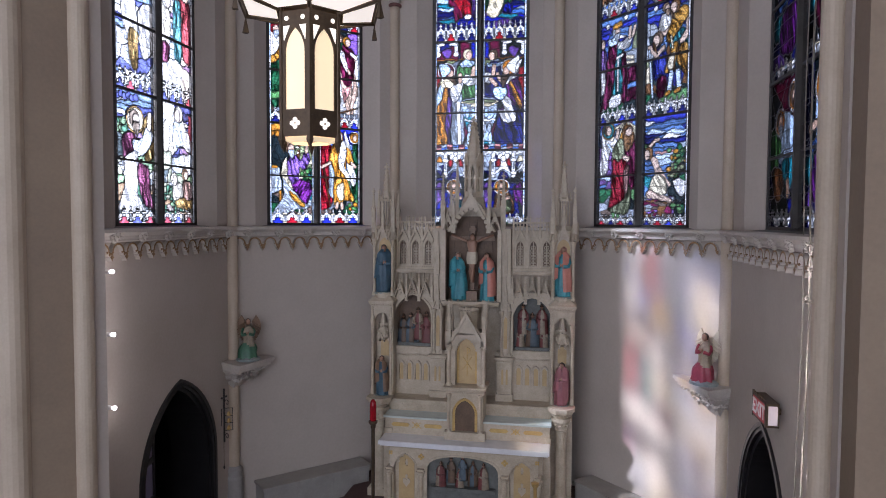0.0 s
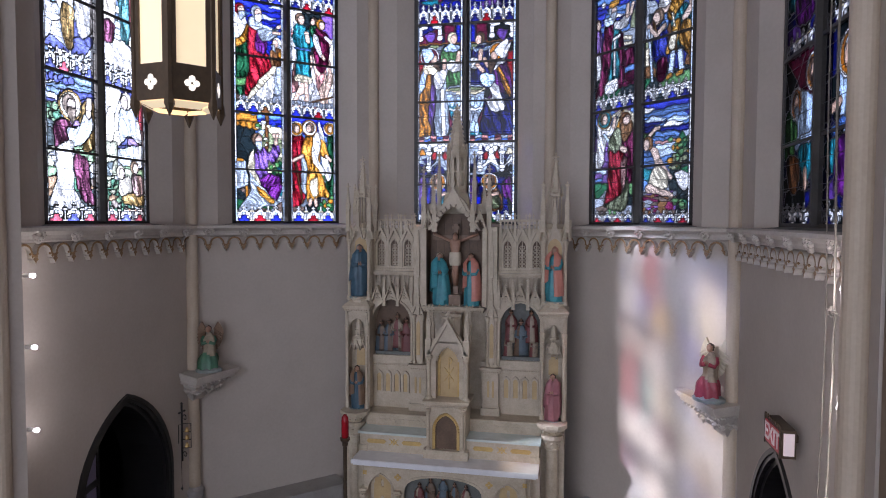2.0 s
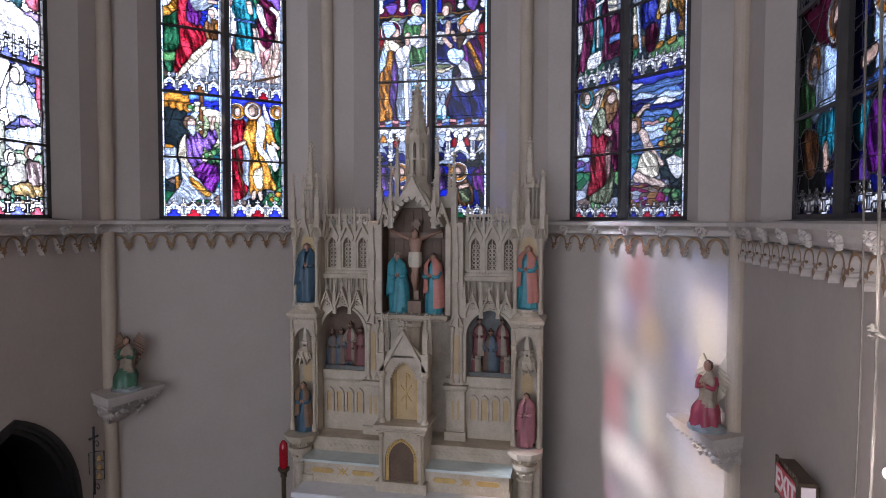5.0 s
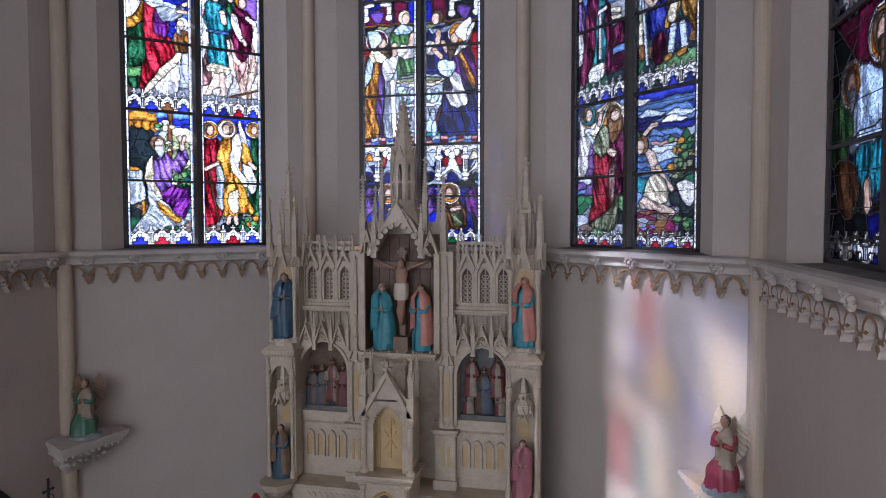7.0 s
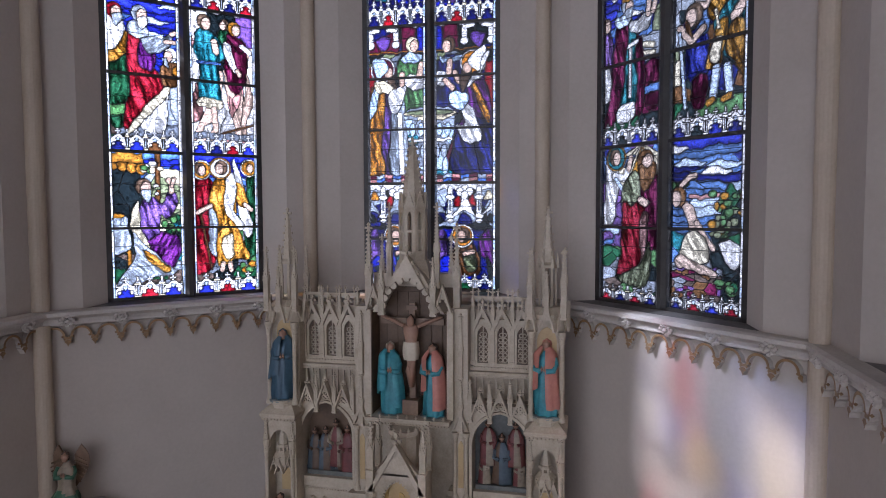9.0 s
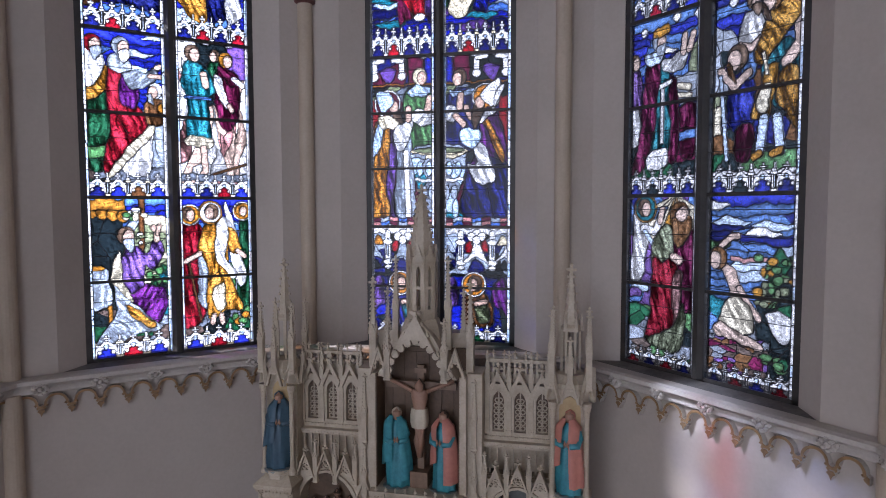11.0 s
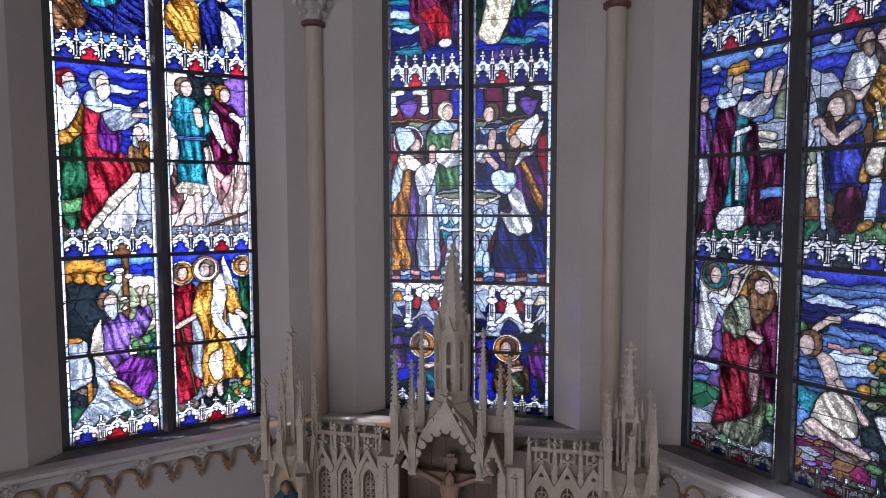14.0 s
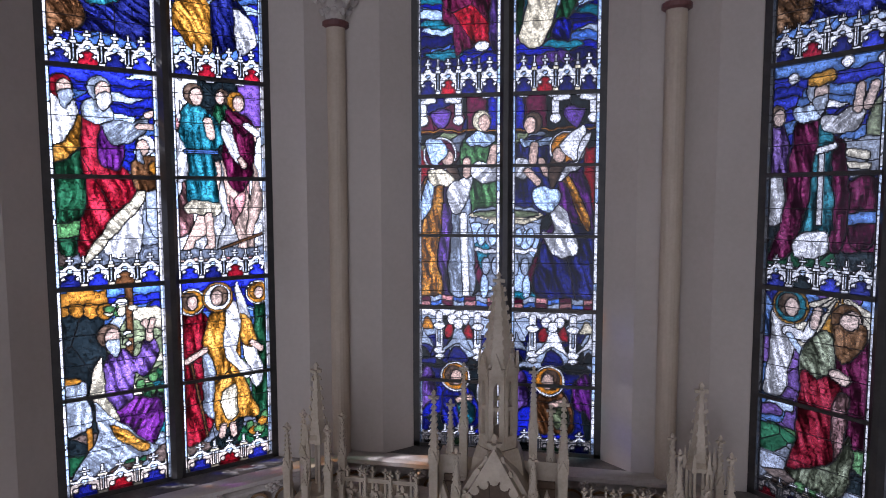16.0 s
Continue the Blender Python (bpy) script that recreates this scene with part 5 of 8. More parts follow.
def centre_top(p, side):
    p.sky_strips(0.0, 1.0, "blue violet sky navy", 0)
    for _ in range(12):
        a, z = p.rng.rand(), 0.18 + 0.4 * p.rng.rand()
        p.blob([(a - 0.24, z), (a - 0.08, z + 0.03), (a + 0.12, z + 0.03), (a + 0.24, z), (a + 0.05, z - 0.02)], "pale sky grey teal", 0.25)
    if side < 0:
        p.cloth([(0.46, 0.20), (0.62, 0.24), (0.96, 0.30), (1.0, 0.9), (0.40, 0.9), (0.30, 0.42), (0.44, 0.34)], "red wine red", 0.2, brocade=0.35)
        p.cloth([(0.88, 0.26), (1.04, 0.28), (1.04, 0.8), (0.92, 0.8)], "purple violet", 0.1)
        p.oval(0.78, 0.245, 0.09, 0.06, "white")
    else:
        p.cloth([(0.08, 0.26), (0.36, 0.25), (0.52, 0.50), (0.60, 0.9), (0.10, 0.9), (0.16, 0.5)], "white cream white", 0.3, brocade=0.25)
        p.cloth([(0.40, 0.26), (0.56, 0.34), (0.76, 0.48), (0.90, 0.9), (0.62, 0.9), (0.56, 0.5)], "green leaf moss", 0.3, brocade=0.3)
        p.cloth([(-0.04, 0.30), (0.10, 0.34), (0.14, 0.8), (-0.04, 0.8)], "green dark", 0.1)
        p.cloth([(0.46, 0.27), (0.66, 0.26), (0.66, 0.36), (0.50, 0.36)], "blue teal", 0.4)
    p.frieze(0.0, 0.19, 4, "navy red navy navy")


def panel_dark_low(p):      # seated green and white robes at a table
    p.rect(0, 1, 0, 1, "dark navy dark wine", 0.3)
    p.rect(0.0, 1.0, 0.10, 0.20, "violet dark navy", 0.2)
    p.cloth([(0.40, 0.74), (0.70, 0.76), (0.94, 0.66), (0.90, 0.46), (0.40, 0.46)], "white pale moss", 0.1)
    p.cloth([(0.70, 0.78), (0.98, 0.78), (0.90, 0.72)], "red", 0.3)
    p.top_of(0.82, 0.86, 0.10, "hair", halo="gold", beard="hair")
    p.cloth([(0.04, 0.66), (0.30, 0.70), (0.42, 0.56), (0.34, 0.42), (0.04, 0.40)], "green green leaf", 0.1)
    p.top_of(0.36, 0.72, 0.09, "hair", halo="gold", beard="grey")
    p.cloth([(0.42, 0.50), (1.0, 0.54), (1.0, 0.48), (0.44, 0.44)], "sky pale", 1.0)
    p.cloth([(0.46, 0.44), (0.96, 0.46), (0.86, 0.28), (0.60, 0.28)], "sky teal pale", 0.0)
    p.cloth([(0.10, 0.40), (0.44, 0.40), (0.52, 0.26), (0.40, 0.18), (0.20, 0.22)], "amber brown gold", 0.3, brocade=0.4)
    p.limb([(0.66, 0.30), (0.68, 0.22)], 0.05)
    p.frieze(0.0, 0.12, 3, "navy dark navy")


def panel_dark_low_b(p):
    p.rect(0, 1, 0, 1, "dark navy dark violet", 0.3)
    p.rect(0.5, 1.0, 0.86, 1.0, "blue violet sky", 0.2)
    p.cloth([(0.36, 0.80), (0.60, 0.80), (0.70, 0.60), (0.62, 0.46), (0.40, 0.50)], "white pale teal", 0.1)
    p.top_of(0.52, 0.84, 0.11, "white", halo="gold", turn=-1)
    p.cloth([(0.50, 0.56), (0.78, 0.60), (0.80, 0.44), (0.54, 0.42)], "blue navy blue", 0.2)
    p.limb([(0.36, 0.62), (0.20, 0.60)], 0.05)
    p.cloth([(-0.02, 0.48), (0.48, 0.54), (0.48, 0.48), (-0.02, 0.42)], "sky pale", 1.0)
    p.cloth([(0.06, 0.42), (0.34, 0.44), (0.28, 0.28), (0.08, 0.28)], "pale teal", 0.1)
    p.cloth([(0.34, 0.42), (0.80, 0.44), (0.98, 0.24), (0.70, 0.14), (0.30, 0.18)], "wine wine purple", 0.3)
    p.frieze(0.0, 0.12, 3, "navy dark navy")


def panel_bright_low_l(p):  # kneeling white robe under a blue sky
    landscape(p, 0.62)
    p.sky_strips(0.72, 1.0, "sky pale blue navy", 1)
    for i in range(6):
        p.oval(0.05 + 0.09 * i, 0.96 + 0.01 * (i % 2), 0.07, 0.06, "blue")
    p.rect(-0.1, 0.2, 0.50, 0.72, "dark green", 0.2)
    p.leaves(0.0, 0.26, 0.68, 0.80, 14, "leaf green leaf", 0.07)
    p.cloth([(0.66, 0.80), (0.98, 0.84), (1.0, 0.56), (0.74, 0.50)], "cream gold amber", 0.5)
    p.cloth([(0.16, 0.66), (0.42, 0.70), (0.50, 0.60), (0.40, 0.50), (0.20, 0.48)], "wine red wine", 0.3)
    p.cloth([(0.40, 0.64), (0.60, 0.66), (0.82, 0.78), (0.96, 0.70), (0.80, 0.58), (0.50, 0.52)], "white white pale", -0.7)
    p.cloth([(0.22, 0.50), (0.52, 0.54), (0.52, 0.24), (0.70, 0.10), (0.06, 0.10), (0.18, 0.26)], "white cream white", 0.1)
    p.cloth([(0.54, 0.46), (0.80, 0.44), (0.86, 0.24), (0.96, 0.12), (0.72, 0.14), (0.56, 0.28)], "wine red purple", 0.2)
    p.limb([(0.84, 0.76), (0.86, 0.86)], 0.06)
    p.top_of(0.48, 0.80, 0.12, "hair", halo="cream", beard="hair")
    p.frieze(0.0, 0.13, 3, "red blue red")


def panel_bright_low_r(p):  # pale burst with a bowed pale shape, small shapes below
    landscape(p, 0.5)
    p.blob([(-0.1, 0.98), (0.4, 1.0), (0.6, 0.8), (0.4, 0.6), (0.1, 0.52), (-0.1, 0.6)], "white cream white", 0.2)
    p.rect(0.85, 1.0, 0.6, 0.95, "red rose blue", 0.2)
    p.cloth([(0.40, 0.86), (0.66, 0.88), (0.88, 0.76), (0.90, 0.62), (0.60, 0.66), (0.38, 0.62)], "white pale leaf", 0.4)
    p.top_of(0.52, 0.92, 0.12, "cream", turn=-1)
    p.cloth([(0.30, 0.54), (0.60, 0.58), (0.96, 0.60), (1.0, 0.44), (0.40, 0.44)], "pale violet white", 0.2)
    p.rect(0.0, 0.32, 0.34, 0.60, "stone dark moss", 0.18)
    p.leaves(0.0, 0.40, 0.16, 0.30, 16, "leaf green moss", 0.06)
    p.cloth([(0.34, 0.32), (0.60, 0.34), (0.66, 0.22), (0.40, 0.18)], "white cream", 0.3)
    p.cloth([(0.44, 0.20), (0.98, 0.22), (0.98, 0.13), (0.50, 0.13)], "gold amber gold", 0.8)
    p.cloth([(0.66, 0.36), (0.90, 0.36), (0.96, 0.22), (0.70, 0.22)], "rose red", 0.2)
    p.top_of(0.40, 0.37, 0.09, "cream")
    p.top_of(0.74, 0.42, 0.09, "brown")
    p.frieze(0.0, 0.13, 3, "red blue red")


def panel_bright_mid(p):    # white and orange robes, mostly clear glass
    p.sky_strips(0, 1, "sky pale blue white", 2)
    p.rect(0, 1, 0.14, 0.44, "violet stone pale navy", 0.24)
    p.cloth([(0.20, 0.66), (0.50, 0.70), (0.56, 0.40), (0.24, 0.44)], "white white cream", 0.2)
    p.cloth([(0.30, 0.98), (0.62, 0.98), (0.60, 0.80), (0.34, 0.78)], "gold amber", 0.2)
    p.cloth([(0.34, 0.44), (0.58, 0.44), (0.56, 0.20), (0.40, 0.18)], "amber red", 0.0)
    p.cloth([(0.60, 0.62), (0.94, 0.70), (1.02, 0.40), (0.74, 0.26), (0.64, 0.36)], "white pale white", 0.3)
    p.top_of(0.80, 0.92, 0.10, "white")
    p.frieze(0.0, 0.16, 4, "navy red navy blue")


def panel_bright_mid_b(p):  # bowed white shape beside blue and red robes
    p.sky_strips(0, 1, "pale violet white sky", 1)
    p.cloth([(0.62, 0.90), (0.92, 0.90), (0.98, 0.40), (0.70, 0.42)], "red rose pale", 0.1)
    p.cloth([(0.42, 0.80), (0.64, 0.84), (0.66, 0.38), (0.46, 0.36)], "blue teal blue", 0.0)
    p.cloth([(-0.02, 0.84), (0.24, 0.80), (0.36, 0.60), (0.20, 0.40), (-0.02, 0.42)], "white white cream", 0.3)
    p.cloth([(0.0, 0.30), (0.40, 0.36), (1.0, 0.26), (1.0, 0.14), (0.2, 0.14)], "white cream white", 0.9)
    p.cloth([(0.04, 0.46), (0.30, 0.46), (0.24, 0.32), (0.04, 0.32)], "wine rose", 0.2)
    for a, z in ((0.24, 0.82), (0.50, 0.92), (0.80, 0.94)):
        p.top_of(a, z, 0.12, "white")
    p.frieze(0.0, 0.16, 4, "navy blue navy red")


ROWS_SIDE = ((5.13, 6.755), (6.79, 8.435), (8.47, 10.10))
ROWS_MID = ((5.13, 6.425), (6.46, 8.365), (8.40, 10.10))
SCENES = {
    -2: ((panel_bright_low_l, panel_bright_low_r), (panel_bright_mid, panel_bright_mid_b), (panel_top_a, panel_top_b)),
    -1: ((panel_left_low, panel_right_low), (panel_left_mid, panel_right_mid), (panel_top_a, panel_top_b)),
    0: ((lambda p: centre_low(p, -1), lambda p: centre_low(p, 1)), (lambda p: centre_main(p, -1), lambda p: centre_main(p, 1)), (lambda p: centre_top(p, -1), lambda p: centre_top(p, 1))),
    1: ((panel_east_low_l, panel_east_low_r), (panel_east_mid_l, panel_east_mid_r), (panel_top_a, panel_top_b)),
    2: ((panel_dark_low, panel_dark_low_b), (panel_dark_low_b, panel_dark_low_b), (panel_top_a, panel_top_b)),
}
MULL = 0.058


def build_window(k):
    f = facet(k) @ Matrix.Translation((WIN.get(k, 0.0), 0, 0))
    half = GLASS.get(k, 0.81)
    w = thing("window_%d" % (k + 3), f, "tall two-light leaded stained glass window in a dark iron frame", "stained glass window", kind="structure")
    bm = bmesh.new()
    for s in (-1, 1):
        box(bm, *sorted((s * half, s * (half + 0.068))), RG - 0.012, RG + 0.055, SILLZ - 0.03, 11.6)
    box(bm, -half - 0.068, half + 0.068, RG - 0.012, RG + 0.055, SILLZ - 0.05, SILLZ + 0.012)
    part("window_frame", bm, IRON, w)
    bm = bmesh.new()
    prism(bm, [(-MULL, RG + 0.06), (-MULL, RG - 0.03), (-0.022, RG - 0.07), (0.022, RG - 0.07), (MULL, RG - 0.03), (MULL, RG + 0.06)], SILLZ, 11.6)
    part("mullion", bm, IRON, w)
    rows = ROWS_MID if k == 0 else ROWS_SIDE
    cell = 0.0082 if abs(k) < 2 else 0.0125
    for r, (z0, z1) in enumerate(rows):
        for s in (0, 1):
            x0 = -half if s == 0 else MULL
            pw = half - MULL
            # last value: sun-side brightness put into the glass colour, lower is paler
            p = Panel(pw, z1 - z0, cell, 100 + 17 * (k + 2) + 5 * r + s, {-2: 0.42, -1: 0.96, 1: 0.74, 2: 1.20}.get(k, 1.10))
            SCENES[k][r][s](p)
            p.border()
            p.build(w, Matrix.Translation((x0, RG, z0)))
            # saddle bars across the light
            bm = bmesh.new()
            box(bm, x0, x0 + pw, RG - 0.03, RG + 0.02, z1, z1 + 0.035)
            part("saddle_bar", bm, IRON, w)
            n = 2 if k == 0 and r == 1 else 1
            for i in range(n):
                zc = z0 + (z1 - z0) * (i + 1) / (n + 1) + (0.02 if r else -0.03)
                bm = bmesh.new()
                box(bm, x0, x0 + pw, RG - 0.022, RG + 0.01, zc - 0.014, zc + 0.014)
                part("saddle_bar", bm, IRON, w)
            for i in range(7):
                zc = z0 + (z1 - z0) * (i + 0.5) / 7
                bm = bmesh.new()
                tube(bm, [(x0, RG - 0.012, zc), (x0 + pw, RG - 0.012, zc + 0.003)], 0.0035, 5)
                part("tie_rod", bm, LEAD, w)
    # head of the window, pale quarries out of sight above
    arch = pointed(half, 1.2, 8, 0, 10.14)
    bm = bmesh.new()
    prism(bm, arch, RG, RG + 0.006, axis="y")
    part("window_head", bm, SILL, w, "dim glazing in the window head")


for k in range(-2, 3):
    build_window(k)


# ---- the high altar ----
AX = 0.04
altar = thing("high_altar", Matrix.Translation((AX, 0, 0)), "tall cream-painted gothic high altar with pinnacles and canopies", "altar")


def ap(name, bm, mat=None, label="", parent=None, m=None, smooth=False):
    return part(name, bm, mat or ALTAR, parent or altar, label, m, smooth)


def tapered(bm, w0, w1, z0, z1, x=0.0, y=0.0, turn=math.pi / 4, n=4, mat=0):
    k = 1 / math.cos(math.pi / n)
    return lathe(bm, [(w0 / 2 * k, z0), (w1 / 2 * k, z1)], n, x, y, 0, mat, turn=turn)


def finial(bm, z, s, x=0.0, y=0.0):
    """Cross-shaped leaf knop."""
    tapered(bm, 0.4 * s, 0.3 * s, z, z + 1.1 * s, x, y)
    box(bm, x - 0.62 * s, x + 0.62 * s, y - 0.2 * s, y + 0.2 * s, z + 0.42 * s, z + 0.74 * s)
    box(bm, x - 0.2 * s, x + 0.2 * s, y - 0.62 * s, y + 0.62 * s, z + 0.42 * s, z + 0.74 * s)
    tapered(bm, 0.55 * s, 0.1 * s, z + 1.1 * s, z + 1.5 * s, x, y)


def gablet(bm, half, rise, depth, z, x=0.0, y=0.0, thick=0.018, m=None):
    """A little steep gable frame with an open pointed head."""
    mm = (m or Matrix()) @ Matrix.Translation((x, y, z))
    band(bm, [(-half, 0), (0, rise), (half, 0)], [(-half + thick, 0), (0, rise - thick * 2.2), (half - thick, 0)], -depth, 0, m=mm)
    arch = pointed(half - thick * 0.6, rise * 0.52, 5)
    up = [(p[0], min(rise * (1 - abs(p[0]) / half) - thick * 0.5, rise)) for p in arch]
    band(bm, up, arch, -depth * 0.6, 0, m=mm)


def pinnacle(name, x, y, z0, z1, w, parent=None, shaft_part=0.45, cache={}):
    """Square shaft with four gablets, a crocketed spirelet and a finial."""
    key = (round(z1 - z0, 3), w, shaft_part)
    m = Matrix.Translation((x, y, z0))
    if key in cache:
        return again(name, cache[key], parent or altar, m)
    h = z1 - z0
    zs = h * shaft_part
    bm = bmesh.new()
    tapered(bm, w, w, 0, zs)
    tapered(bm, w * 1.18, w * 1.18, zs * 0.02, zs * 0.08)
    for q in range(4):
        r = Matrix.Rotation(q * math.pi / 2, 4, "Z")
        prism(bm, [(-w * 0.62, zs - w * 0.5), (w * 0.62, zs - w * 0.5), (0, zs + w * 1.0)], -w * 0.62, -w * 0.40, axis="y", m=r)
    top = h - w * 1.25
    tapered(bm, w * 0.8, w * 0.16, zs, top)
    n = max(3, int((top - zs) / (w * 0.62)))
    for i in range(n):
        u = (i + 0.6) / n
        ww = (w * 0.8 + (w * 0.16 - w * 0.8) * u) / 2
        zz = zs + (top - zs) * u
        for sx in (-1, 1):
            for sy in (-1, 1):
                tapered(bm, w * 0.32, w * 0.10, zz - w * 0.08, zz + w * 0.24, sx * (ww + w * 0.05), sy * (ww + w * 0.05))
    finial(bm, top - 0.02, w * 0.95)
    ob = ap(name, bm, parent=parent, m=m)
    cache[key] = ob
    return ob


def molding(bm, x0, x1, yf, yb, z0, z1, out=0.03):
    """A small stepped cornice lofted from one profile, on three sides."""
    h = z1 - z0
    prev = None
    for o, u in ((0.0, 0.0), (0.4, 0.05), (0.4, 0.32), (0.65, 0.42), (0.75, 0.58), (1.0, 0.64), (1.0, 1.0)):
        q = o * out
        ring = [bm.verts.new(v) for v in ((x0 - q, yf - q, z0 + u * h), (x1 + q, yf - q, z0 + u * h), (x1 + q, yb, z0 + u * h), (x0 - q, yb, z0 + u * h))]
        if prev:
            for i in range(4):
                bm.faces.new((prev[i], prev[(i + 1) % 4], ring[(i + 1) % 4], ring[i]))
        else:
            bm.faces.new(ring[::-1])
        prev = ring
    bm.faces.new(prev)
    return bm


def cusped(bm, half, rise, z, yf, yb, n=9, r=0.03, x=0.0):
    """Round cusps hanging inside a pointed arch."""
    line = pointed(half - r * 0.5, rise - r * 0.5, n, x, z)
    for px, pz in line[1:-1]:
        prism(bm, [(px + r * math.cos(a * math.pi / 4), pz + r * math.sin(a * math.pi / 4)) for a in range(8)], yf, yb, axis="y")


def colonnette(name, x, y, z0, z1, r, parent=None):
    h = z1 - z0
    bm = bmesh.new()
    lathe(bm, [(r * 1.7, 0), (r * 1.7, h * 0.04), (r * 1.15, h * 0.075), (r, h * 0.09), (r, h * 0.84), (r * 1.25, h * 0.85), (r * 1.1, h * 0.865), (r * 1.3, h * 0.92), (r * 1.8, h * 0.965), (r * 1.8, h)], 14)
    for j in range(8):
        a = j * math.pi / 4
        lathe(bm, [(0.002, -r * 0.3), (r * 0.3, 0), (0.002, r * 0.35)], 5, r * 1.3 * math.cos(a), r * 1.3 * math.sin(a), h * 0.92)
    return ap(name, bm, parent=parent, m=Matrix.Translation((x, y, z0)))


def arch_frame(bm, half, spring, rise, z0, zt, x, yf, yb, wide):
    """A flat wall with a pointed opening: jambs and head between x-wide and x+wide."""
    arch = [(x - half, z0)] + pointed(half, rise, 8, x, spring) + [(x + half, z0)]
    n = len(arch)
    outer = []
    for i, p in enumerate(arch):
        if i == 0 or i == n - 1:
            outer.append((x + (-wide if i == 0 else wide), z0))
        else:
            u = (i - 1) / (n - 3)
            outer.append((x - wide + 2 * wide * u, zt))
    outer[1], outer[-2] = (x - wide, zt), (x + wide, zt)
    band(bm, outer, arch, yf, yb)


# steps, table and front
for i, (dx, y0, z0, z1) in enumerate(((2.3, -2.6, FLOOR, FLOOR + 0.16), (2.0, -2.2, FLOOR + 0.16, FLOOR + 0.32))):
    bm = bmesh.new()
    box(bm, -dx, dx, y0, 0.5, z0, z1)
    ap("altar_step", bm, FLOOR_M, "dark carpeted step")
Z0 = FLOOR + 0.32
bm = bmesh.new()
box(bm, -1.31, 1.31, -1.06, -0.55, 1.715, 1.775)
box(bm, -1.285, 1.285, -1.035, -0.55, 1.69, 1.715)
bmesh.ops.bevel(bm, geom=[e for e in bm.edges if abs(e.verts[0].co.z - e.verts[1].co.z) < 0.001 and e.verts[0].co.z > 1.77], offset=0.008, segments=2, affect="EDGES")
ap("mensa_slab", bm, MARBLE, "veined white marble altar slab")
bm = bmesh.new()
box(bm, -1.2, 1.2, -0.86, 0.32, Z0, 1.69)
ap("altar_body", bm)
bm = bmesh.new()
top_arch = [(0.58 * math.cos(math.pi * i / 16) * -1, 1.30 + 0.30 * math.sin(math.pi * i / 16) ** 0.55) for i in range(17)]
line = [(-0.58, Z0)] + top_arch + [(0.58, Z0)]
outer = [(-0.66, Z0)] + [(-0.66 + 1.32 * i / 16, 1.685) for i in range(17)] + [(0.66, Z0)]
band(bm, outer, line, -0.97, -0.86)
inner2 = [(p[0] * 0.95, p[1] - (0.025 if p[1] > Z0 else 0)) for p in line]
band(bm, line, inner2, -0.985, -0.95)
ap("relief_surround", bm)
bm = bmesh.new()
box(bm, -0.57, 0.57, -0.875, -0.861, Z0, 1.6)
ap("relief_back", bm, OLD_GREY, "dim grey-green relief ground")
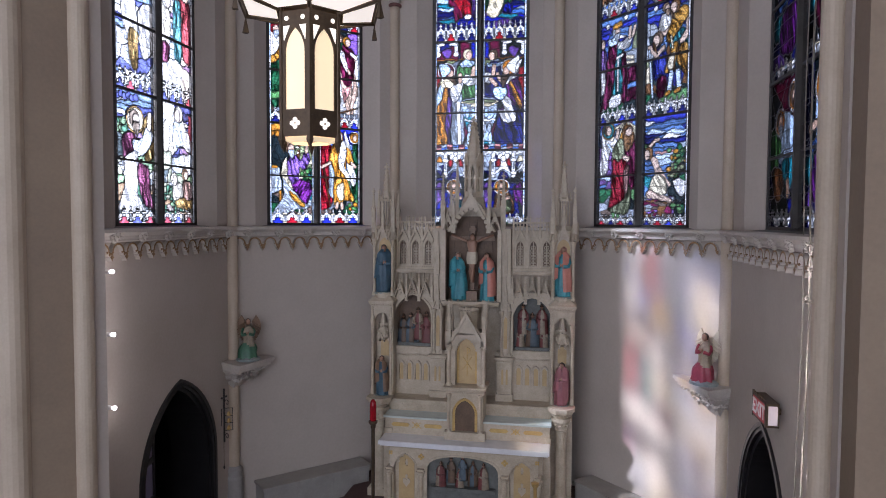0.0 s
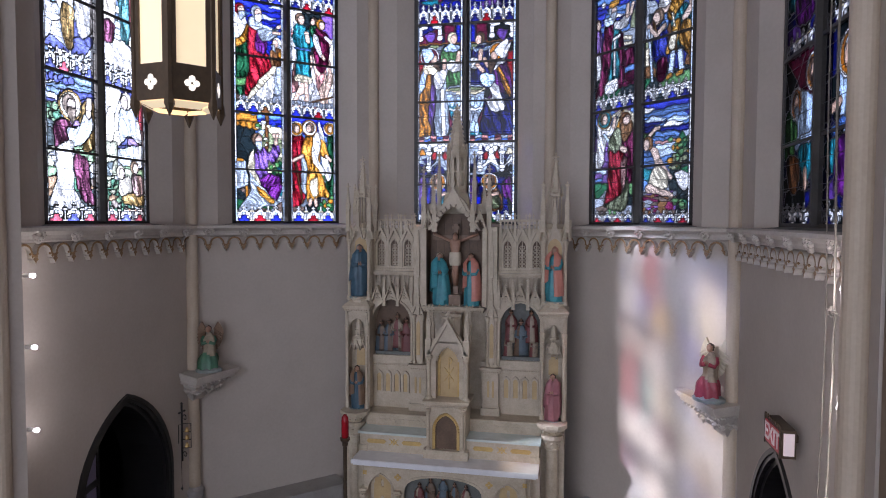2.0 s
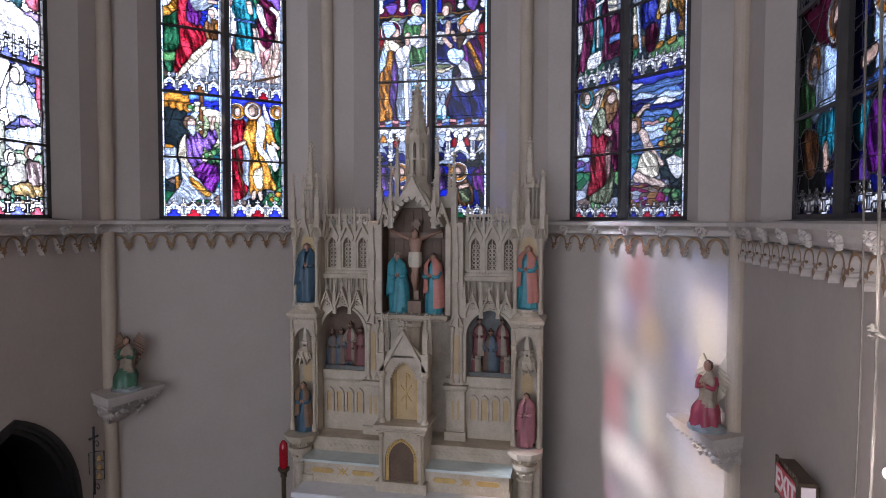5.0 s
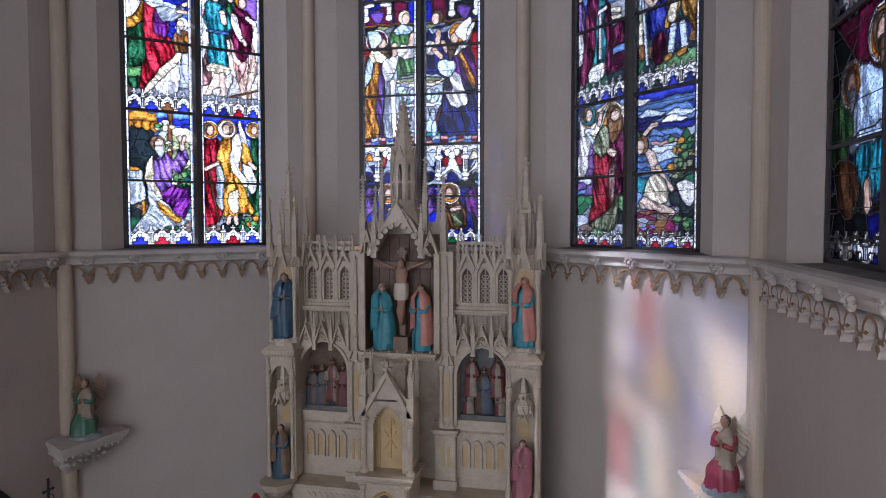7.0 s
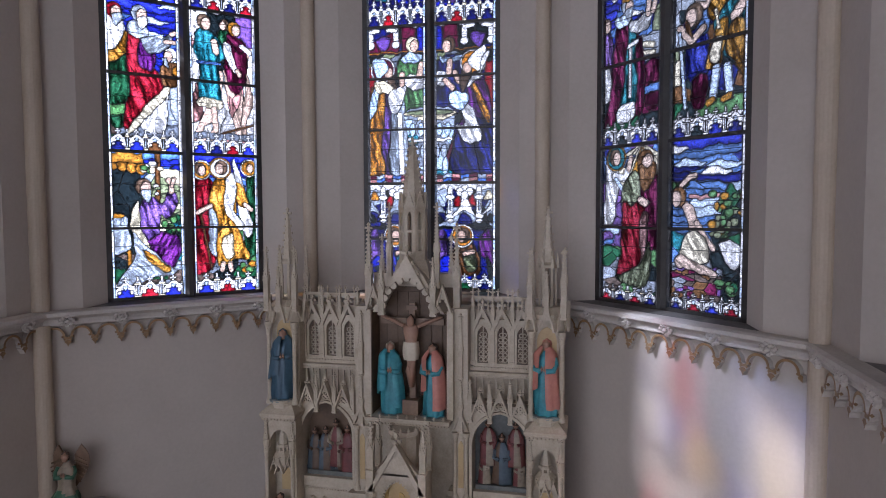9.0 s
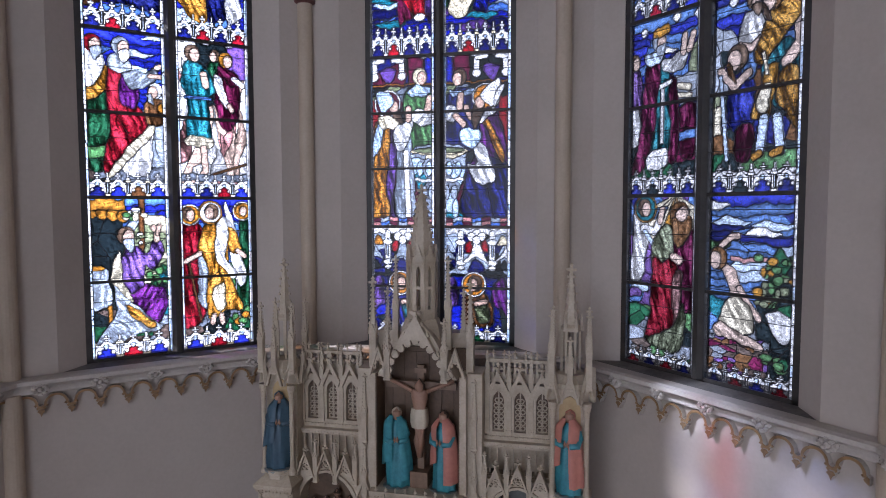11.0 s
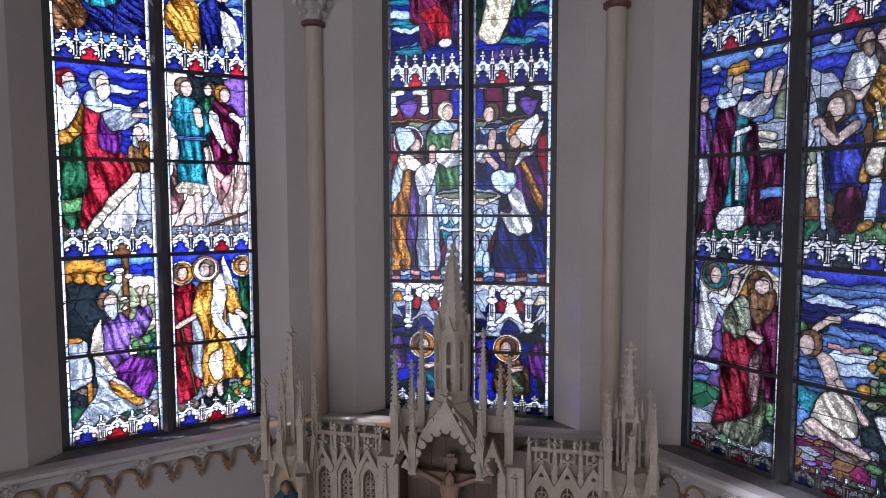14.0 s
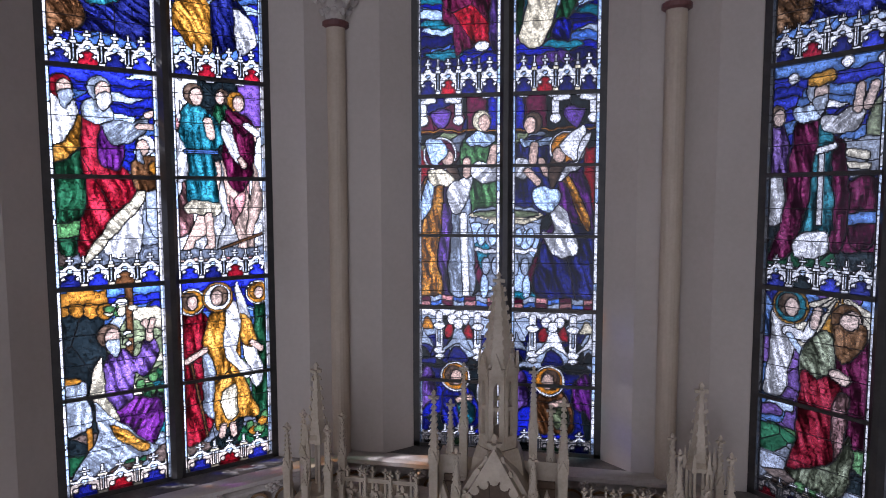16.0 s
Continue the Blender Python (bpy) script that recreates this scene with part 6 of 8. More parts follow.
for s in (-1, 1):
    bm = bmesh.new()
    x = s * 0.90
    arch_frame(bm, 0.185, 1.30, 0.26, Z0, 1.685, x, -0.97, -0.86, 0.24)
    arch = pointed(0.185, 0.26, 8, x, 1.30)
    band(bm, [(x + (p[0] - x) * 1.09, p[1] + 0.012) for p in arch], arch, -0.985, -0.95)
    ap("front_arch", bm)
    bm = bmesh.new()
    lobes = []
    for cx, cz, r in ((0.055, 0.0, 0.055), (0.05, 0.05, 0.05), (0.0, 0.10, 0.05), (-0.05, 0.05, 0.05), (-0.055, 0.0, 0.055)):
        lobes.append((cx, cz, r))
    prism(bm, [(x - 0.125, Z0 + 0.05), (x + 0.125, Z0 + 0.05), (x + 0.125, 1.34), (x - 0.125, 1.34)], -0.872, -0.8605, axis="y")
    for q, (cx, cz, r) in enumerate(lobes):
        prism(bm, [(x + cx * 1.3 + r * math.cos(a * math.pi / 6), 1.36 + cz * 1.3 + r * math.sin(a * math.pi / 6)) for a in range(12)], -0.873 - 0.001 * q, -0.8605, axis="y")
    ap("tan_panel", bm, TAN, "tan panel with a trefoil head")
    bm = bmesh.new()
    prism(bm, [(x, 1.0), (x + 0.06, 1.08), (x + 0.055, 1.13), (x + 0.025, 1.14), (x, 1.115), (x - 0.025, 1.14), (x - 0.055, 1.13), (x - 0.06, 1.08)], -0.885, -0.872, axis="y")
    prism(bm, [(x - 0.012, 1.13), (x + 0.012, 1.13), (x + 0.02, 1.19), (x, 1.21), (x - 0.02, 1.19)], -0.885, -0.872, axis="y")
    ap("heart_emblem", bm, ALTAR, "white heart emblem")
    for cx in (0.645, 1.145):
        colonnette("colonnette", s * cx, -0.99, Z0 + 0.1, 1.32, 0.040)
        bm = bmesh.new()
        box(bm, s * cx - 0.05, s * cx + 0.05, -1.03, -0.86, 1.32, 1.35)
        ap("impost", bm)
    # gilt quatrefoils in the spandrels
    for cx, cz, r in ((0.645, 1.535, 0.028), (1.13, 1.57, 0.02)):
        bm = bmesh.new()
        for a in range(4):
            ang = a * math.pi / 2 + math.pi / 4 * (cx > 1)
            px, pz = s * cx + r * 1.05 * math.cos(ang), cz + r * 1.05 * math.sin(ang)
            prism(bm, [(px + r * 0.8 * math.cos(b * math.pi / 4), pz + r * 0.8 * math.sin(b * math.pi / 4)) for b in range(8)], -0.978, -0.968, axis="y")
        ap("quatrefoil", bm, GILT, "gilded quatrefoil")
    # outer column under the side pier
    colonnette("corner_column", s * 1.47, -0.42, Z0 + 0.1, 2.12, 0.085)
    bm = bmesh.new()
    box(bm, s * 1.47 - 0.17, s * 1.47 + 0.17, -0.30, 0.32, Z0, 2.2)
    box(bm, s * 1.47 - 0.17, s * 1.47 + 0.17, -0.56, -0.30, Z0, Z0 + 0.12)
    box(bm, *sorted((s * 1.18, s * 1.32)), -0.70, -0.3, Z0, 1.86)
    ap("side_block", bm)

# steps behind the table
bm = bmesh.new()
box(bm, -1.30, 1.30, -0.68, 0.3, 1.775, 2.03)
ap("lower_gradine", bm)
bm = bmesh.new()
box(bm, -1.325, 1.325, -0.705, -0.30, 2.03, 2.06)
ap("gradine_slab", bm, GLASS_SHELF, "pale green-grey polished slab")
for s in (-1, 1):
    for cx, half in ((0.52, 0.15), (1.05, 0.15)):
        bm = bmesh.new()
        x = s * cx
        prism(bm, [(x - half, 1.925), (x - half + 0.03, 1.895), (x + half - 0.03, 1.895), (x + half, 1.925), (x + half - 0.03, 1.955), (x - half + 0.03, 1.955)], -0.688, -0.679, axis="y")
        ap("gilt_cartouche", bm, GILT, "gilded strip panel")
    bm = bmesh.new()
    for a in range(4):
        px, pz = s * 0.785 + 0.03 * math.cos(a * math.pi / 2), 1.925 + 0.03 * math.sin(a * math.pi / 2)
        prism(bm, [(px + 0.016 * math.cos(b * math.pi / 4), pz + 0.016 * math.sin(b * math.pi / 4)) for b in range(8)], -0.688, -0.679, axis="y")
    ap("gilt_cross", bm, GILT)
    for q in (-1, 1):
        bm = bmesh.new()
        tube(bm, [(s * 0.785 - 0.07, -0.685, 1.925 + q * 0.045), (s * 0.785, -0.685, 1.925 - 0 * q), (s * 0.785 + 0.07, -0.685, 1.925 - q * 0.045)], 0.006, 5)
        ap("gilt_cross", bm, GILT)
bm = bmesh.new()
box(bm, -1.30, 1.30, -0.36, 0.3, 2.06, 2.20)
ap("upper_gradine", bm)
ap("gradine_cornice", molding(bmesh.new(), -1.28, 1.28, -0.36, 0.3, 2.20, 2.25, 0.03))
for s in (-1, 1):
    bm = bmesh.new()
    for i in range(11):
        x = s * (0.36 + 0.075 * i)
        band(bm, [(x - 0.037, 2.11), (x - 0.03, 2.155), (x, 2.17), (x + 0.03, 2.155), (x + 0.037, 2.11)], [(x - 0.03, 2.11), (x - 0.022, 2.145), (x, 2.157), (x + 0.022, 2.145), (x + 0.03, 2.11)], -0.372, -0.359)
    ap("gradine_frieze", bm, ALTAR)

# retable wall
bm = bmesh.new()
box(bm, -1.34, -0.40, -0.05, 0.3, 2.25, 3.02)
box(bm, 0.40, 1.34, -0.05, 0.3, 2.25, 3.02)
box(bm, -1.34, 1.34, 0.12, 0.32, 2.25, 5.02)
ap("retable_wall", bm)
for s in (-1, 1):
    # panel course with tan lancets
    ap("course_cornice", molding(bmesh.new(), *sorted((s * 0.66, s * 1.30)), -0.05, 0.2, 2.90, 2.98, 0.035))
    ap("course_cornice", molding(bmesh.new(), *sorted((s * 0.42, s * 0.68)), -0.16, 0.2, 2.88, 2.96, 0.03))
    ap("course_block", box(bmesh.new(), *sorted((s * 0.43, s * 0.67)), -0.16, 0.0, 2.25, 2.88))
    ap("course_plinth", box(bmesh.new(), *sorted((s * 0.41, s * 0.69)), -0.19, 0.0, 2.25, 2.36))
    for i in range(4):
        x = s * (0.775 + 0.14 * i)
        bm = bmesh.new()
        pts = [(x - 0.035, 2.50)] + pointed(0.035, 0.05, 4, x, 2.74) + [(x + 0.035, 2.50)]
        prism(bm, pts, -0.0565, -0.049, axis="y")
        ap("tan_lancet", bm, TAN, "tan lancet panel")
        bm = bmesh.new()
        band(bm, [(x - 0.06, 2.49)] + pointed(0.06, 0.09, 4, x, 2.74) + [(x + 0.06, 2.49)], pts, -0.085, -0.05)
        ap("lancet_frame", bm)
    for i in range(2):
        x = s * (0.52 + 0.07 * i)
        bm = bmesh.new()
        prism(bm, [(x - 0.016, 2.52)] + pointed(0.016, 0.03, 4, x, 2.74) + [(x + 0.016, 2.52)], -0.166, -0.159, axis="y")
        ap("tan_lancet", bm, TAN)
    # relief niche with pointed-round head
    cx = s * 0.985
    bm = bmesh.new()
    arch_frame(bm, 0.305, 3.58, 0.36, 3.0, 4.02, cx, -0.10, 0.12, 0.345)
    arch = [(cx - 0.305, 3.0)] + pointed(0.305, 0.36, 8, cx, 3.58) + [(cx + 0.305, 3.0)]
    band(bm, [(cx + (p[0] - cx) * 1.10, p[1] + (0.025 if p[1] > 3.01 else 0)) for p in arch], arch, -0.13, -0.09)
    box(bm, cx - 0.30, cx + 0.30, -0.10, 0.12, 2.98, 3.07)
    ap("relief_niche", bm)
    bm = bmesh.new()
    box(bm, cx - 0.32, cx + 0.32, 0.095, 0.119, 3.02, 3.98)
    ap("niche_back", bm, OLD_GREY if s > 0 else NICHE_WOOD, "dull painted ground behind the relief")
    # three gabled canopies over the niche
    for i in range(3):
        x = cx + (i - 1) * 0.215
        bm = bmesh.new()
        gablet(bm, 0.105, 0.27, 0.10, 3.90 + 0.035 * (i == 1), x, -0.09, 0.02)
        for a in range(5):
            for b in range(2):
                r = 0.022
                ox, oz = x - 0.05 + 0.05 * (a % 3), 3.955 + 0.045 * b + 0.035 * (i == 1)
                if a < 3 - b:
                    band(bm, [(ox + r * math.cos(k * math.pi / 4), oz + r * math.sin(k * math.pi / 4)) for k in range(9)], [(ox + r * 0.6 * math.cos(k * math.pi / 4), oz + r * 0.6 * math.sin(k * math.pi / 4)) for k in range(9)], -0.12, -0.10)
        finial(bm, 4.14 + 0.035 * (i == 1), 0.055, x, -0.14)
        ap("canopy_gable", bm)
    for i in range(4):
        pinnacle("small_pinnacle", cx + (i - 1.5) * 0.215, -0.15, 3.84, 4.32, 0.045, shaft_part=0.55)
    # gallery of slim bars behind the gables
    bm = bmesh.new()
    molding(bm, *sorted((s * 0.62, s * 1.30)), -0.02, 0.12, 4.30, 4.36, 0.02)
    box(bm, *sorted((s * 0.62, s * 1.30)), -0.0, 0.12, 4.0, 4.03)
    ap("gallery_rail", bm)
    for i in range(9):
        bm = bmesh.new()
        x = s * (0.69 + 0.075 * i)
        box(bm, x - 0.010, x + 0.010, 0.03, 0.06, 4.03, 4.31)
        ap("gallery_bar", bm)
    # upper screen: three tracery lancets under gables
    bm = bmesh.new()
    box(bm, *sorted((s * 0.62, s * 1.30)), 0.03, 0.12, 4.36, 4.40)
    ap("screen_sill", bm)
    for i in range(3):
        x = cx + (i - 1) * 0.215
        bm = bmesh.new()
        arch_frame(bm, 0.058, 4.74, 0.11, 4.44, 4.92, x, 0.045, 0.12, 0.107)
        band(bm, [(x - 0.107, 4.86), (x, 5.06), (x + 0.107, 4.86)], [(x - 0.085, 4.80), (x, 4.99), (x + 0.085, 4.80)], 0.0, 0.05)
        box(bm, x - 0.107, x + 0.107, 0.045, 0.12, 4.38, 4.44)
        finial(bm, 5.04, 0.075, x, 0.03)
        ap("screen_lancet", bm)
        bm = bmesh.new()
        box(bm, x - 0.06, x + 0.06, 0.112, 0.1185, 4.43, 4.86)
        ap("lancet_back", bm, NICHE_WOOD, "brown ground behind the tracery")
        bm = bmesh.new()
        for a in range(6):
            for b in (-1, 1):
                ox, oz, r = x + b * 0.026, 4.47 + 0.055 * a, 0.027
                if a == 5:
                    ox = x + b * 0.016
                band(bm, [(ox + r * math.cos(k * math.pi / 4), oz + r * math.sin(k * math.pi / 4)) for k in range(9)], [(ox + r * 0.62 * math.cos(k * math.pi / 4), oz + r * 0.62 * math.sin(k * math.pi / 4)) for k in range(9)], 0.085, 0.10)
        box(bm, x - 0.006, x + 0.006, 0.085, 0.10, 4.44, 4.84)
        ap("lancet_tracery", bm, ALTAR, "pierced cream tracery")
    for i in range(4):
        pinnacle("crest_pinnacle", cx + (i - 1.5) * 0.215, 0.05, 4.42, 5.27, 0.046, shaft_part=0.66)
    bm = bmesh.new()
    box(bm, *sorted((s * 0.66, s * 1.31)), 0.075, 0.11, 5.13, 5.165)
    ap("crest_rail", bm)
    for i in range(6):
        bm = bmesh.new()
        x = cx + (i - 2.5) * 0.1075
        tapered(bm, 0.020, 0.016, 5.0, 5.20, x, 0.092)
        finial(bm, 5.20, 0.036, x, 0.092)
        ap("crest_post", bm)
    # flanking slim turret between the bays
    x = s * 0.56
    bm = bmesh.new()
    box(bm, x - 0.075, x + 0.075, -0.12, 0.2, 2.96, 5.05)
    ap("bay_pier", bm)
    bm = bmesh.new()
    prism(bm, [(x - 0.028, 3.1)] + pointed(0.028, 0.07, 4, x, 3.55) + [(x + 0.028, 3.1)], -0.127, -0.119, axis="y")
    ap("tan_lancet", bm, TAN)
    for cxx in (-0.06, 0.06):
        colonnette("colonnette", x + cxx, -0.14, 2.98, 3.72, 0.022)
    bm = bmesh.new()
    gablet(bm, 0.09, 0.22, 0.06, 3.74, x, -0.12, 0.018)
    ap("pier_gablet", bm)
    pinnacle("small_pinnacle", x, -0.14, 4.30, 5.02, 0.05)
    pinnacle("small_pinnacle", x, -0.15, 3.72, 4.34, 0.05)
    pinnacle("bay_pinnacle", s * 0.50, -0.02, 5.02, 5.98, 0.07, shaft_part=0.42)
    pinnacle("bay_pinnacle", s * 0.40, 0.16, 5.02, 5.86, 0.06, shaft_part=0.42)
    pinnacle("tower_pinnacle", s * 0.27, 0.02, 5.25, 6.20, 0.06, shaft_part=0.45)
    pinnacle("gable_pinnacle", s * 0.285, -0.24, 4.98, 5.62, 0.06, shaft_part=0.45)
    # little side arch beside the great gable
    bm = bmesh.new()
    gablet(bm, 0.10, 0.30, 0.06, 5.02, s * 0.385, -0.18, 0.024)
    cusped(bm, 0.085, 0.17, 5.01, -0.22, -0.19, 4, 0.016, s * 0.385)
    ap("side_gable", bm)

# central niche: three walls, canopy and tower
bm = bmesh.new()
box(bm, -0.44, 0.44, 0.09, 0.115, 3.86, 5.25)
lining = ap("niche_lining", bm, NICHE_WOOD, "brown stained lining of the niche")
for i in range(7):
    part("board", box(bmesh.new(), -0.385 + 0.128 * i - 0.058, -0.385 + 0.128 * i + 0.058, 0.078, 0.091, 3.86, 5.2), NICHE_WOOD, lining)
for s in (-1, 1):
    part("board", box(bmesh.new(), *sorted((s * 0.415, s * 0.4255)), -0.19, 0.09, 3.87, 5.02), NICHE_WOOD, lining)
    ap("niche_jamb", box(bmesh.new(), *sorted((s * 0.425, s * 0.49)), -0.20, 0.12, 3.86, 5.03))
ap("niche_core", box(bmesh.new(), -0.49, 0.49, 0.115, 0.3, 3.8, 5.4))
bm = bmesh.new()
molding(bm, -0.44, 0.44, -0.27, 0.1, 3.79, 3.87, 0.03)
for i in range(9):
    finial(bm, 3.87, 0.028, -0.4 + 0.1 * i, -0.28)
ap("niche_floor", bm)
bm = bmesh.new()
arch = pointed(0.30, 0.40, 10, 0, 5.0)
outer = [(p[0] * 1.2, 5.02 + 0.60 * (1 - abs(p[0]) / 0.30) ** 1.12 + 0.015) for p in arch]
band(bm, outer, arch, -0.27, -0.20)
cusped(bm, 0.30, 0.40, 5.0, -0.255, -0.215, 6, 0.038)
for i in range(6):
    for s in (-1, 1):
        u = (i + 0.5) / 6
        q = outer[int(round(u * 10))]
        tapered(bm, 0.045, 0.015, q[1] + 0.0, q[1] + 0.04, s * abs(q[0]), -0.235)
finial(bm, 5.60, 0.09, 0, -0.235)
ap("great_gable", bm, label="crocketed gable with cusped arch")
bm = bmesh.new()
band(bm, [(-0.40, 5.00), (-0.16, 5.42), (0, 5.60), (0.16, 5.42), (0.40, 5.00)], [(-0.36, 5.00), (-0.14, 5.38), (0, 5.54), (0.14, 5.38), (0.36, 5.00)], -0.20, 0.28)
ap("canopy_roof", bm)
ap("tower_plinth", lathe(bmesh.new(), [(0.22, 5.36), (0.20, 5.48), (0.17, 5.56)], 8, 0, 0.03, 0, turn=math.pi / 8))
# the tower: eight-sided, pierced, with a crocketed spire
tower = ap("tower_drum", lathe(bmesh.new(), [(0.155, 5.55), (0.155, 5.66)], 8, 0, 0.03, 0, turn=math.pi / 8), parent=altar)
for j in range(8):
    a = j * math.pi / 4
    m = Matrix.Translation((0, 0.03, 0)) @ Matrix.Rotation(a, 4, "Z")
    bm = bmesh.new()
    hw = 0.155 * math.sin(math.pi / 8) * 0.98
    arch_frame(bm, 0.022, 6.02, 0.07, 5.66, 6.18, 0, -0.148, -0.115, hw)
    box(bm, -0.022, 0.022, -0.146, -0.12, 5.86, 5.89)
    prism(bm, [(-hw, 6.12), (hw, 6.12), (0, 6.30)], -0.155, -0.135, axis="y")
    part("tower_light", bm, ALTAR, tower, m=m)
bm = bmesh.new()
lathe(bm, [(0.135, 6.16), (0.034, 6.80)], 8, 0, 0.03, 0, turn=math.pi / 8)
for j in range(8):
    a = j * math.pi / 4 + math.pi / 8
    for i in range(9):
        u = (i + 0.5) / 9
        r = 0.135 + (0.034 - 0.135) * u + 0.008
        tapered(bm, 0.026, 0.008, 6.16 + 0.64 * u - 0.008, 6.16 + 0.64 * u + 0.022, r * math.cos(a), 0.03 + r * math.sin(a))
finial(bm, 6.79, 0.075, 0, 0.03)
part("tower_spire", bm, ALTAR, tower)


# side piers with their two canopied standings
def side_pier(s):
    x = s * 1.47
    bm = bmesh.new()
    pts = [(0.21 / math.cos(math.pi / 8) * math.cos(math.pi / 8 + i * math.pi / 4), 0.21 / math.cos(math.pi / 8) * math.sin(math.pi / 8 + i * math.pi / 4)) for i in range(8)]
    prism(bm, [(x + a, -0.40 + b) for a, b in pts], 2.235, 2.285)
    prism(bm, [(x + a * 0.86, -0.40 + b * 0.86) for a, b in pts], 2.20, 2.235)
    lathe(bm, [(0.10, 2.10), (0.12, 2.14), (0.17, 2.205)], 16, x, -0.40)
    for j in range(10):
        a = 2 * math.pi * j / 10
        lathe(bm, [(0.003, -0.03), (0.022, 0), (0.003, 0.035)], 5, x + 0.145 * math.cos(a), -0.40 + 0.145 * math.sin(a), 2.165)
    p = ap("pier_bracket", bm, label="carved octagonal bracket")
    bm = bmesh.new()
    box(bm, x - 0.17, x + 0.17, -0.12, 0.3, 2.2, 5.0)
    for q in (-1, 1):
        box(bm, x + q * 0.17 - 0.022, x + q * 0.17 + 0.022, -0.30, -0.12, 2.285, 3.78)
    ap("side_pier", bm)
    bm = bmesh.new()
    prism(bm, [(x - 0.07, 2.9)] + pointed(0.07, 0.1, 5, x, 3.1) + [(x + 0.07, 2.9)], -0.128, -0.1195, axis="y")
    ap("tan_lancet", bm, TAN)
    for q in (-1, 1):
        colonnette("colonnette", x + q * 0.155, -0.32, 2.29, 3.55, 0.022)
        pinnacle("small_pinnacle", x + q * 0.155, -0.32, 3.40, 3.80, 0.045)
    # lower canopy: three gablets, lantern and spirelet
    c = ap("lower_canopy", lathe(bmesh.new(), [(0.05, 3.19), (0.115, 3.25), (0.115, 3.34), (0.06, 3.40)], 6, x, -0.21))
    for k, dx in enumerate((-0.085, 0.0, 0.085)):
        bm = bmesh.new()
        gablet(bm, 0.055, 0.15, 0.05, 3.17, x + dx, -0.30 + 0.05 * abs(k - 1), 0.013)
        finial(bm, 3.31, 0.03, x + dx, -0.32 + 0.05 * abs(k - 1))
        part("canopy_gable", bm, ALTAR, c)
    for j in range(6):
        bm = bmesh.new()
        a = j * math.pi / 3
        box(bm, x + 0.05 * math.cos(a) - 0.009, x + 0.05 * math.cos(a) + 0.009, -0.22 + 0.05 * math.sin(a) - 0.009, -0.22 + 0.05 * math.sin(a) + 0.009, 3.26, 3.45)
        part("lantern_post", bm, ALTAR, c)
    bm = bmesh.new()
    lathe(bm, [(0.075, 3.44), (0.075, 3.47), (0.055, 3.48), (0.012, 3.72)], 6, x, -0.22)
    finial(bm, 3.70, 0.04, x, -0.22)
    part("spirelet", bm, ALTAR, c)
    # shelf with spandrels between the two storeys
    bm = bmesh.new()
    molding(bm, x - 0.185, x + 0.185, -0.34, 0.25, 3.77, 3.85, 0.03)
    vs = [(x - 0.215, -0.37), (x + 0.215, -0.37), (x + 0.215, 0.25), (x - 0.215, 0.25)]
    lo = [bm.verts.new((a, b, 3.85)) for a, b in vs]
    hi = [bm.verts.new((x + (a - x) * 0.6, -0.1 + (b + 0.1) * 0.6, 3.93)) for a, b in vs]
    bm.faces.new(lo[::-1]), bm.faces.new(hi)
    for i in range(4):
        bm.faces.new((lo[i], lo[(i + 1) % 4], hi[(i + 1) % 4], hi[i]))
    arch_frame(bm, 0.12, 3.50, 0.16, 3.45, 3.77, x, -0.30, -0.26, 0.15)
    ap("pier_shelf", bm)
    bm = bmesh.new()
    lathe(bm, [(0.14, 3.90), (0.14, 3.94), (0.155, 3.95), (0.155, 3.985)], 8, x, -0.18, turn=math.pi / 8)
    ap("statue_pedestal", bm)
    bm = bmesh.new()
    prism(bm, [(x - 0.10, 4.0)] + pointed(0.10, 0.14, 5, x, 4.75) + [(x + 0.10, 4.0)], -0.128, -0.1195, axis="y")
    ap("tan_lancet", bm, TAN)
    for q in (-1, 1):
        colonnette("colonnette", x + q * 0.155, -0.22, 3.93, 4.86, 0.024)
    # upper canopy
    c = ap("upper_canopy", lathe(bmesh.new(), [(0.20, 4.98), (0.20, 5.03), (0.13, 5.10)], 8, x, -0.06, turn=math.pi / 8))
    for j in range(8):
        a = j * math.pi / 4 + math.pi
        m = Matrix.Translation((x, -0.06, 0)) @ Matrix.Rotation(a, 4, "Z")
        bm = bmesh.new()
        gablet(bm, 0.088, 0.30, 0.035, 4.86, 0, -0.20, 0.022)
        part("canopy_gable", bm, ALTAR, c, m=m)
    for q in (-1, 1):
        for yy in (-0.22, 0.10):
            pinnacle("canopy_pinnacle", x + q * 0.17, yy, 4.98, 5.72, 0.055, parent=c, shaft_part=0.5)
    pinnacle("canopy_pinnacle", x, -0.27, 4.98, 5.50, 0.05, parent=c, shaft_part=0.5)
    for j in range(6):
        bm = bmesh.new()
        a = j * math.pi / 3
        tapered(bm, 0.022, 0.018, 5.08, 5.52, x + 0.085 * math.cos(a), -0.02 + 0.085 * math.sin(a))
        part("lantern_post", bm, ALTAR, c)
    bm = bmesh.new()
    lathe(bm, [(0.105, 5.50), (0.105, 5.53), (0.07, 5.56), (0.022, 6.04)], 6, x, -0.02)
    for j in range(6):
        a = j * math.pi / 3
        gx, gy = x + 0.1 * math.cos(a), -0.02 + 0.1 * math.sin(a)
        tapered(bm, 0.035, 0.004, 5.50, 5.66, gx, gy)
        for i in range(6):
            u = (i + 0.5) / 6
            r = 0.07 + (0.022 - 0.07) * u + 0.008
